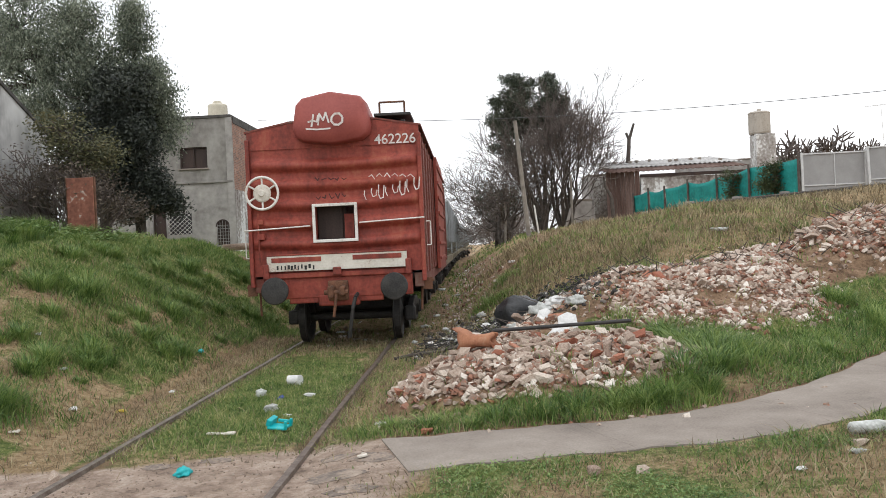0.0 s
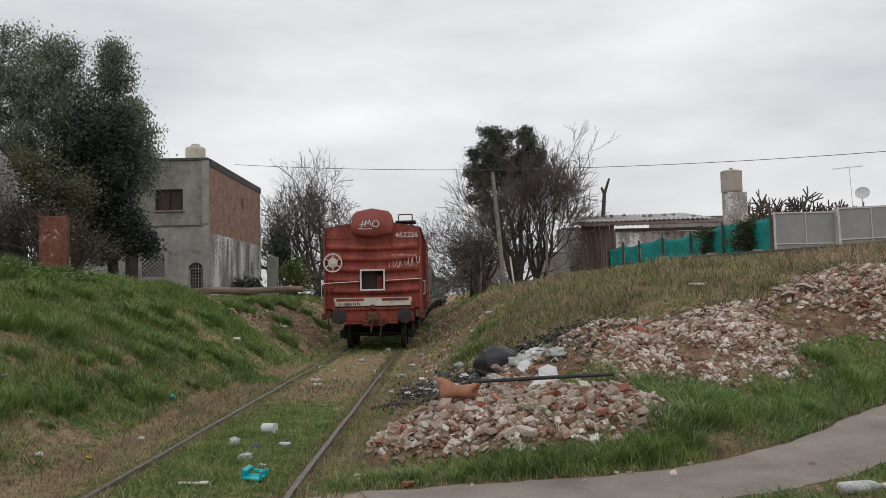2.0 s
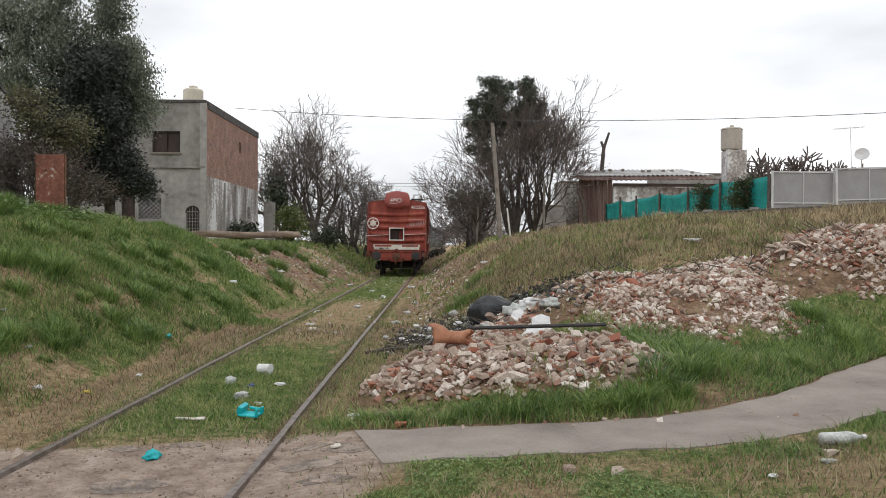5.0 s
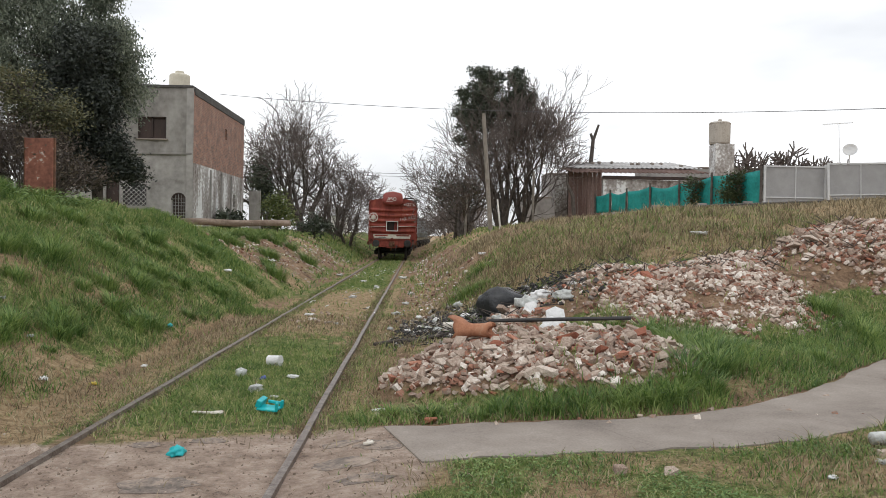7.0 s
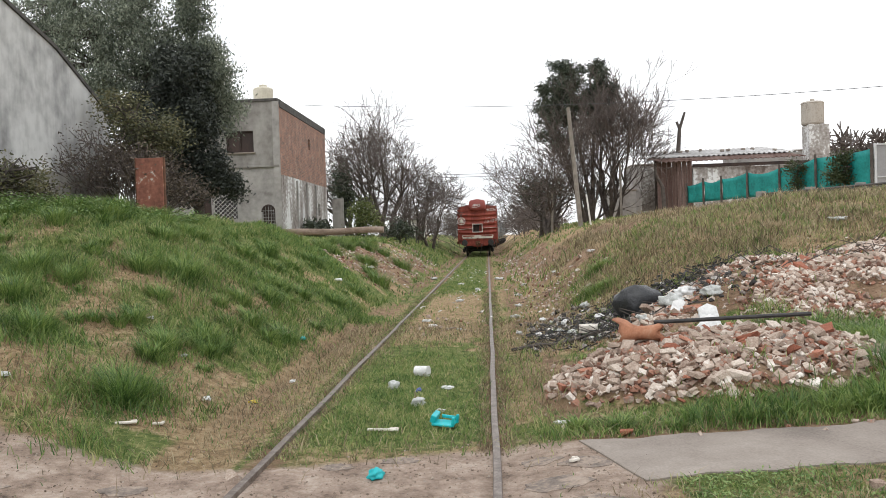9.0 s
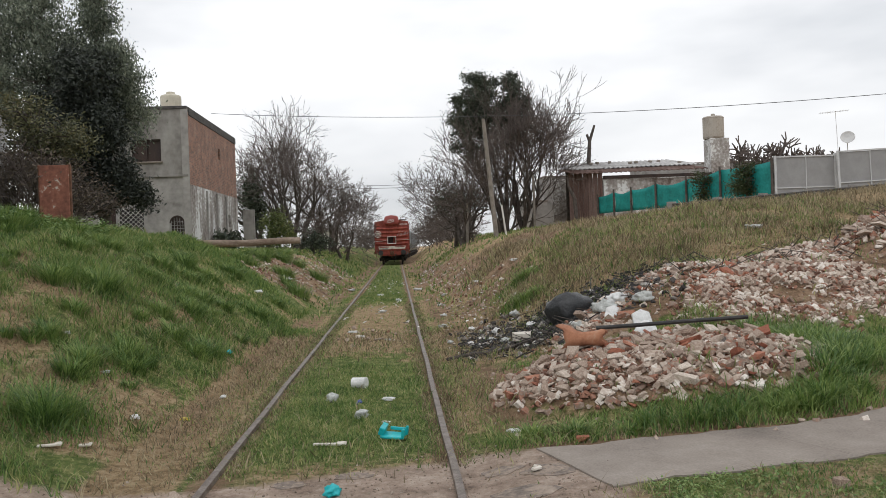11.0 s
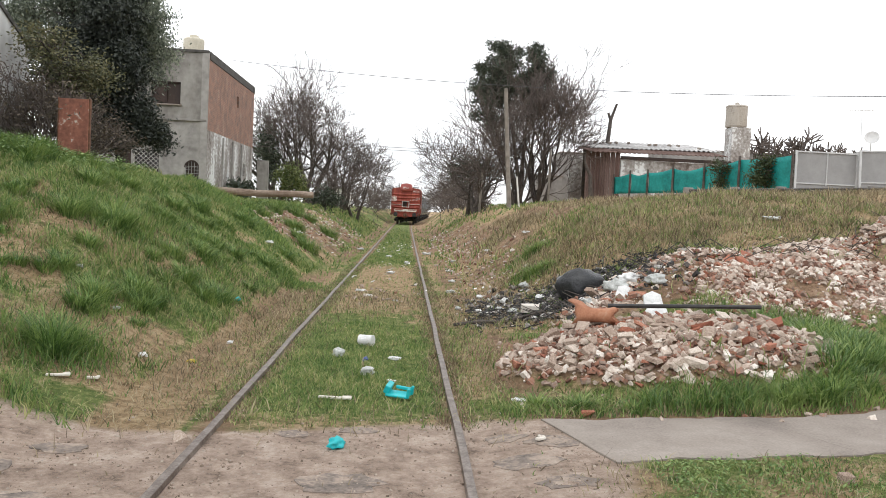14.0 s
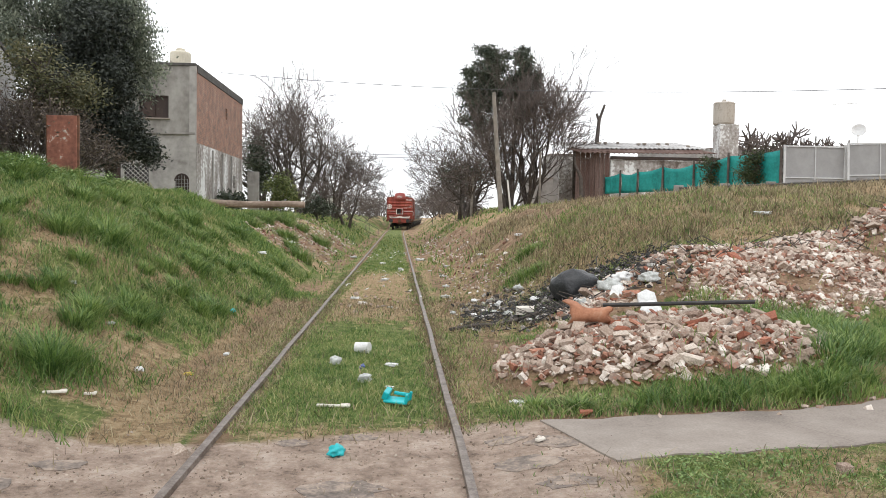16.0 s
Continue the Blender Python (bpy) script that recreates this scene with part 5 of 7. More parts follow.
    for k in range(-n, n + 1):
        for sgn in (1, -1):
            xa, xb = max(0.0, k / n), min(1.0, 1 + k / n)
            za, zb = (xa - k / n), (xb - k / n)
            if sgn < 0:
                za, zb = 1 - za, 1 - zb
            if abs(xb - xa) > 0.02:
                tube(bm, (x0 + xa * wd, -0.02, z0 + za * ht), (x0 + xb * wd, -0.02, z0 + zb * ht), 0.009, n=5)
    part("grille", bm, WHITE, w, "pale diamond security grille")
    for nm, hole, mt in (("arch_panel", arch, DARKWOOD), ("door", door, DARKWOOD)):
        bm = bmesh.new()
        a, b, c, d = hole
        box(bm, ((a + b) / 2, 0.17, (c + d) / 2), (b - a, 0.06, d - c))
        part(nm, bm, mt, h)
    bm = bmesh.new()
    ax, r = (arch[0] + arch[1]) / 2, 0.32
    for i in range(8):
        a0, a1 = math.pi * i / 8, math.pi * (i + 1) / 8
        tube(bm, (ax + r * math.cos(a0), -0.01, 3.1 + r * math.sin(a0)), (ax + r * math.cos(a1), -0.01, 3.1 + r * math.sin(a1)), 0.035, n=6)
        f = bm.faces.new([bm.verts.new(v) for v in ((ax, 0.02, 3.1), (ax + r * math.cos(a0), 0.02, 3.1 + r * math.sin(a0)), (ax + r * math.cos(a1), 0.02, 3.1 + r * math.sin(a1)))])
    part("arch_head", bm, DARKWOOD, h, "dark wooden arched opening")
    bm = bmesh.new()
    for k in range(5):
        tube(bm, (arch[0] + 0.06 + 0.13 * k, -0.02, 2.2), (arch[0] + 0.06 + 0.13 * k, -0.02, 3.1 + (0.1, 0.24, 0.3, 0.24, 0.1)[k]), 0.011, n=5)
    for k in range(6):
        tube(bm, (arch[0], -0.025, 2.35 + 0.16 * k), (arch[1], -0.025, 2.35 + 0.16 * k), 0.009, n=5)
    part("arch_grille", bm, MESHGREY, h, "worn iron lattice over the arch")
    for k in range(3):
        bm = bmesh.new()
        box(bm, (0.05, 3.4 + 2.3 * k, 3.3), (0.08, 0.16, 3.0), bevel=0.01)
        part("pilaster", bm, PLASTER_LOW, h, "stained thin plaster pilaster")
    for hole in ((6.825, 7.05), (8.9, 3.45)):
        bm = bmesh.new()
        box(bm, (-0.17, hole[0], hole[1]), (0.03, 0.62, 0.72))
        part("pane", bm, GLASSDARK, h)
    tank = empty("water_tank", Matrix.Translation((-10.35, 41.3, 8.28)))
    tagged(tank, "cream plastic water tank on the flat roof", "water tank")
    bm = bmesh.new()
    lathe(bm, [(0.5, 0), (0.5, 1.12), (0.47, 1.18), (0.3, 1.24), (0.2, 1.26)], Matrix.Identity(4), 24)
    part("body", bm, TANKCREAM, tank, smooth=False)
    bm = bmesh.new()
    lathe(bm, [(0.22, 1.26), (0.22, 1.34), (0.18, 1.37)], Matrix.Identity(4), 16)
    part("lid", bm, TANKCREAM, tank)
    # low ruin and garden wall behind
    bm = bmesh.new()
    box(bm, (-8.75, 52.5, 3.0), (0.7, 0.3, 2.6))
    ob = part("garden_wall", bm, PLASTER)
    tagged(ob, "low crumbling grey garden wall", "wall")
    bm = bmesh.new()
    box(bm, (-14.8, 37, 2.9), (4.6, 0.25, 1.5))
    ob = part("yard_wall", bm, PLASTER_LOW)
    tagged(ob, "low pale plaster yard wall under the trees", "wall")
    far = empty("cottage", Matrix.Translation((-5.1, 71, gz(-5.1, 71))))
    tagged(far, "small white cottage far behind the trees", "house")
    bm = bmesh.new()
    box(bm, (0, 0, 0.6), (1.3, 1.3, 2.0))
    part("wall", bm, WHITE, far)
    bm = bmesh.new()
    box(bm, (0, 0, 1.68), (1.6, 1.6, 0.12), bevel=0.03)
    part("roof", bm, CORRUGATED, far)


house()


# ---- the tall grey wall at the left and what leans on it ----
def side_wall():
    b = empty("neighbour_building")
    tagged(b, "tall windowless rendered building with a sloping top", "building")
    prof = [(6.0, 1.6), (23.3, 1.6), (23.3, 5.45), (20.5, 6.72), (18.2, 7.35), (6.0, 10.3)]
    bm = bmesh.new()
    f = bm.faces.new([bm.verts.new((-10.0, y, z)) for y, z in prof])
    ex = bmesh.ops.extrude_face_region(bm, geom=[f])
    bmesh.ops.translate(bm, verts=[v for v in ex["geom"] if isinstance(v, bmesh.types.BMVert)], vec=(-7, 0, 0))
    part("wall", bm, WALLGREY, b)
    for (ya, za), (yb, zb) in (((6.0, 10.3), (18.2, 7.35)), ((18.2, 7.35), (20.5, 6.72)), ((20.5, 6.72), (23.3, 5.45))):
        bm = bmesh.new()
        a = math.atan2(zb - za, yb - ya)
        box(bm, (-10.0, (ya + yb) / 2, (za + zb) / 2 + 0.05), (0.1, math.hypot(yb - ya, zb - za) + 0.02, 0.1), Euler((a, 0, 0)).to_matrix(), 0.01)
        part("coping", bm, SOOT, b)
    bm = bmesh.new()
    box(bm, (-9.9, 14.7, 2.6), (0.24, 17.0, 1.9))
    part("plinth", bm, PLASTER, b, "mossy darker plinth")
    p = empty("rusty_panel", Matrix.Translation((-7.2, 19.4, 0)))
    tagged(p, "rust-red sheet panel with flaking white paint", "panel")
    bm = bmesh.new()
    box(bm, (0, 0, 3.05), (0.66, 0.06, 1.4), bevel=0.01)
    part("sheet", bm, RUSTDOOR, p)
    for s in (-1, 1):
        bm = bmesh.new()
        box(bm, (s * 0.34, 0.03, 3.05), (0.05, 0.08, 1.42), bevel=0.01)
        part("post", bm, RUST, p)
    bm = bmesh.new()
    rings = []
    for i in range(15):
        a = i / 14
        c = (-6.95 + 4.0 * a, 30 + 0.1 * math.sin(6 * a), 1.96 + 0.02 * math.sin(9 * a))
        rings.append([bm.verts.new((c[0], c[1] + (0.13 - 0.02 * a + 0.012 * math.sin(5 * i + k)) * math.cos(k * math.pi / 6), c[2] + (0.13 - 0.02 * a) * math.sin(k * math.pi / 6))) for k in range(12)])
    for p, q in zip(rings[:-1], rings[1:]):
        for k in range(12):
            bm.faces.new((p[k], p[(k + 1) % 12], q[(k + 1) % 12], q[k]))
    bm.faces.new(rings[0])
    bm.faces.new(rings[-1])
    ob = part("log", bm, LOG, smooth=False)
    tagged(ob, "long weathered log lying on the bank's edge", "log")


side_wall()


# ---- fence, gate, shed and tank tower on the far bank ----
def fence():
    a, b = Vector((14.55, 30.0, 0)), Vector((10.6, 40.5, 0))
    f = empty("tarp_fence")
    tagged(f, "sagging teal tarpaulin fence on rough posts", "fence")
    tops = [4.28, 4.22, 4.02, 4.0, 3.86, 3.86, 3.72]
    ts = [0, 0.24, 0.42, 0.6, 0.76, 0.88, 1.0]
    for i, t in enumerate(ts):
        p = a.lerp(b, t)
        bm = bmesh.new()
        tube(bm, (p.x - 0.03, p.y - 0.06, gz(p.x, p.y) - 0.2), (p.x - 0.03, p.y - 0.06, tops[i] + 0.14), 0.055, 0.045, n=8)
        part("post", bm, BARK, f)
    for i in range(6):
        bm = bmesh.new()
        n, m = 10, 6
        rows = []
        for k in range(n + 1):
            t = ts[i] + (ts[i + 1] - ts[i]) * (k + (0.15 if k == 0 else 0) - (0.15 if k == n else 0)) / n
            p = a.lerp(b, t)
            top = tops[i] + (tops[i + 1] - tops[i]) * k / n - 0.12 * math.sin(math.pi * k / n) * (0.4 + (i * 7 % 5) / 5)
            bot = 2.93 - 0.04 * t
            rows.append([bm.verts.new((p.x + 0.05 * math.sin(2.3 * k + i) * math.sin(math.pi * j / m), p.y, bot + (top - bot) * j / m)) for j in range(m + 1)])
        fs = [bm.faces.new((r[j], s[j], s[j + 1], r[j + 1])) for r, s in zip(rows[:-1], rows[1:]) for j in range(m)]
        ex = bmesh.ops.extrude_face_region(bm, geom=fs)
        bmesh.ops.translate(bm, verts=[v for v in ex["geom"] if isinstance(v, bmesh.types.BMVert)], vec=(0.015, 0.005, 0))
        part("tarp", bm, TEAL, f, smooth=True)
    for (x, y, s, n) in ((13.2, 33.3, 3, 16), (14.05, 31.1, 4, 30)):
        leafy_tree("climbing ivy hanging over the teal fence", (x, y, gz(x, y)), [[(0, 0, -0.1), (0, 0, 0.7), (0, 0.05, 1.4)]], [((0, -0.12, 0.85), (0.32 + 0.012 * n, 0.2, 0.62), n), ((0.05, -0.1, 1.35), (0.3 + 0.012 * n, 0.2, 0.22), n // 2)], LEAF_BUSH, s, per=80, size=0.05, radius=0.13, name="ivy", category="climbing plant", bark_r=0.03)
    # grey sheeted gates
    g = empty("sheet_gate", Matrix.Translation((14.62, 29.95, 0)))
    tagged(g, "grey sheeted gate in a pale metal frame", "gate", "gates of the yard")
    w = 2.42
    for nm, c, s, mt in (("sheet", (w / 2, 0.02, 3.72), (w - 0.08, 0.02, 1.36), MESHGREY), ("stile", (0.04, 0, 3.72), (0.08, 0.06, 1.5), POSTGREY), ("stile", (w - 0.06, 0, 3.74), (0.1, 0.08, 1.56), POSTGREY), ("stile", (w / 2, -0.01, 3.72), (0.03, 0.03, 1.4), POSTGREY),
                         ("rail", (w / 2, -0.004, 4.43), (w - 0.18, 0.05, 0.05), POSTGREY), ("rail", (w / 2, -0.004, 3.27), (w - 0.18, 0.05, 0.04), POSTGREY), ("rail", (w / 2, -0.004, 3.04), (w - 0.18, 0.05, 0.05), POSTGREY)):
        bm = bmesh.new()
        box(bm, c, s)
        part(nm, bm, mt, g)
    for k in (1, 2, 3):
        copy_thing(g, pose(14.62 + 2.42 * k * 0.996, 29.95 - 0.22 * k, 0.075 * k + 0.03, 0, -1.6, -5))
    # guard rail in front
    gr = empty("guard_rail")
    tagged(gr, "dark low roadside guard rail on stub posts", "guard rail")
    for k in range(7):
        x0, x1 = 9.9 + 1.6 * k, 11.5 + 1.6 * k
        y = 27.6
        bm = bmesh.new()
        z0, z1 = 2.6 + 0.058 * (x0 - 9.9), 2.6 + 0.058 * (x1 - 9.9)
        tube(bm, (x0, y, z0), (x1, y, z1), 0.055, n=8)
        tube(bm, (x0, y - 0.03, z0 + 0.1), (x1, y - 0.03, z1 + 0.1), 0.04, n=8)
        part("beam", bm, SOOT, gr)
        bm = bmesh.new()
        box(bm, (x0, y + 0.06, z0 - 0.2), (0.3, 0.14, 0.8), bevel=0.01)
        part("post", bm, PLASTER, gr)


fence()


def shed():
    s = empty("shed")
    tagged(s, "low rusty-sided shed under a pale corrugated roof", "shed")
    n = 14
    for i in range(n):
        a, b = i / n, (i + 1) / n
        bm = bmesh.new()
        box(bm, (9.7 + 1.55 * (a + b) / 2, 43 - 1.0 * (a + b) / 2 + (0.03 if i % 2 else 0), 3.95), (1.55 / n + 0.004, 0.04, 2.7 - 0.28 * (a + b) / 2))
        part("side_sheet", bm, RUSTSHEET, s, "rust-brown vertical sheet cladding")
    bm = bmesh.new()
    box(bm, (14.2, 42.3, 3.7), (5.7, 0.2, 2.0))
    part("front_wall", bm, LIMEWASH, s)
    bm = bmesh.new()
    box(bm, (13.5, 48, 4), (7.4, 0.2, 2.5))
    part("back_wall", bm, LIMEWASH, s)
    bm = bmesh.new()
    box(bm, (14.2, 42.12, 4.82), (5.8, 0.1, 0.16), bevel=0.02)
    part("lintel", bm, DARKWOOD, s)
    for (y0, z0, y1, z1, mt, lab) in ((41.9, 5.02, 43.2, 5.32, RUSTSHEET, "dull grey lower roof sheets"), (42.9, 5.34, 46.5, 5.95, CORRUGATED, "white weathered corrugated sheets")):
        bm = bmesh.new()
        m = 140
        rows = [[bm.verts.new((9.75 + 7.1 * i / m - 0.25 * j, y, z + 0.035 * math.sin(i * math.pi / 2.5) + 0.012 * (9.75 + 7.1 * i / m - 9.75))) for i in range(m + 1)] for j, (y, z) in enumerate(((y0, z0), ((y0 + y1) / 2, (z0 + z1) / 2), (y1, z1)))]
        fs = [bm.faces.new((r[i], r[i + 1], q[i + 1], q[i])) for r, q in zip(rows[:-1], rows[1:]) for i in range(m)]
        ex = bmesh.ops.extrude_face_region(bm, geom=fs)
        bmesh.ops.translate(bm, verts=[v for v in ex["geom"] if isinstance(v, bmesh.types.BMVert)], vec=(0, 0, 0.02))
        part("roof_sheet", bm, mt, s, lab)
    g = random.Random(3)
    for k in range(9):
        x = 10.6 + 0.68 * k + g.uniform(-0.2, 0.2)
        bm = bmesh.new()
        y = 44.5 + g.uniform(-0.8, 0.8)
        box(bm, (x, y, 5.34 + (y - 42.9) * 0.169 + 0.15), (0.2, 0.16, 0.12), Euler((0, 0, g.uniform(0, 3))).to_matrix(), 0.03)
        ob = part("weight_stone", bm, CONCRETE)
        tagged(ob, "rough stone weighing down the roof sheets", "stone", "stones on the shed roof")
    t = empty("tank_tower", Matrix.Translation((19.95, 48.5, 0)))
    tagged(t, "cement water tank on a whitewashed block tower", "water tank")
    bm = bmesh.new()
    box(bm, (0.0, 0, 4.9), (1.15, 1.1, 5.0), bevel=0.03)
    part("tower", bm, LIMEWASH, t, "patchy whitewashed block tower")
    bm = bmesh.new()
    lathe(bm, [(0.58, 7.41), (0.62, 7.5), (0.62, 8.6), (0.64, 8.66), (0.55, 8.74), (0.12, 8.8)], Matrix.Translation((-0.15, 0, 0)), 24)
    part("tank", bm, TANKGREY, t, "stained round cement tank", smooth=False)
    bm = bmesh.new()
    lathe(bm, [(0.12, 8.8), (0.12, 8.9), (0.05, 8.93)], Matrix.Translation((-0.15, 0, 0)), 12)
    part("lid", bm, TANKGREY, t)
    # grey block buildings behind
    for x0, x1, z1, y in ((10.3, 12.6, 5.8, 55), (8.7, 10.4, 4.2, 54.5), (18, 31, 6.3, 54), (15.5, 18.2, 5.9, 50)):
        bl = empty("block_building", Matrix.Translation(((x0 + x1) / 2, y, 0)))
        tagged(bl, "plain grey flat-roofed block building", "building", "grey buildings behind the fence")
        bm = bmesh.new()
        box(bm, (0, 0, (2 + z1) / 2), (x1 - x0, 3, z1 - 2))
        part("wall", bm, PLASTER_LOW, bl)
        bm = bmesh.new()
        box(bm, (0, 0, z1 + 0.05), (x1 - x0 + 0.1, 3.1, 0.1), bevel=0.02)
        part("roof", bm, CONCRETE, bl)
    an = empty("aerial", Matrix.Translation((22.75, 40, 0)))
    tagged(an, "thin rooftop television aerial", "aerial")
    bm = bmesh.new()
    tube(bm, (0.1, 0, 2.6), (-0.1, 0, 7.6), 0.014, n=6)
    part("mast", bm, POSTGREY, an)
    bm = bmesh.new()
    tube(bm, (-0.9, 0, 7.5), (0.6, 0, 7.62), 0.009, n=5)
    for i in range(9):
        x = -0.85 + 0.17 * i
        tube(bm, (x, -0.2, 7.5 + 0.08 * (x + 0.9)), (x, 0.2, 7.5 + 0.08 * (x + 0.9)), 0.007, n=4)
        tube(bm, (x, 0, 7.44 + 0.08 * (x + 0.9)), (x, 0, 7.56 + 0.08 * (x + 0.9)), 0.007, n=4)
    part("antenna", bm, POSTGREY, an)
    di = empty("satellite_dish", Matrix.Translation((23.25, 40, 6.25)))
    tagged(di, "grey round satellite dish on a short mast", "satellite dish")
    bm = bmesh.new()
    lathe(bm, [(0.05, 0.0), (0.2, 0.02), (0.33, 0.07), (0.34, 0.06), (0.2, -0.01), (0.05, -0.03)], Euler((radians(65), 0, radians(-30))).to_matrix().to_4x4(), 24)
    part("dish", bm, POSTGREY, di)
    bm = bmesh.new()
    tube(bm, (0, 0.05, 0), (0, 0.05, -3.6), 0.025, n=6)
    part("mast", bm, POSTGREY, di)
    # the leaning pole, its stay and the cables
    p = empty("utility_pole", Matrix.Translation((5.16, 38, gz(5.16, 38))))
    tagged(p, "leaning weathered wooden utility pole", "utility pole")
    bm = bmesh.new()
    tube(bm, (0, 0, -0.2), (-0.44, 0, 5.5), 0.115, 0.085, n=10)
    part("pole", bm, WOODPOLE, p)
    bm = bmesh.new()
    tube(bm, (0.5, 0.2, -0.2), (0.3, 0.2, 1.5), 0.045, 0.04, n=8)
    ob = part("stake", bm, WHITE)
    ob.location = (5.16, 38, gz(5.16, 38))
    tagged(ob, "short white painted stake beside the pole", "stake")
    for x, y, h, l in ((7.9, 43.5, 2.9, 0.0), (4.3, 44.0, 2.2, 0.03)):
        bm = bmesh.new()
        tube(bm, (0, 0, -0.2), (l * h, 0, h), 0.07, 0.06, n=8)
        ob = part("timber_post", bm, WOODPOLE)
        ob.location = (x, y, gz(x, y))
        tagged(ob, "upright weathered timber post on the bank", "post")


shed()


def cable(pts, r=0.011):
    bm = bmesh.new()
    chain(bm, pts, r, 4)
    ob = part("cable", bm, CABLE)
    tagged(ob, "thin overhead cable sagging across the cutting", "cable", "overhead cables", "structure")


cable([(-9 + 35 * u, 44 - 14 * u, 9.0 - 4.69 * u + 2.83 * u * u) for u in [i / 36 for i in range(0, 37)]], 0.013)
cable([(-16 + 2 * i, 90, 8.1 + 0.002 * (-16 + 2 * i) ** 2) for i in range(0, 17)], 0.02)
cable([(-16 + 2 * i, 90, 8.4 + 0.0025 * (-16 + 2 * i) ** 2) for i in range(0, 17)], 0.02)


# ---- rubble ----
def chunk_shape(seed, flat=0.7):
    g = random.Random(seed)
    bm = bmesh.new()
    ax = (1.0, g.uniform(0.55, 0.95), g.uniform(0.35, flat))
    for sx in (-1, 1):
        for sy in (-1, 1):
            for sz in (-1, 1):
                if g.random() < 0.9:
                    bm.verts.new((sx * ax[0] * g.uniform(0.6, 1), sy * ax[1] * g.uniform(0.6, 1), sz * ax[2] * g.uniform(0.6, 1)))
    bm.verts.new((g.uniform(-0.4, 0.4), g.uniform(-0.4, 0.4), ax[2] * 1.15))
    bmesh.ops.convex_hull(bm, input=bm.verts)
    for v in [v for v in bm.verts if not v.link_faces]:
        bm.verts.remove(v)
    bmesh.ops.triangulate(bm, faces=bm.faces)
    return bm


SHAPES = []
for _s in range(14):
    _bm = chunk_shape(900 + _s, 0.55)
    _bm.verts.ensure_lookup_table()
    SHAPES.append((np.array([v.co[:] for v in _bm.verts]), np.array([[v.index for v in f.verts] for f in _bm.faces])))
    _bm.free()


def rot_matrix(g):
    return np.array(Euler((g.uniform(-0.9, 0.9), g.uniform(-0.9, 0.9), g.uniform(0, 6.28))).to_matrix())


def chunk_field(name, spots, sizes, material, parent, seed):
    """Many small chunks in one mesh."""
    g = random.Random(seed)
    V, Fc, base = [], [], 0
    for (x, y, z), s in zip(spots, sizes):
        v, f = SHAPES[g.randrange(len(SHAPES))]
        p = v @ rot_matrix(g).T * s + np.array((x, y, z + 0.25 * s))
        V.append(p)
        Fc.append(f + base)
        base += len(v)
    ob = raw(name, np.concatenate(V).tolist(), np.concatenate(Fc).tolist(), material, parent)
    return tagged(ob, kind="stuff")


def scatter(seed, n, x0, x1, y0, y1, weight):
    g = np.random.default_rng(seed)
    out = np.zeros((0, 2))
    for _ in range(60):
        p = np.stack([g.uniform(x0, x1, n), g.uniform(y0, y1, n)], -1)
        keep = g.uniform(0, 1, n) < weight(p[:, 0], p[:, 1])
        out = np.concatenate([out, p[keep]])
        if len(out) >= n:
            break
    return out[:n]


def on_ground(p, lift=0.0):
    z = ground(p[:, 0], p[:, 1]) + lift
    return np.column_stack([p, z])


def chunk_meshes(mat, seed):
    ms = []
    for k in range(8):
        bm = chunk_shape(seed + k, 0.6)
        me = bpy.data.meshes.new("chunk")
        bm.to_mesh(me)
        bm.free()
        me.materials.append(mat)
        ms.append(me)
    return ms


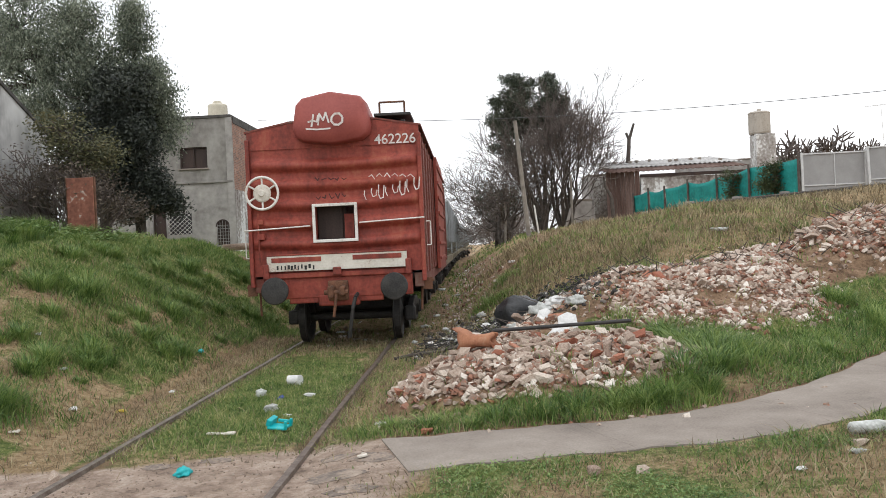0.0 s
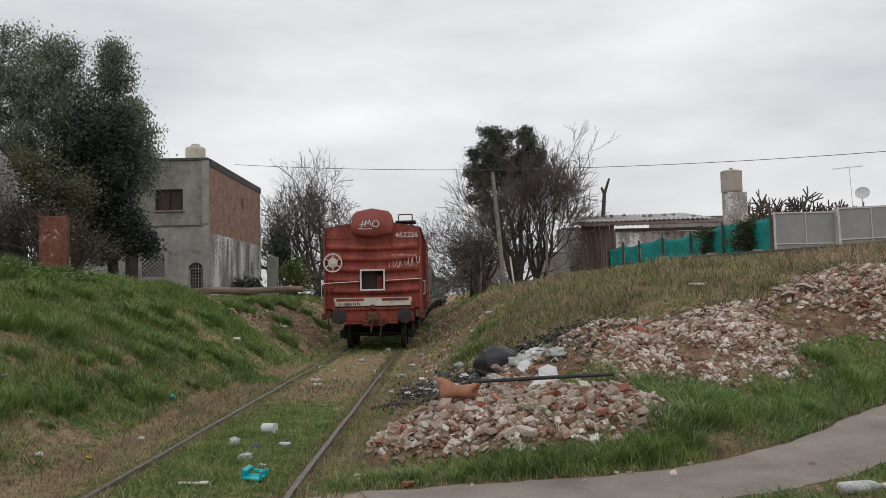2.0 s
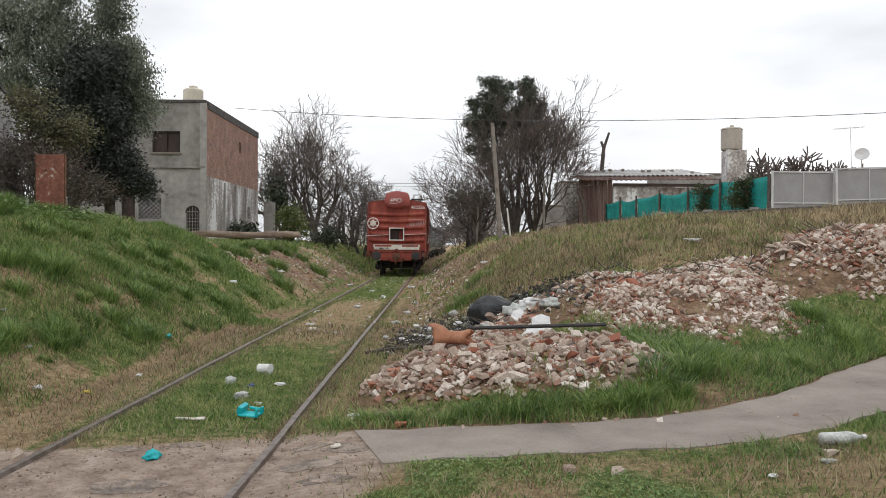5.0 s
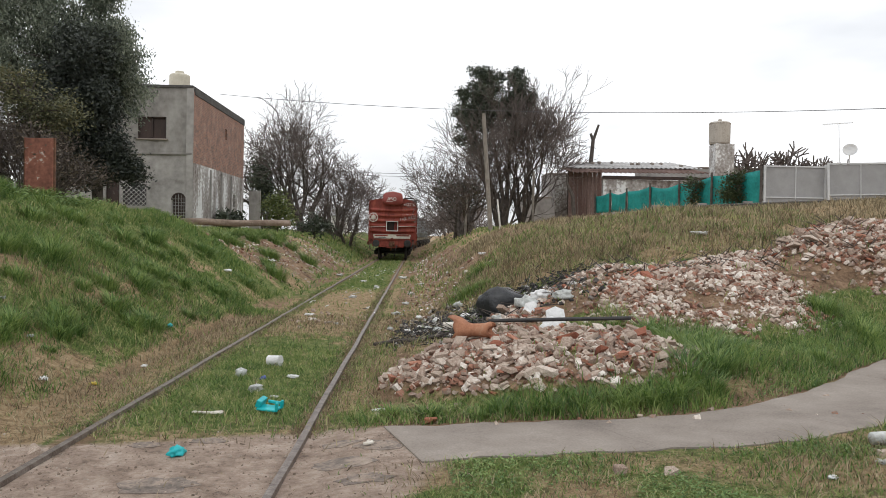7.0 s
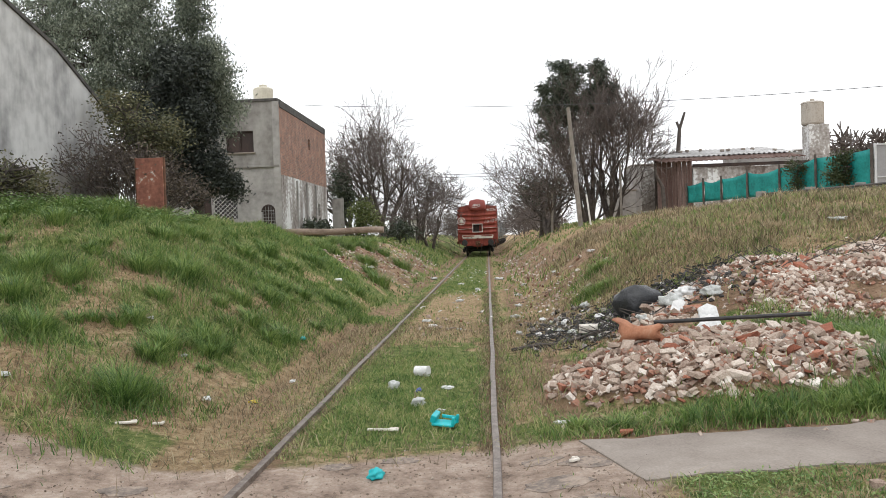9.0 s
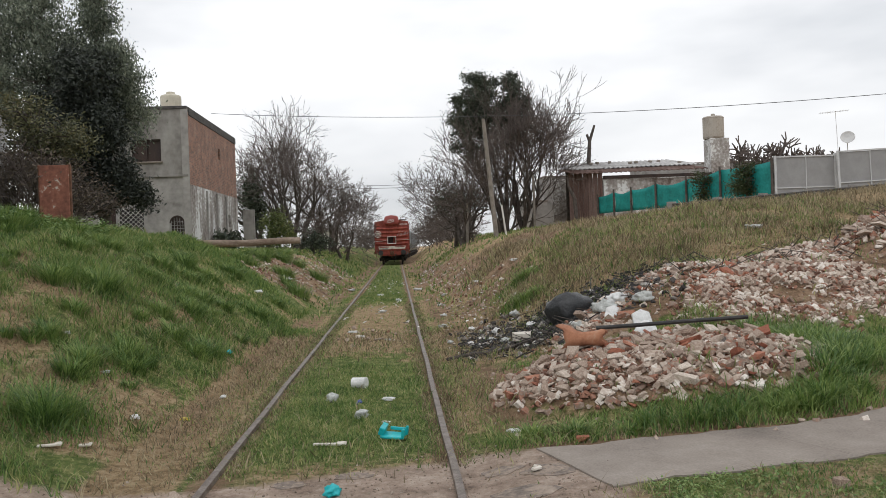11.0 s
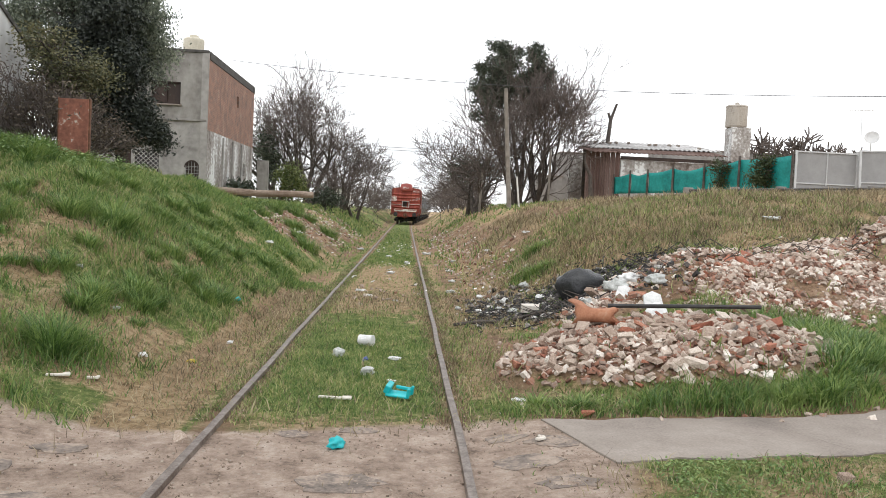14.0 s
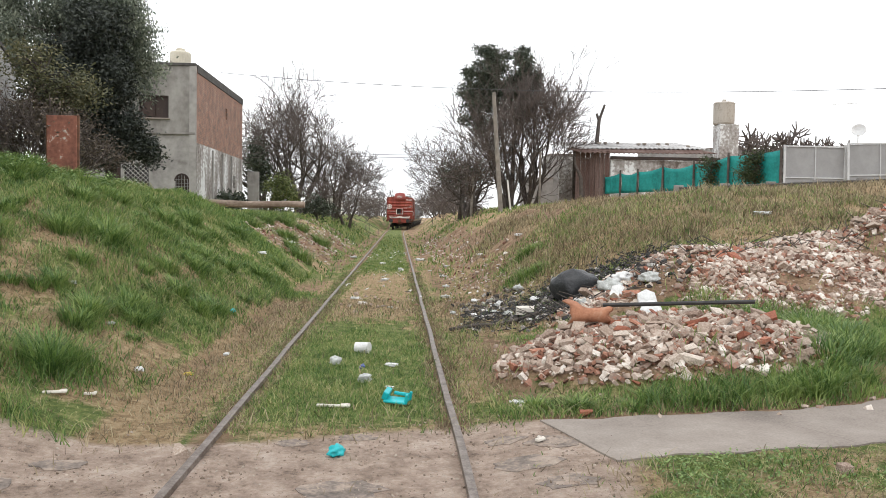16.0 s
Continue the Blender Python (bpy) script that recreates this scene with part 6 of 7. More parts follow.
def rubble():
    g = random.Random(5)
    near = empty("rubble_heap")
    tagged(near, "heap of broken bricks and pale mortar chunks", "rubble heap")
    far = empty("rubble_ridge")
    tagged(far, "long ridge of building rubble up the bank", "rubble heap")
    pale, red = chunk_meshes(CHUNK, 300), chunk_meshes(BRICKRED, 400)
    spots = on_ground(scatter(1, 300, 1.3, 4.8, 6.9, 9.3, lambda x, y: np.clip((heap_a(x, y) - 0.02) * 6, 0, 1)))
    for x, y, z in spots:
        is_red = g.random() < 0.2
        ob = new("brick" if is_red else "chunk", g.choice(red if is_red else pale))
        ob.parent = near
        s = 0.03 + 0.065 * g.random() ** 2
        ob.matrix_local = Matrix.Translation((x, y, z + 0.35 * s + 0.02)) @ Euler((g.uniform(-0.7, 0.7), g.uniform(-0.7, 0.7), g.uniform(0, 6.28))).to_matrix().to_4x4() @ Matrix.Diagonal((s * g.uniform(0.9, 1.5), s * g.uniform(0.7, 1.1), s * g.uniform(0.45, 0.95), 1))
    gg = np.random.default_rng(4)
    p = on_ground(scatter(2, 4600, 1.2, 4.9, 6.8, 9.7, lambda x, y: np.clip((heap_a(x, y) - 0.01) * 6, 0, 1)))
    chunk_field("small_rubble", p, 0.014 + 0.045 * gg.random(len(p)) ** 2, CHUNK_ALL, near, 6)
    spots = on_ground(scatter(31, 240, 2.4, 10, 9.6, 14.5, lambda x, y: np.clip((heap_b(x, y) - 0.04) * 7, 0, 1) * np.clip(1.6 * lump(x, y, 1.4) - 0.2, 0, 1)))
    for x, y, z in spots:
        is_red = g.random() < 0.25
        ob = new("brick" if is_red else "chunk", g.choice(red if is_red else pale))
        ob.parent = far
        s = 0.04 + 0.08 * g.random() ** 2
        ob.matrix_local = Matrix.Translation((x, y, z + 0.3 * s)) @ Euler((g.uniform(-0.7, 0.7), g.uniform(-0.7, 0.7), g.uniform(0, 6.28))).to_matrix().to_4x4() @ Matrix.Diagonal((s * g.uniform(0.8, 1.5), s * g.uniform(0.6, 1.0), s * g.uniform(0.35, 0.8), 1))
    p = on_ground(scatter(3, 11000, 2.2, 13.5, 9.6, 16.5, lambda x, y: np.clip((heap_b(x, y) - 0.03) * 9, 0, 1) * np.clip(1.9 * lump(x, y, 1.4) - 0.35, 0.04, 1)))
    chunk_field("ridge_rubble", p, 0.011 + 0.058 * gg.random(len(p)) ** 3.6, CHUNK_ALL, far, 8)
    p = on_ground(scatter(51, 5200, 3.6, 8.2, 9.3, 12.2, lambda x, y: np.clip(heap_c(x, y) * 7, 0, 1) * np.clip(1.7 * lump(x, y, 2.3, 1.0) - 0.3, 0.1, 1)))
    ob = chunk_field("mound_rubble", p, 0.01 + 0.05 * gg.random(len(p)) ** 3, CHUNK_ALL, None, 52)
    tagged(ob, "earthy brick crumbs on the low mound", "rubble")
    slab_heap = empty("slab_heap")
    tagged(slab_heap, "heap of pale broken cement slabs and bricks", "rubble heap")
    spots = on_ground(scatter(53, 130, 7.4, 11.3, 11.3, 14.1, lambda x, y: np.clip(heap_d(x, y) * 5, 0, 1)))
    for x, y, z in spots:
        is_red = g.random() < 0.2
        ob = new("brick" if is_red else "slab_piece", g.choice(red if is_red else pale))
        ob.parent = slab_heap
        q = 0.06 + 0.13 * g.random() ** 2
        ob.matrix_local = Matrix.Translation((x, y, z + 0.2 * q)) @ Euler((g.uniform(-0.6, 0.6), g.uniform(-0.6, 0.6), g.uniform(0, 6.28))).to_matrix().to_4x4() @ Matrix.Diagonal((q * g.uniform(0.9, 1.5), q * g.uniform(0.6, 1.0), q * g.uniform(0.25, 0.6), 1))
    p = on_ground(scatter(54, 2600, 7.2, 11.6, 11.0, 14.3, lambda x, y: np.clip(heap_d(x, y) * 6, 0, 1)))
    chunk_field("small_rubble", p, 0.014 + 0.05 * gg.random(len(p)) ** 2.4, CHUNK_ALL, slab_heap, 55)
    p = on_ground(scatter(9, 420, 1.2, 9, 6.4, 15, lambda x, y: 0.25 * np.clip(lump(x, y, 1.2), 0, 1)))
    ob = chunk_field("stray_rubble", p, 0.012 + 0.03 * gg.random(len(p)) ** 2, CHUNK_ALL, None, 10)
    tagged(ob, "stray brick crumbs and stones on the verge", "rubble")
    # gravel on the crossing and along the rails
    p = on_ground(scatter(12, 5600, -4, 2.2, 3.2, 6.8, lambda x, y: 0.7 * road_w(x, y) + 0.05))
    p2 = on_ground(scatter(13, 1600, -1.4, 1.4, 6.5, 24, lambda x, y: sm(0.3, 0.08, np.abs(np.abs(x) - 0.95)) + 0.06 * sm(11, 13, y)))
    p = np.concatenate([p, p2])
    ob = chunk_field("gravel", p, 0.0035 + 0.009 * gg.random(len(p)) ** 3, GRIT, None, 14)
    tagged(ob, "loose gravel and crumbs on the crossing and ballast", "gravel")
    # trodden rubble far down the left bank and at the bank's toe
    p = on_ground(scatter(15, 3600, -5.5, 4.0, 14, 46, lambda x, y: 0.9 * (0.35 * sm(1.2, 0.5, np.abs(x + 2.2)) * sm(24, 28, y) + 0.35 * sm(1.0, 0.4, np.abs(x - 2.6)) * (0.2 + lump(x, y, 2.0)) + sm(1.7, 0.6, np.abs(x + 3.4)) * sm(20, 24, y) + 0.5 * sm(0.7, 0.2, np.abs(x - 2.1)) + 0.25 * sm(0.9, 0.6, np.abs(x)) * sm(13, 14, y) * sm(18, 16, y))))
    ob = chunk_field("bank_debris", p, 0.012 + 0.05 * gg.random(len(p)) ** 2.6, CHUNK_ALL, None, 16)
    tagged(ob, "pale debris strewn along the foot of the banks", "debris")
    # dumped waste spread round the bag and along the ridge
    mixed = surface("dump_waste", [(0.25, (0.022, 0.02, 0.019)), (0.52, (0.08, 0.068, 0.06)), (0.68, (0.22, 0.19, 0.165)), (0.84, (0.42, 0.41, 0.39)), (0.97, (0.74, 0.74, 0.73))], 4, 40, 0.8, 0.3, island=0.85)
    p = on_ground(scatter(41, 1500, 1.3, 5.2, 10.4, 15.4, lambda x, y: np.maximum(np.exp(-((x - 3.0) / 1.1) ** 2 - ((y - 11.9 - 0.1 * x) / 0.75) ** 2), 0.8 * np.exp(-((x - 2.05) / 0.42) ** 2 - ((y - 13.4) / 1.1) ** 2)) * (0.3 + 0.7 * lump(x, y, 2.2))))
    ob = chunk_field("dump_waste", p, 0.014 + 0.055 * gg.random(len(p)) ** 2.4, mixed, None, 42)
    tagged(ob, "scattered pale plastic and charred scraps on the dump", "waste")
    # bare dead sticks lying over the ridge
    sticks = []
    for k in range(170):
        x = g.uniform(2.2, 9.0)
        y = 11.6 + 0.2 * (x - 3) + g.uniform(-0.6, 0.8)
        a, n = g.uniform(0, 6.28), g.uniform(0.12, 0.45)
        z = float(ground(x, y))
        sticks.append((Vector((x, y, z + 0.02)), Vector((x + n * math.cos(a), y + n * math.sin(a), z + g.uniform(0.04, 0.22))), 0.009, 0.004))
    v, f = tubes(sticks, 5)
    ob = raw("dead_sticks", v, f, BARK)
    tagged(ob, "dead sticks lying over the rubble ridge", "sticks", kind="stuff")


rubble()


# ---- grass ----
def blades(name, p, h, w, material, label, seed, lean=0.5):
    """One mesh of bent blades at p (n x 2) with heights h and widths w."""
    g = np.random.default_rng(seed)
    n = len(p)
    base = np.column_stack([p, ground(p[:, 0], p[:, 1]) - 0.01])
    a = g.uniform(0, 2 * np.pi, n)
    side = np.column_stack([np.cos(a), np.sin(a), np.zeros(n)]) * w[:, None]
    b = g.uniform(0, 2 * np.pi, n)
    bend = np.column_stack([np.cos(b), np.sin(b), np.zeros(n)]) * (h * g.uniform(0.1, lean, n) * 1.6)[:, None]
    up = np.column_stack([np.zeros(n), np.zeros(n), h])
    mid, tip = base + 0.55 * up + 0.3 * bend, base + up * g.uniform(0.75, 1, n)[:, None] + bend
    V = np.stack([base - side, base + side, mid + 0.7 * side, mid - 0.7 * side, tip], 1).reshape(-1, 3)
    k = np.arange(n) * 5
    quads = np.column_stack([k, k + 1, k + 2, k + 3])
    tris = np.column_stack([k + 3, k + 2, k + 4])
    loops = np.concatenate([quads.ravel(), tris.ravel()])
    me = bpy.data.meshes.new(name)
    me.vertices.add(len(V))
    me.vertices.foreach_set("co", V.ravel().astype(np.float32))
    me.loops.add(len(loops))
    me.loops.foreach_set("vertex_index", loops.astype(np.int32))
    me.polygons.add(2 * n)
    me.polygons.foreach_set("loop_start", np.concatenate([np.arange(n) * 4, 4 * n + np.arange(n) * 3]).astype(np.int32))
    me.update(calc_edges=True)
    me.materials.append(material)
    ob = new(name, me)
    return tagged(ob, label, "grass", kind="stuff")


def no_grass(x, y):
    """1 where nothing covers the earth."""
    path = ((x > 1.4) & (y > path_near(x) - 0.04) & (y < path_far(x) + 0.05))
    heap = heap_a(x, y) + heap_b(x, y) + 0.6 * heap_c(x, y) + heap_d(x, y)
    rail = np.abs(np.abs(x) - 0.873) < 0.075
    return np.where(path | rail, 0.0, 1.0) * (1 - 0.97 * sm(0.03, 0.1, heap)) * (1 - 0.96 * road_w(x, y))


LUSH = [(-2.55, 7.6, 0.55, 0.3), (-2.75, 9.4, 0.6, 0.2), (-3.6, 11.9, 0.8, 0.26), (-2.9, 13.2, 0.9, 0.18), (-2.2, 12.2, 0.6, 0.16), (-3.9, 8.4, 0.7, 0.22), (-2.0, 16.4, 1.0, 0.16), (-6.6, 14.5, 1.5, 0.34), (-8.0, 15.5, 1.4, 0.34), (-5.2, 15.0, 0.9, 0.22), (-5.0, 10.2, 0.9, 0.24), (-3.6, 20, 1.6, 0.2),
        (3.2, 7.0, 0.7, 0.22), (4.2, 7.2, 0.6, 0.27), (4.95, 8.2, 0.55, 0.32), (5.1, 9.3, 0.6, 0.3), (2.2, 6.75, 0.6, 0.13), (1.5, 6.9, 0.4, 0.1), (6.4, 9.0, 0.9, 0.18), (7.5, 10.0, 0.9, 0.25), (4.15, 9.95, 0.32, 0.2), (4.75, 9.6, 0.4, 0.3), (5.8, 8.2, 0.8, 0.16), (7.2, 10.6, 0.4, 0.25), (2.7, 6.95, 0.5, 0.24), (3.7, 7.05, 0.5, 0.26), (2.7, 14.8, 0.5, 0.22), (3.0, 17.2, 0.6, 0.2), (8.2, 9.3, 0.8, 0.2), (4.1, 5.1, 0.6, 0.08), (5.4, 5.6, 0.4, 0.1), (3.0, 5.25, 0.5, 0.08), (4.6, 5.5, 0.5, 0.09), (2.3, 5.15, 0.3, 0.06)]


def lush_field(x, y):
    d = np.zeros_like(x)
    h = np.zeros_like(x)
    for cx, cy, r, hh in LUSH:
        k = np.clip(1.2 - ((x - cx) ** 2 + (y - cy) ** 2) / r ** 2, 0, 1)
        d = np.maximum(d, k)
        h = np.maximum(h, hh * np.sqrt(k))
    wild = np.clip(3.2 * clump(x + 7, y + 3) - 1.35 + 1.6 * (lump(x, y, 6.5, 3.3) - 0.5), 0, 0.6) * np.where(x < 0, sm(-1.9, -2.4, x), sm(1.5, 2.2, x) * sm(13, 12, y) * sm(6.4, 7.0, y))
    d = np.maximum(d, wild)
    h = np.maximum(h, 0.16 * np.sqrt(wild))
    return d, h


def grass():
    g = np.random.default_rng(50)
    # lawn between and beside the rails
    p = scatter(20, 34000, -1.5, 1.5, 6.3, 30, lambda x, y: no_grass(x, y) * np.clip(sm(0.95, 0.6, np.abs(x)) * (sm(13.6 + 0.5 * x, 10.6 + 0.5 * x, y + 2.4 * (lump(x, y, 3.0, 0.7) - 0.5)) + 0.7 * sm(22, 26, y)) + 0.16 * sm(12.2, 11.4, y) + 0.04, 0, 1) * (0.35 + 0.65 * sm(6.5, 7.2, y)) * (0.3 + 0.7 * lump(x, y, 2.4)) * np.where(y > 12, 0.5, 1))
    h = (0.02 + 0.045 * g.random(len(p))) * (0.6 + 0.7 * lump(p[:, 0], p[:, 1], 2.0))
    blades("lawn_grass", p, h, 0.0028 + 0.00022 * p[:, 1], GRASS, "short green grass growing between the rails", 21, 0.9)
    # bank grass, green
    w_left = lambda x, y: no_grass(x, y) * np.where(x < -1.75, (0.08 + 1.2 * clump(x, y)) * (1.1 - 0.95 * np.clip(dry_w(x, y), 0, 1)), np.where(x > 1.2, np.where(y < 13.2, 0.9 * clump(x, y), 0.6 * clump(x + 3, y)) * (0.12 + 0.88 * np.where(y < 7.6, 1, sm(2.0, 3.2, x))), 0.02))
    p = scatter(22, 102000, -10, 10, 6.0, 20, w_left)
    h = (0.03 + 0.1 * g.random(len(p))) * (0.25 + 1.9 * clump(p[:, 0], p[:, 1]))
    blades("bank_grass", p, h, 0.0034 + 0.0003 * p[:, 1], GRASS, "rough green grass over the banks", 23, 0.8)
    # verge before the path
    p = scatter(24, 26000, 1.2, 8, 3.0, 7.2, lambda x, y: no_grass(x, y) * (0.12 + 0.9 * np.clip(1 - dry_w(x, y), 0, 1)))
    h = (0.02 + 0.045 * g.random(len(p))) * (0.5 + lump(p[:, 0], p[:, 1], 2.2))
    blades("verge_grass", p, h, np.full(len(p), 0.0042), GRASS, "short trampled grass beside the footpath", 25, 0.9)
    # growth that crowds the rails
    p = scatter(34, 12000, -1.3, 1.3, 6.4, 24, lambda x, y: sm(0.24, 0.05, np.abs(np.abs(x) - 0.873)) * (np.abs(np.abs(x) - 0.873) > 0.036) * (0.15 + clump(2 * x, 1.5 * y)))
    h = 0.025 + 0.05 * g.random(len(p))
    blades("rail_grass", p, h, 0.003 + 0.0002 * p[:, 1], GRASS_DRY, "dry grass crowding the sunken rails", 35, 1.0)
    p = scatter(36, 6000, -1.3, 1.3, 6.4, 24, lambda x, y: sm(0.3, 0.05, np.abs(np.abs(x) - 0.873)) * (np.abs(np.abs(x) - 0.873) > 0.036) * clump(2 * x + 4, 1.5 * y) * np.where(x < 0, 1, 0.4))
    h = 0.03 + 0.06 * g.random(len(p))
    blades("rail_grass", p, h, 0.003 + 0.0002 * p[:, 1], GRASS, "green grass crowding the sunken rails", 37, 1.0)
    # lush dark tussocks
    p = scatter(26, 56000, -10, 9.5, 4.5, 22, lambda x, y: np.maximum(no_grass(x, y), 0.12 * ((x < 1.4) | (y > path_far(x) + 0.05))) * lush_field(x, y)[0] ** 1.2)
    h = lush_field(p[:, 0], p[:, 1])[1] * (0.4 + 0.7 * g.random(len(p))) * (0.5 + 1.1 * clump(p[:, 0], p[:, 1]))
    blades("tussock_grass", p, h, 0.003 + 0.0003 * p[:, 1], GRASS_DARK, "lush dark green tussocks of long grass", 27, 0.75)
    # dry grass: straw patches on the left, the pale crest on the right
    p = scatter(28, 52000, -10, 10, 4.2, 16, lambda x, y: no_grass(x, y) * dry_w(x, y) * np.where(np.abs(x) < 0.9, 0.5, 1))
    h = (0.03 + 0.1 * g.random(len(p))) * (0.4 + 1.2 * clump(p[:, 0], p[:, 1]))
    blades("straw_grass", p, h, 0.003 + 0.0002 * p[:, 1], GRASS_DRY, "thin dry straw among the grass", 29, 1.1)
    p = scatter(30, 60000, 2.4, 22, 13.2, 29, lambda x, y: no_grass(x, y) * (0.35 + 0.65 * lump(x, y, 0.9)) * sm(1.9, 3.4, x) * (1 - 0.85 * np.clip(1.5 * soil_w(x, y), 0, 1)))
    h = (0.08 + 0.2 * g.random(len(p))) * (0.35 + 1.1 * clump(p[:, 0], p[:, 1]))
    blades("crest_grass", p, h, 0.004 + 0.00035 * p[:, 1], GRASS_DRY, "tall tan dry grass on the bank's crest", 31, 0.6)
    # further off
    p = scatter(32, 34000, -16, 24, 20, 75, lambda x, y: no_grass(x, y) * (1 - 0.92 * np.clip(1.5 * soil_w(x, y), 0, 1)) * np.where(np.abs(x) < 1.3, 0.7 * sm(21, 27, y), 0.3 + 0.7 * lump(x, y, 0.9)) * np.where(x > 2.5, 0.35, 1) * np.where((x < -1.9) & (x > -5.4) & (y < 40), 0.06 + 1.3 * np.clip(2 * lump(x, y, 1.5, 6.0) - 1.0, 0, 1), 1) * sm(80, 25, y))
    h = (0.08 + 0.16 * g.random(len(p))) * np.where(np.abs(p[:, 0]) < 1.3, 0.4, 1)
    blades("far_grass", p, h, 0.006 + 0.0005 * p[:, 1], GRASS, "green grass over the further banks", 33, 0.8)


grass()


def tussock(x, y, size, seed):
    """Long blades that arch outward from one crown."""
    g = np.random.default_rng(seed)
    n = int(300 * min(1.4, size / 0.4))
    a = g.uniform(0, 2 * np.pi, n)
    r = size * 0.45 * np.sqrt(g.random(n))
    L = size * g.uniform(0.6, 1.25, n)
    out = np.column_stack([np.cos(a + g.normal(0, 0.6, n)), np.sin(a + g.normal(0, 0.6, n)), np.zeros(n)])
    side = np.column_stack([-out[:, 1], out[:, 0], np.zeros(n)])
    bx, by = x + r * np.cos(a), y + r * np.sin(a)
    base = np.column_stack([bx, by, ground(bx, by) - 0.02])
    reach, w = g.uniform(0.25, 0.85, n), g.uniform(0.003, 0.0055, n)
    rows = []
    for s, k in ((0, 1.0), (0.35, 1.0), (0.7, 0.75), (1.0, 0.06)):
        c = base + out * (L * reach * s ** 1.7)[:, None]
        c[:, 2] += L * (s - (0.28 + 0.3 * reach) * s * s)
        rows += [c - side * (w * k)[:, None], c + side * (w * k)[:, None]]
    V = np.stack(rows, 1).reshape(-1, 3)
    b = np.arange(n)[:, None] * 8
    F = np.concatenate([b + np.array([[i, i + 1, i + 3, i + 2]]) for i in (0, 2, 4)])
    ob = raw("grass_tussock", V.tolist(), F.tolist(), GRASS_DARK)
    tagged(ob, "dark green tussock of long arching grass", "grass tuft", "grass tussocks")


for _i, (_x, _y, _s) in enumerate(((-2.55, 7.6, 0.5), (-2.85, 9.3, 0.36), (-2.45, 9.6, 0.3), (-3.5, 11.7, 0.45), (-3.9, 8.5, 0.42), (-4.9, 10.2, 0.45), (-2.6, 12.8, 0.36), (-5.6, 13.8, 0.5), (-6.6, 14.4, 0.55), (-7.6, 15.2, 0.55), (-6.1, 15.2, 0.5), (-8.4, 16.0, 0.5), (-4.3, 14.6, 0.4), (3.6, 6.95, 0.26), (4.1, 7.15, 0.32), (4.75, 7.9, 0.42), (4.95, 8.5, 0.45), (5.1, 9.2, 0.42), (4.5, 7.35, 0.3), (2.9, 6.85, 0.24), (2.3, 6.75, 0.16), (7.5, 10.0, 0.36), (-6.7, 18.5, 0.5), (-7.3, 18.6, 0.55), (-7.9, 18.4, 0.5), (2.75, 14.8, 0.36), (3.1, 17.0, 0.36), (-2.2, 16.2, 0.35), (-3.1, 18.6, 0.4), (6.3, 8.8, 0.25), (2.5, 6.9, 0.22), (3.25, 6.95, 0.26), (3.9, 7.0, 0.3), (4.35, 7.55, 0.36), (4.7, 8.6, 0.4), (4.75, 9.3, 0.42), (4.6, 9.75, 0.36), (4.15, 9.95, 0.28), (5.4, 8.9, 0.3), (7.2, 10.6, 0.36), (1.9, 6.85, 0.2), (1.55, 6.95, 0.18))):
    tussock(_x, _y, _s, 500 + _i)

_g = np.random.default_rng(71)
for _i in range(140):
    _x, _y = -1.95 - 5.4 * _g.random() ** 1.2, 8.4 + 11 * _g.random()
    if clump(_x + 7, _y + 3) > 0.2:
        tussock(_x, _y, 0.12 + 0.28 * _g.random() ** 1.5, 600 + _i)
for _i in range(16):
    tussock(-2.2 - 3.0 * _g.random(), 21 + 16 * _g.random(), _g.uniform(0.4, 0.75), 700 + _i)


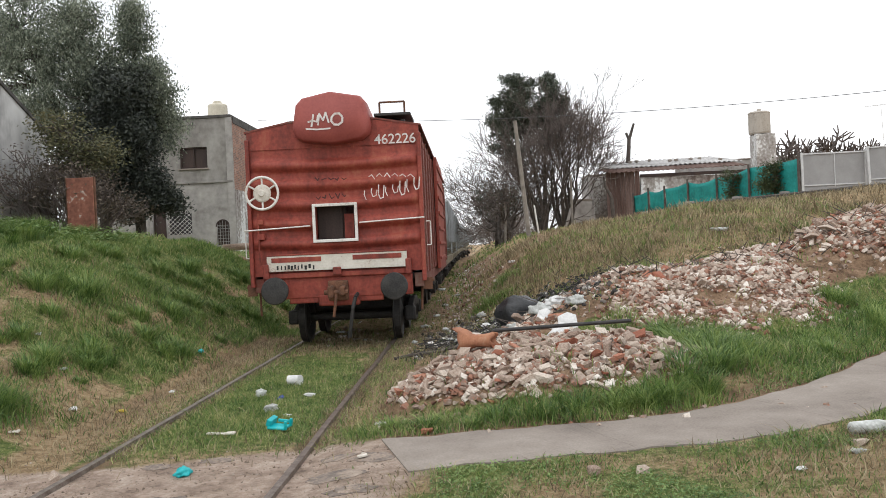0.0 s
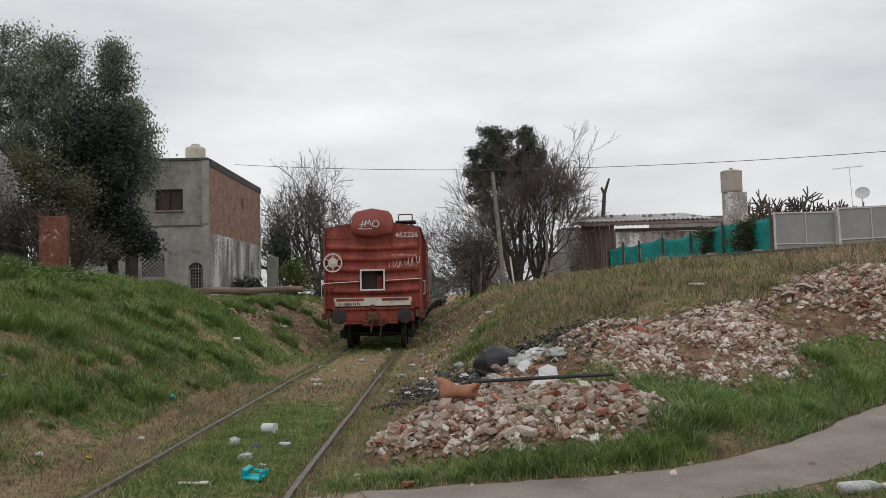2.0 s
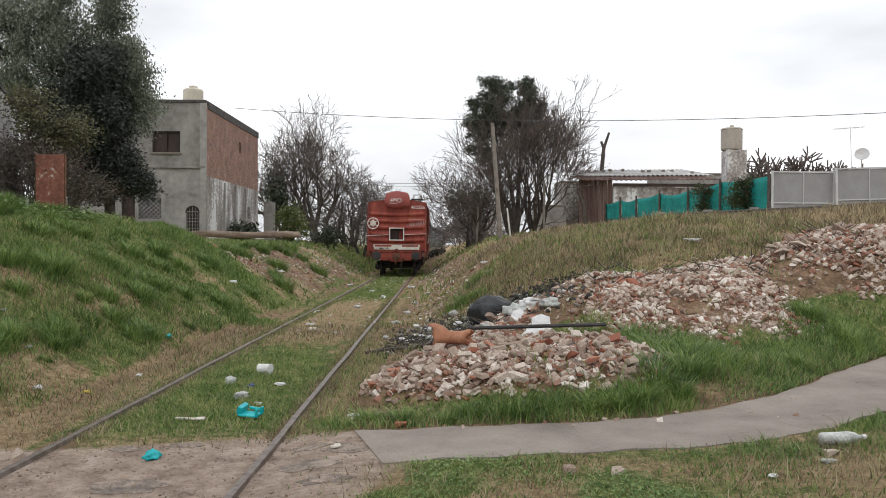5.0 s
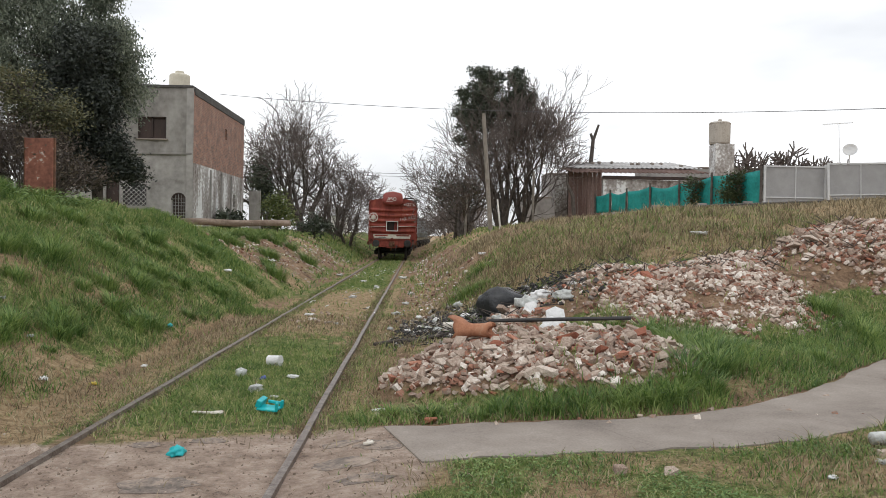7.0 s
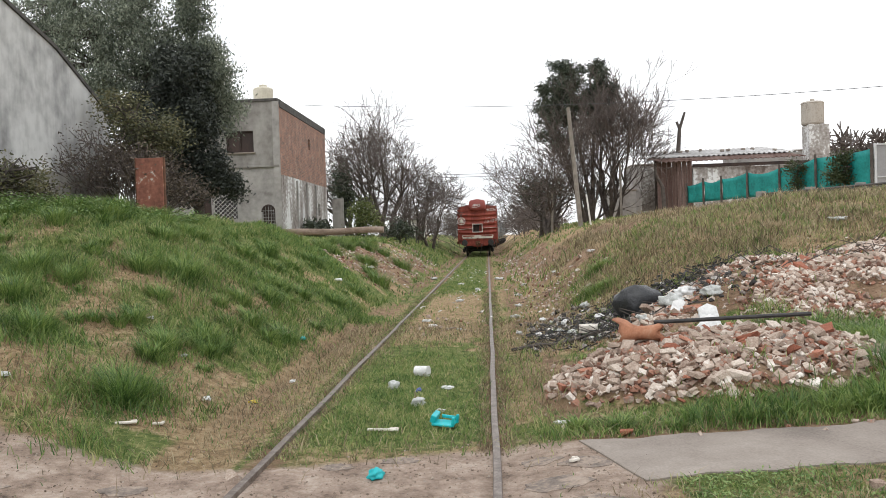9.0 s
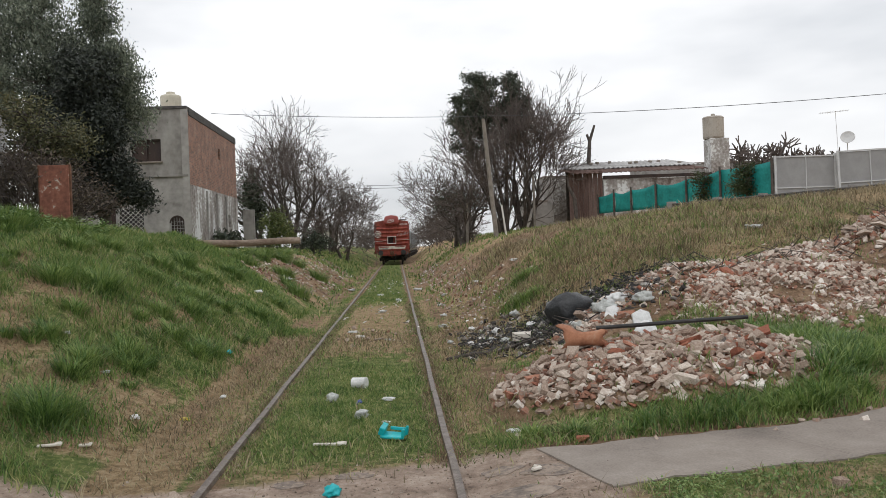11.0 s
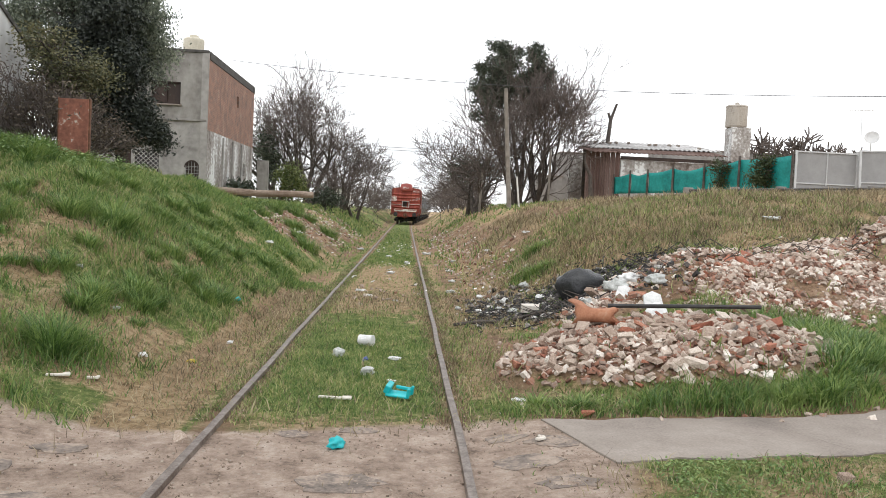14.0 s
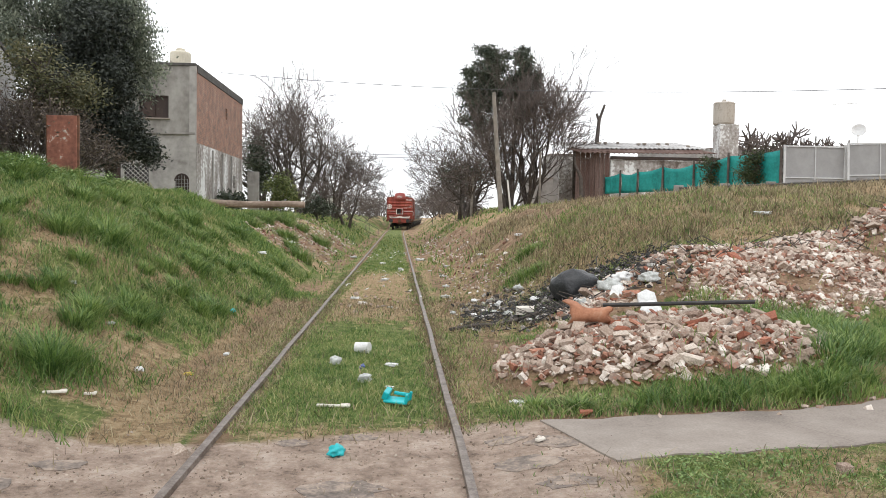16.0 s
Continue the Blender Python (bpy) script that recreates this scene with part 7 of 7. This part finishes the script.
def weeds():
    """Low broad-leaved weeds along the footpath and the mound."""
    g = np.random.default_rng(83)
    field = lambda x, y: no_grass(x, y) * np.where(y < path_near(x), 0.75 * np.clip(2.6 * lump(x, y, 2.6, 4.0) - 1.45, 0, 1), np.clip(2.2 * lump(x, y, 1.9, 2.0) - 0.7, 0, 1) * sm(1.6, 0.9, y - path_far(x)) * sm(4.4, 5.4, x))
    top = scatter(85, 9000, -8.6, -4.9, 12.6, 18.9, lambda x, y: np.clip(2.0 * lump(x, y, 1.6, 1.5) - 0.25, 0, 1) * sm(-4.9, -5.7, x) * np.where(x > -5.6, sm(12.6, 13.6, y), 1))
    m = len(top)
    tb = on_ground(top)
    tb[:, 2] += 0.4 * g.random(m) * (0.3 + 0.7 * lump(top[:, 0], top[:, 1], 1.6, 1.5))
    a, tilt = g.uniform(0, 6.283, m), g.uniform(-0.5, 0.5, m)
    d = np.column_stack([np.cos(a) * np.cos(tilt), np.sin(a) * np.cos(tilt), np.sin(tilt)])
    q = np.column_stack([-np.sin(a), np.cos(a), np.zeros(m)])
    s = g.uniform(0.025, 0.05, m)[:, None]
    V = np.stack([tb - d * s, tb + q * s * 0.55, tb + d * s, tb - q * s * 0.55], 1).reshape(-1, 3)
    tagged(raw("tall_weeds", V.tolist(), (np.arange(m)[:, None] * 4 + np.array([[0, 1, 2, 3]])).tolist(), WEED), "tall leafy green weeds on the bank's top", "weeds", kind="stuff")
    p = scatter(84, 13000, 2.0, 9.2, 4.2, 10.8, field)
    n = len(p)
    base = on_ground(p, 0.0)
    base[:, 2] += g.uniform(0.008, 0.05, n)
    a, tilt = g.uniform(0, 6.283, n), g.uniform(-0.1, 0.7, n)
    d = np.column_stack([np.cos(a) * np.cos(tilt), np.sin(a) * np.cos(tilt), np.sin(tilt)])
    q = np.column_stack([-np.sin(a), np.cos(a), np.zeros(n)])
    s = g.uniform(0.007, 0.017, n)[:, None]
    V = np.stack([base - d * s, base + q * s * 0.6, base + d * s, base - q * s * 0.6, base + np.array((0, 0, 0.004))], 1).reshape(-1, 3)
    k = np.arange(n)[:, None] * 5
    F = np.concatenate([k + np.array([[i, (i + 1) % 4, 4]]) for i in range(4)])
    tagged(raw("weed_patch", V.tolist(), F.tolist(), WEED), "low broad-leaved green weeds along the footpath", "weeds", kind="stuff")


weeds()


# ---- dumped things on the rubble ----
def crumple(name, c, size, material, seed, label, category, rough=0.25, group="", boxy=1.0):
    """A crumpled lump of sheet or bag."""
    g = random.Random(seed)
    bm = bmesh.new()
    bmesh.ops.create_icosphere(bm, subdivisions=3, radius=1)
    off = Vector((g.uniform(0, 50), g.uniform(0, 50), g.uniform(0, 50)))
    for v in bm.verts:
        v.co = Vector([math.copysign(abs(c) ** boxy, c) for c in v.co])
        n1 = noise.noise(v.co * 1.7 + off) * rough * 1.2 + noise.noise(v.co * 4.5 + off) * rough * 0.55
        v.co *= 1 + n1
        v.co = Vector((v.co.x * size[0], v.co.y * size[1], max(v.co.z, -0.75) * size[2]))
    ob = part(name, bm, material, smooth=True)
    ob.matrix_world = Matrix.Translation(c) @ Euler((0, 0, g.uniform(0, 6.28))).to_matrix().to_4x4()
    return tagged(ob, label, category, group)


CHAR = surface("charred", [(0.2, (0.012, 0.011, 0.011)), (0.55, (0.05, 0.045, 0.042)), (0.75, (0.15, 0.14, 0.135)), (0.92, (0.4, 0.39, 0.38))], 5, 40, 0.95, 0.2, island=0.6)


def dumped():
    crumple("rubbish_bag", (3.06, 12.4, gz(3.06, 12.4) + 0.13), (0.33, 0.27, 0.25), BAGBLACK, 2, "black plastic rubbish bag on the rubble", "rubbish bag", 0.2, boxy=0.6)
    crumple("plastic_sack", (3.45, 10.0, gz(3.45, 10.0) + 0.14), (0.2, 0.17, 0.17), LITTERWHITE, 7, "white plastic sack dumped on rubble", "plastic bag", 0.35)
    for k, (x, y, s) in enumerate(((3.3, 11.4, 0.17), (3.55, 11.6, 0.14), (3.8, 11.2, 0.13), (2.35, 12.2, 0.07), (2.1, 12.6, 0.08), (2.55, 12.9, 0.1), (1.95, 13.1, 0.07), (2.1, 13.7, 0.08), (2.5, 14.3, 0.1), (1.8, 15.0, 0.07), (2.9, 11.2, 0.1))):
        crumple("plastic_scrap", (x, y, gz(x, y) + s * 0.4), (s, s * 0.8, s * 0.55), (LITTERGREY, LITTERWHITE)[k % 2], 20 + k, "crumpled pale plastic scrap on the dump", "plastic scrap", 0.5, "plastic scraps on the dump")
    # broken terracotta pipe: a wide ragged mouth that narrows to a spout
    bm = bmesh.new()
    n = 24
    prof = [(0.0, 0.2), (0.05, 0.165), (0.12, 0.11), (0.2, 0.085), (0.32, 0.085), (0.42, 0.095), (0.5, 0.11)]
    outer, inner = [], []
    for k, (u, r) in enumerate(prof):
        ro, ri = [], []
        for i in range(n):
            a = 2 * math.pi * i / n
            jag = (0.05 * math.sin(3 * a + 0.6) + 0.025 * math.sin(7 * a)) * max(0, 1 - u / 0.12) + (0.035 * math.sin(4 * a) if k == len(prof) - 1 else 0)
            ro.append(bm.verts.new((u + jag - 0.07 * max(0, math.sin(a)) * (k == 0), r * math.cos(a), r * math.sin(a))))
            ri.append(bm.verts.new((u + jag - 0.07 * max(0, math.sin(a)) * (k == 0), (r - 0.018) * math.cos(a), (r - 0.018) * math.sin(a))))
        outer.append(ro)
        inner.append(ri)
    for rings, flip in ((outer, False), (inner, True)):
        for a, b in zip(rings[:-1], rings[1:]):
            for i in range(n):
                bm.faces.new((a[i], a[(i + 1) % n], b[(i + 1) % n], b[i]))
    for a, b in ((outer[0], inner[0]), (outer[-1], inner[-1])):
        for i in range(n):
            bm.faces.new((a[i], a[(i + 1) % n], b[(i + 1) % n], b[i]))
    ob = part("clay_pipe", bm, TERRACOTTA, smooth=True)
    ob.matrix_world = Matrix.Translation((2.22, 8.62, gz(2.22, 8.62) + 0.15)) @ Euler((radians(20), radians(-3), radians(-22))).to_matrix().to_4x4() @ Matrix.Diagonal((0.74, 0.82, 0.82, 1))
    tagged(ob, "broken terracotta drain pipe with flared mouth", "pipe")
    for x, y, w, hgt, a, lab in ((3.62, 10.6, 0.3, 0.2, 12, "white broken plastic sheet dumped on rubble"), (3.3, 11.0, 0.16, 0.14, -30, "white broken plastic sheet dumped on rubble")):
        bm = bmesh.new()
        vs = [(-w / 2, 0, -0.05), (w * 0.42, 0.02, -0.06), (w / 2, 0.05, hgt * 0.8), (w * 0.1, 0.03, hgt), (-w * 0.42, 0.0, hgt * 0.62)]
        f = bm.faces.new([bm.verts.new(v) for v in vs])
        ex = bmesh.ops.extrude_face_region(bm, geom=[f])
        bmesh.ops.translate(bm, verts=[v for v in ex["geom"] if isinstance(v, bmesh.types.BMVert)], vec=(0, 0.03, 0))
        ob = part("plastic_sheet", bm, LITTERWHITE)
        ob.matrix_world = Matrix.Translation((x, y, gz(x, y) + 0.06)) @ Euler((radians(-35), 0, radians(a))).to_matrix().to_4x4()
        tagged(ob, lab, "plastic scrap")
    bm = bmesh.new()
    pts = [(2.55, 8.75, 0.69), (2.95, 8.68, 0.71), (3.4, 8.6, 0.735), (4.05, 8.5, 0.765)]
    chain(bm, pts, 0.021, 8)
    ob = part("iron_bar", bm, BLACK)
    tagged(ob, "long dark metal bar lying across the rubble", "bar")
    bm = bmesh.new()
    chain(bm, [(3.62, 8.05, 0.62), (3.5, 7.85, 0.55), (3.42, 7.6, 0.4)], 0.018, 6)
    chain(bm, [(3.75, 8.0, 0.64), (3.66, 7.8, 0.5)], 0.014, 6)
    ob = part("stick", bm, BARK)
    tagged(ob, "dark forked stick stuck in the rubble", "stick")
    bm = bmesh.new()
    b = [(1.15, 11.6), (1.5, 11.75), (1.85, 11.6), (2.2, 11.9), (2.45, 11.85)]
    chain(bm, [(x, y, gz(x, y) + 0.05) for x, y in b], 0.024, 7)
    ob = part("branch", bm, BARK)
    tagged(ob, "long dead branch lying on the verge", "branch")
    # burnt twigs and ash
    g = random.Random(17)
    segs = []
    for _ in range(620):
        x, y = g.gauss(2.7, 0.55), g.gauss(12.5, 0.6)
        if g.random() < 0.3:
            k = g.random()
            x, y = 3.0 + 2.2 * k + g.gauss(0, 0.15), 12.6 + 0.75 * k + g.gauss(0, 0.25)
        if x < 1.5:
            continue
        a, l = g.uniform(0, 6.28), g.uniform(0.08, 0.3)
        z = gz(x, y)
        segs.append((Vector((x, y, z + 0.02)), Vector((x + l * math.cos(a), y + l * math.sin(a), gz(x + l * math.cos(a), y + l * math.sin(a)) + g.uniform(0.02, 0.1))), 0.012, 0.006))
    q = on_ground(scatter(71, 1300, 1.5, 6, 11, 14.5, lambda x, y: np.exp(-((x - 2.7) / 0.75) ** 2 - ((y - 12.6) / 0.75) ** 2) + 0.35 * np.exp(-((y - 12.6 - 0.34 * (x - 3)) / 0.3) ** 2) * sm(2.6, 3.2, x) * sm(5.6, 4.6, x) + 0.1 * sm(0.02, 0.1, heap_b(x, y))))
    ob = chunk_field("charred_debris", q, 0.01 + 0.035 * np.random.default_rng(3).random(len(q)) ** 2, CHAR, None, 72)
    tagged(ob, "charred black debris and grey ash", "burnt debris")
    v, f = tubes(segs, 4)
    ob = raw("burnt_twigs", v, f, BLACK)
    tagged(ob, "scattered burnt black twigs and ash", "burnt debris", kind="stuff")
    bm = chunk_shape(77)
    ob = part("stone_block", bm, WORNWHITE)
    ob.matrix_world = Matrix.Translation((2.3, 12.2, gz(2.3, 12.2) + 0.08)) @ Matrix.Diagonal((0.15, 0.13, 0.14, 1))
    tagged(ob, "pale stone lump beside the black bag", "stone")


dumped()


# ---- litter ----
def litter():
    z = gz(0.01, 9.92)
    cup = empty("plastic_cup", Matrix.Translation((0.03, 9.92, z + 0.075)) @ Euler((radians(90), 0, radians(68))).to_matrix().to_4x4())
    tagged(cup, "white plastic cup lying on the grass", "cup")
    bm = bmesh.new()
    n, prof = 20, [(0.06, -0.09), (0.065, 0.07), (0.058, 0.07), (0.052, -0.08)]
    rings = [[bm.verts.new((r * math.cos(2 * math.pi * i / n), r * math.sin(2 * math.pi * i / n), zz)) for i in range(n)] for r, zz in prof]
    for a, b in zip(rings[:-1], rings[1:]):
        for i in range(n):
            bm.faces.new((a[i], a[(i + 1) % n], b[(i + 1) % n], b[i]))
    bm.faces.new(rings[0])
    bm.faces.new(rings[-1])
    part("wall", bm, LITTERWHITE, cup)
    bm = bmesh.new()
    lathe(bm, [(0.064, 0.072), (0.068, 0.08), (0.06, 0.085)], Matrix.Identity(4), 20)
    part("rim", bm, LITTERWHITE, cup)
    crumple("plastic_jar", (-0.24, 9.25, gz(-0.24, 9.25) + 0.04), (0.062, 0.055, 0.05), LITTERGREY, 41, "grey translucent plastic jar on the grass", "jar", 0.3, boxy=0.7)
    crumple("foil_scrap", (0.12, 8.3, gz(0.12, 8.3) + 0.035), (0.09, 0.06, 0.035), LITTERGREY, 42, "pale crumpled foil tray on the grass", "litter", 0.55, boxy=0.6)
    # broken teal plastic moulding: a curved back, a seat and two feet
    t = empty("plastic_chair_piece", Matrix.Translation((0.43, 7.35, gz(0.43, 7.35) + 0.045)) @ Euler((radians(8), radians(-6), radians(-25))).to_matrix().to_4x4())
    tagged(t, "broken turquoise plastic toy chair piece", "litter")
    for nm, c, s, r in (("seat", (0, 0, 0), (0.2, 0.13, 0.022), (0, 0.12, 0)), ("back", (-0.1, 0.03, 0.05), (0.05, 0.15, 0.07), (0, 0.5, 0.2)), ("leg", (0.11, -0.04, 0.02), (0.025, 0.03, 0.09), (0, 0.3, 0)), ("leg", (0.11, 0.05, 0.02), (0.025, 0.03, 0.08), (0, 0.3, 0)), ("arm", (0.03, 0.075, 0.03), (0.16, 0.02, 0.03), (0, 0.2, 0.1))):
        bm = bmesh.new()
        box(bm, c, s, Euler(r).to_matrix(), 0.008)
        part(nm, bm, TEALPLASTIC, t)
    crumple("plastic_shard", (0.03, 5.86, gz(0.03, 5.86) + 0.03), (0.075, 0.05, 0.04), TEALPLASTIC, 44, "turquoise plastic shard on the muddy crossing", "litter", 0.45)
    white = [(-3.28, 9.94, 0.06), (-2.0, 8.2, 0.06), (-1.52, 9.8, 0.05), (-2.61, 9.22, 0.05), (0.37, 9.15, 0.06), (0.36, 8.0, 0.04), (6.92, 14.7, 0.14), (-3.6, 7.4, 0.07), (1.45, 7.15, 0.06), (1.35, 16.2, 0.1), (1.5, 18.5, 0.08), (-0.2, 15.4, 0.07), (0.3, 14.8, 0.06), (-0.4, 16.3, 0.08), (0.1, 21, 0.1), (0.5, 25, 0.12), (-0.1, 28, 0.12), (1.6, 21.5, 0.1), (1.9, 25, 0.12), (2.6, 22, 0.1), (3.4, 20.5, 0.1), (4.3, 24, 0.12), (-2.6, 18.6, 0.1), (-2.9, 26, 0.12), (-4.2, 27, 0.1), (1.2, 30, 0.16), (-1.3, 32, 0.16), (4.9, 5.2, 0.05), (4.4, 4.9, 0.04)]
    for k, (x, y, s) in enumerate(white):
        crumple("paper_scrap", (x, y, gz(x, y) + s * 0.3), (s, s * 0.6, s * 0.28), LITTERWHITE if k % 3 else LITTERGREY, 60 + k, "crumpled white paper or plastic scrap on the ground", "litter", 0.6, "white scraps along the line", 0.6)
    for k, (x, y) in enumerate(((1.32, 13.5), (-1.92, 12.14))):
        crumple("green_bottle_scrap", (x, y, gz(x, y) + 0.04), (0.05, 0.035, 0.03), LITTERGREY if k == 0 else TEALPLASTIC, 90 + k, "crushed pale turquoise plastic scrap by the rail", "litter", 0.4)
    crumple("yellow_wrapper", (-1.64, 8.56, gz(-1.64, 8.56) + 0.02), (0.05, 0.03, 0.02), YELLOW, 95, "small yellow wrapper on the dry verge", "litter", 0.5)
    crumple("blue_wrapper", (0.06, 9.0, gz(0.06, 9.0) + 0.02), (0.06, 0.03, 0.02), BLUE, 96, "small dark blue wrapper on the grass", "litter", 0.5)
    for x, y, a, l in ((-0.1, 7.22, -8, 0.28), (-2.3, 7.05, 12, 0.18), (-2.08, 7.2, -5, 0.1), (1.42, 5.95, 40, 0.08)):
        bm = bmesh.new()
        box(bm, (0, 0, 0), (l, 0.035, 0.02), bevel=0.006)
        box(bm, (l * 0.35, 0.02, 0.005), (l * 0.3, 0.05, 0.018), Euler((0, 0, 0.3)).to_matrix(), 0.006)
        ob = part("wood_splinter", bm, WORNWHITE)
        ob.matrix_world = Matrix.Translation((x, y, gz(x, y) + 0.02)) @ Euler((0, 0, radians(a))).to_matrix().to_4x4()
        tagged(ob, "pale broken wood splinter on the grass", "wood scrap", "wood splinters")
    for x, y, s, mt in ((3.1, 5.1, 0.05, CHUNK), (3.42, 5.05, 0.05, CHUNK), (5.0, 5.35, 0.05, CHUNK), (1.9, 6.62, 0.06, BRICKRED), (-1.0, 5.9, 0.07, CHUNK)):
        bm = chunk_shape(int(1000 * x))
        ob = part("stone", bm, mt)
        ob.matrix_world = Matrix.Translation((x, y, gz(x, y) + s * 0.4)) @ Matrix.Diagonal((s, s, s, 1))
        tagged(ob, "loose brick or stone lump in the grass", "stone", "loose stones by the path")
    b = empty("plastic_bottle", Matrix.Translation((5.2, 5.62, gz(5.2, 5.62) + 0.06)) @ Euler((0, radians(88), radians(5))).to_matrix().to_4x4())
    tagged(b, "dirty white plastic bottle in the grass", "bottle")
    bm = bmesh.new()
    lathe(bm, [(0.04, -0.16), (0.047, -0.15), (0.047, 0.06), (0.035, 0.11), (0.016, 0.14), (0.016, 0.17)], Matrix.Identity(4), 16)
    part("body", bm, LITTERGREY, b, smooth=True)
    bm = bmesh.new()
    lathe(bm, [(0.019, 0.165), (0.019, 0.19)], Matrix.Identity(4), 12)
    part("cap", bm, LITTERWHITE, b)


litter()


def litter_bits():
    """Small flat pale scraps too many to count, blown along the line."""
    g = np.random.default_rng(91)
    p = scatter(92, 420, -3.6, 3.8, 12.5, 46, lambda x, y: 0.5 * sm(0.9, 0.5, np.abs(x - 2.1)) + 0.5 * sm(1.0, 0.5, np.abs(x + 2.6)) * sm(22, 26, y) + 0.5 * sm(0.95, 0.7, np.abs(x)) * sm(14.5, 17, y) * (0.2 + 0.8 * lump(x, y, 1.4)))
    n = len(p)
    base = on_ground(p, 0.035)
    a, s, k = g.uniform(0, 6.283, n), (0.02 + 0.06 * g.random(n) ** 2.2)[:, None], g.uniform(0.3, 0.8, n)[:, None]
    d = np.column_stack([np.cos(a), np.sin(a), g.uniform(-0.15, 0.5, n)])
    q = np.column_stack([-np.sin(a), np.cos(a), g.uniform(-0.2, 0.3, n)])
    up = np.array((0, 0, 0.012))
    V = np.stack([base - d * s, base + q * s * k, base + d * s, base - q * s * k, base - d * s + up, base + q * s * k + up, base + d * s + up, base - q * s * k + up], 1).reshape(-1, 3)
    b = np.arange(n)[:, None] * 8
    F = np.concatenate([b + np.array([f]) for f in ((3, 2, 1, 0), (4, 5, 6, 7), (0, 1, 5, 4), (1, 2, 6, 5), (2, 3, 7, 6), (3, 0, 4, 7))])
    scraps = surface("litter_scraps", [(0.15, (0.2, 0.16, 0.12)), (0.4, (0.42, 0.38, 0.33)), (0.6, (0.66, 0.65, 0.63)), (0.9, (0.8, 0.8, 0.8))], 6, 40, 0.6, 0.1, island=0.8)
    tagged(raw("litter_scraps", V.tolist(), F.tolist(), scraps), "pale paper and plastic scraps strewn along the line", "litter", kind="stuff")


litter_bits()


# ---- broken asphalt on the crossing ----
def asphalt():
    g = random.Random(61)
    mt = surface("old_asphalt", [(0.3, (0.1, 0.082, 0.07)), (0.48, (0.2, 0.162, 0.135)), (0.58, (0.29, 0.23, 0.185)), (0.75, (0.38, 0.31, 0.25))], 6, 40, 0.95, 0.8)
    par = empty("crossing_paving")
    tagged(par, "broken remnants of asphalt paving in dried mud", "paving", kind="structure")
    for cx, cy, r in ((-2.1, 5.2, 0.34), (-2.7, 5.5, 0.3), (-1.7, 5.65, 0.2), (-2.3, 4.6, 0.35), (-1.55, 4.7, 0.25), (1.25, 5.55, 0.26), (1.5, 5.95, 0.22), (1.2, 6.1, 0.16), (0.1, 5.15, 0.3), (-0.3, 6.15, 0.14), (0.15, 6.3, 0.16), (1.45, 5.1, 0.2), (-0.6, 4.6, 0.2), (-3.2, 4.9, 0.3)):
        bm = bmesh.new()
        n = 17
        top = []
        for i in range(n):
            a = 2 * math.pi * i / n
            q = r * (0.7 + g.uniform(-0.16, 0.16))
            x, y = cx + 1.25 * q * math.cos(a), cy + 0.8 * q * math.sin(a)
            top.append(bm.verts.new((x, y, gz(x, y) + 0.005)))
        f = bm.faces.new(top)
        ex = bmesh.ops.extrude_face_region(bm, geom=[f])
        bmesh.ops.translate(bm, verts=[v for v in ex["geom"] if isinstance(v, bmesh.types.BMVert)], vec=(0, 0, -0.06))
        part("asphalt_slab", bm, mt, par)


asphalt()


# ---- what moves ----
def train_y(t):
    """Where the boxcar's rear end stands."""
    return 13.3 + 5.7 * t - 0.035 * t * t


def motions():
    times = [i * 0.5 for i in range(33)]

    def at(y):
        z = float(track_z(y + 6))
        x0, x1 = float(curve(y + 2)), float(curve(y + 11))
        return pose(0.1 + x0 - (x1 - x0) * 2 / 9, y, z, math.degrees(math.atan2(float(track_z(y + 12)) - float(track_z(y)), 12)), 0, -math.degrees(math.atan2(x1 - x0, 9)))
    walk(BOXCAR, [(t, at(train_y(t))) for t in times])
    for k, h in enumerate(HOPPERS):
        walk(h, [(t, at(train_y(t) + 14.2 + 14.3 * k)) for t in times])
    for w in WHEELSETS:
        x, y, z = w.location
        walk(w, [(i * 0.1, pose(x, y, z, -math.degrees((train_y(i * 0.1) - train_y(0)) / 0.45), 0, 0)) for i in range(161)])


motions()
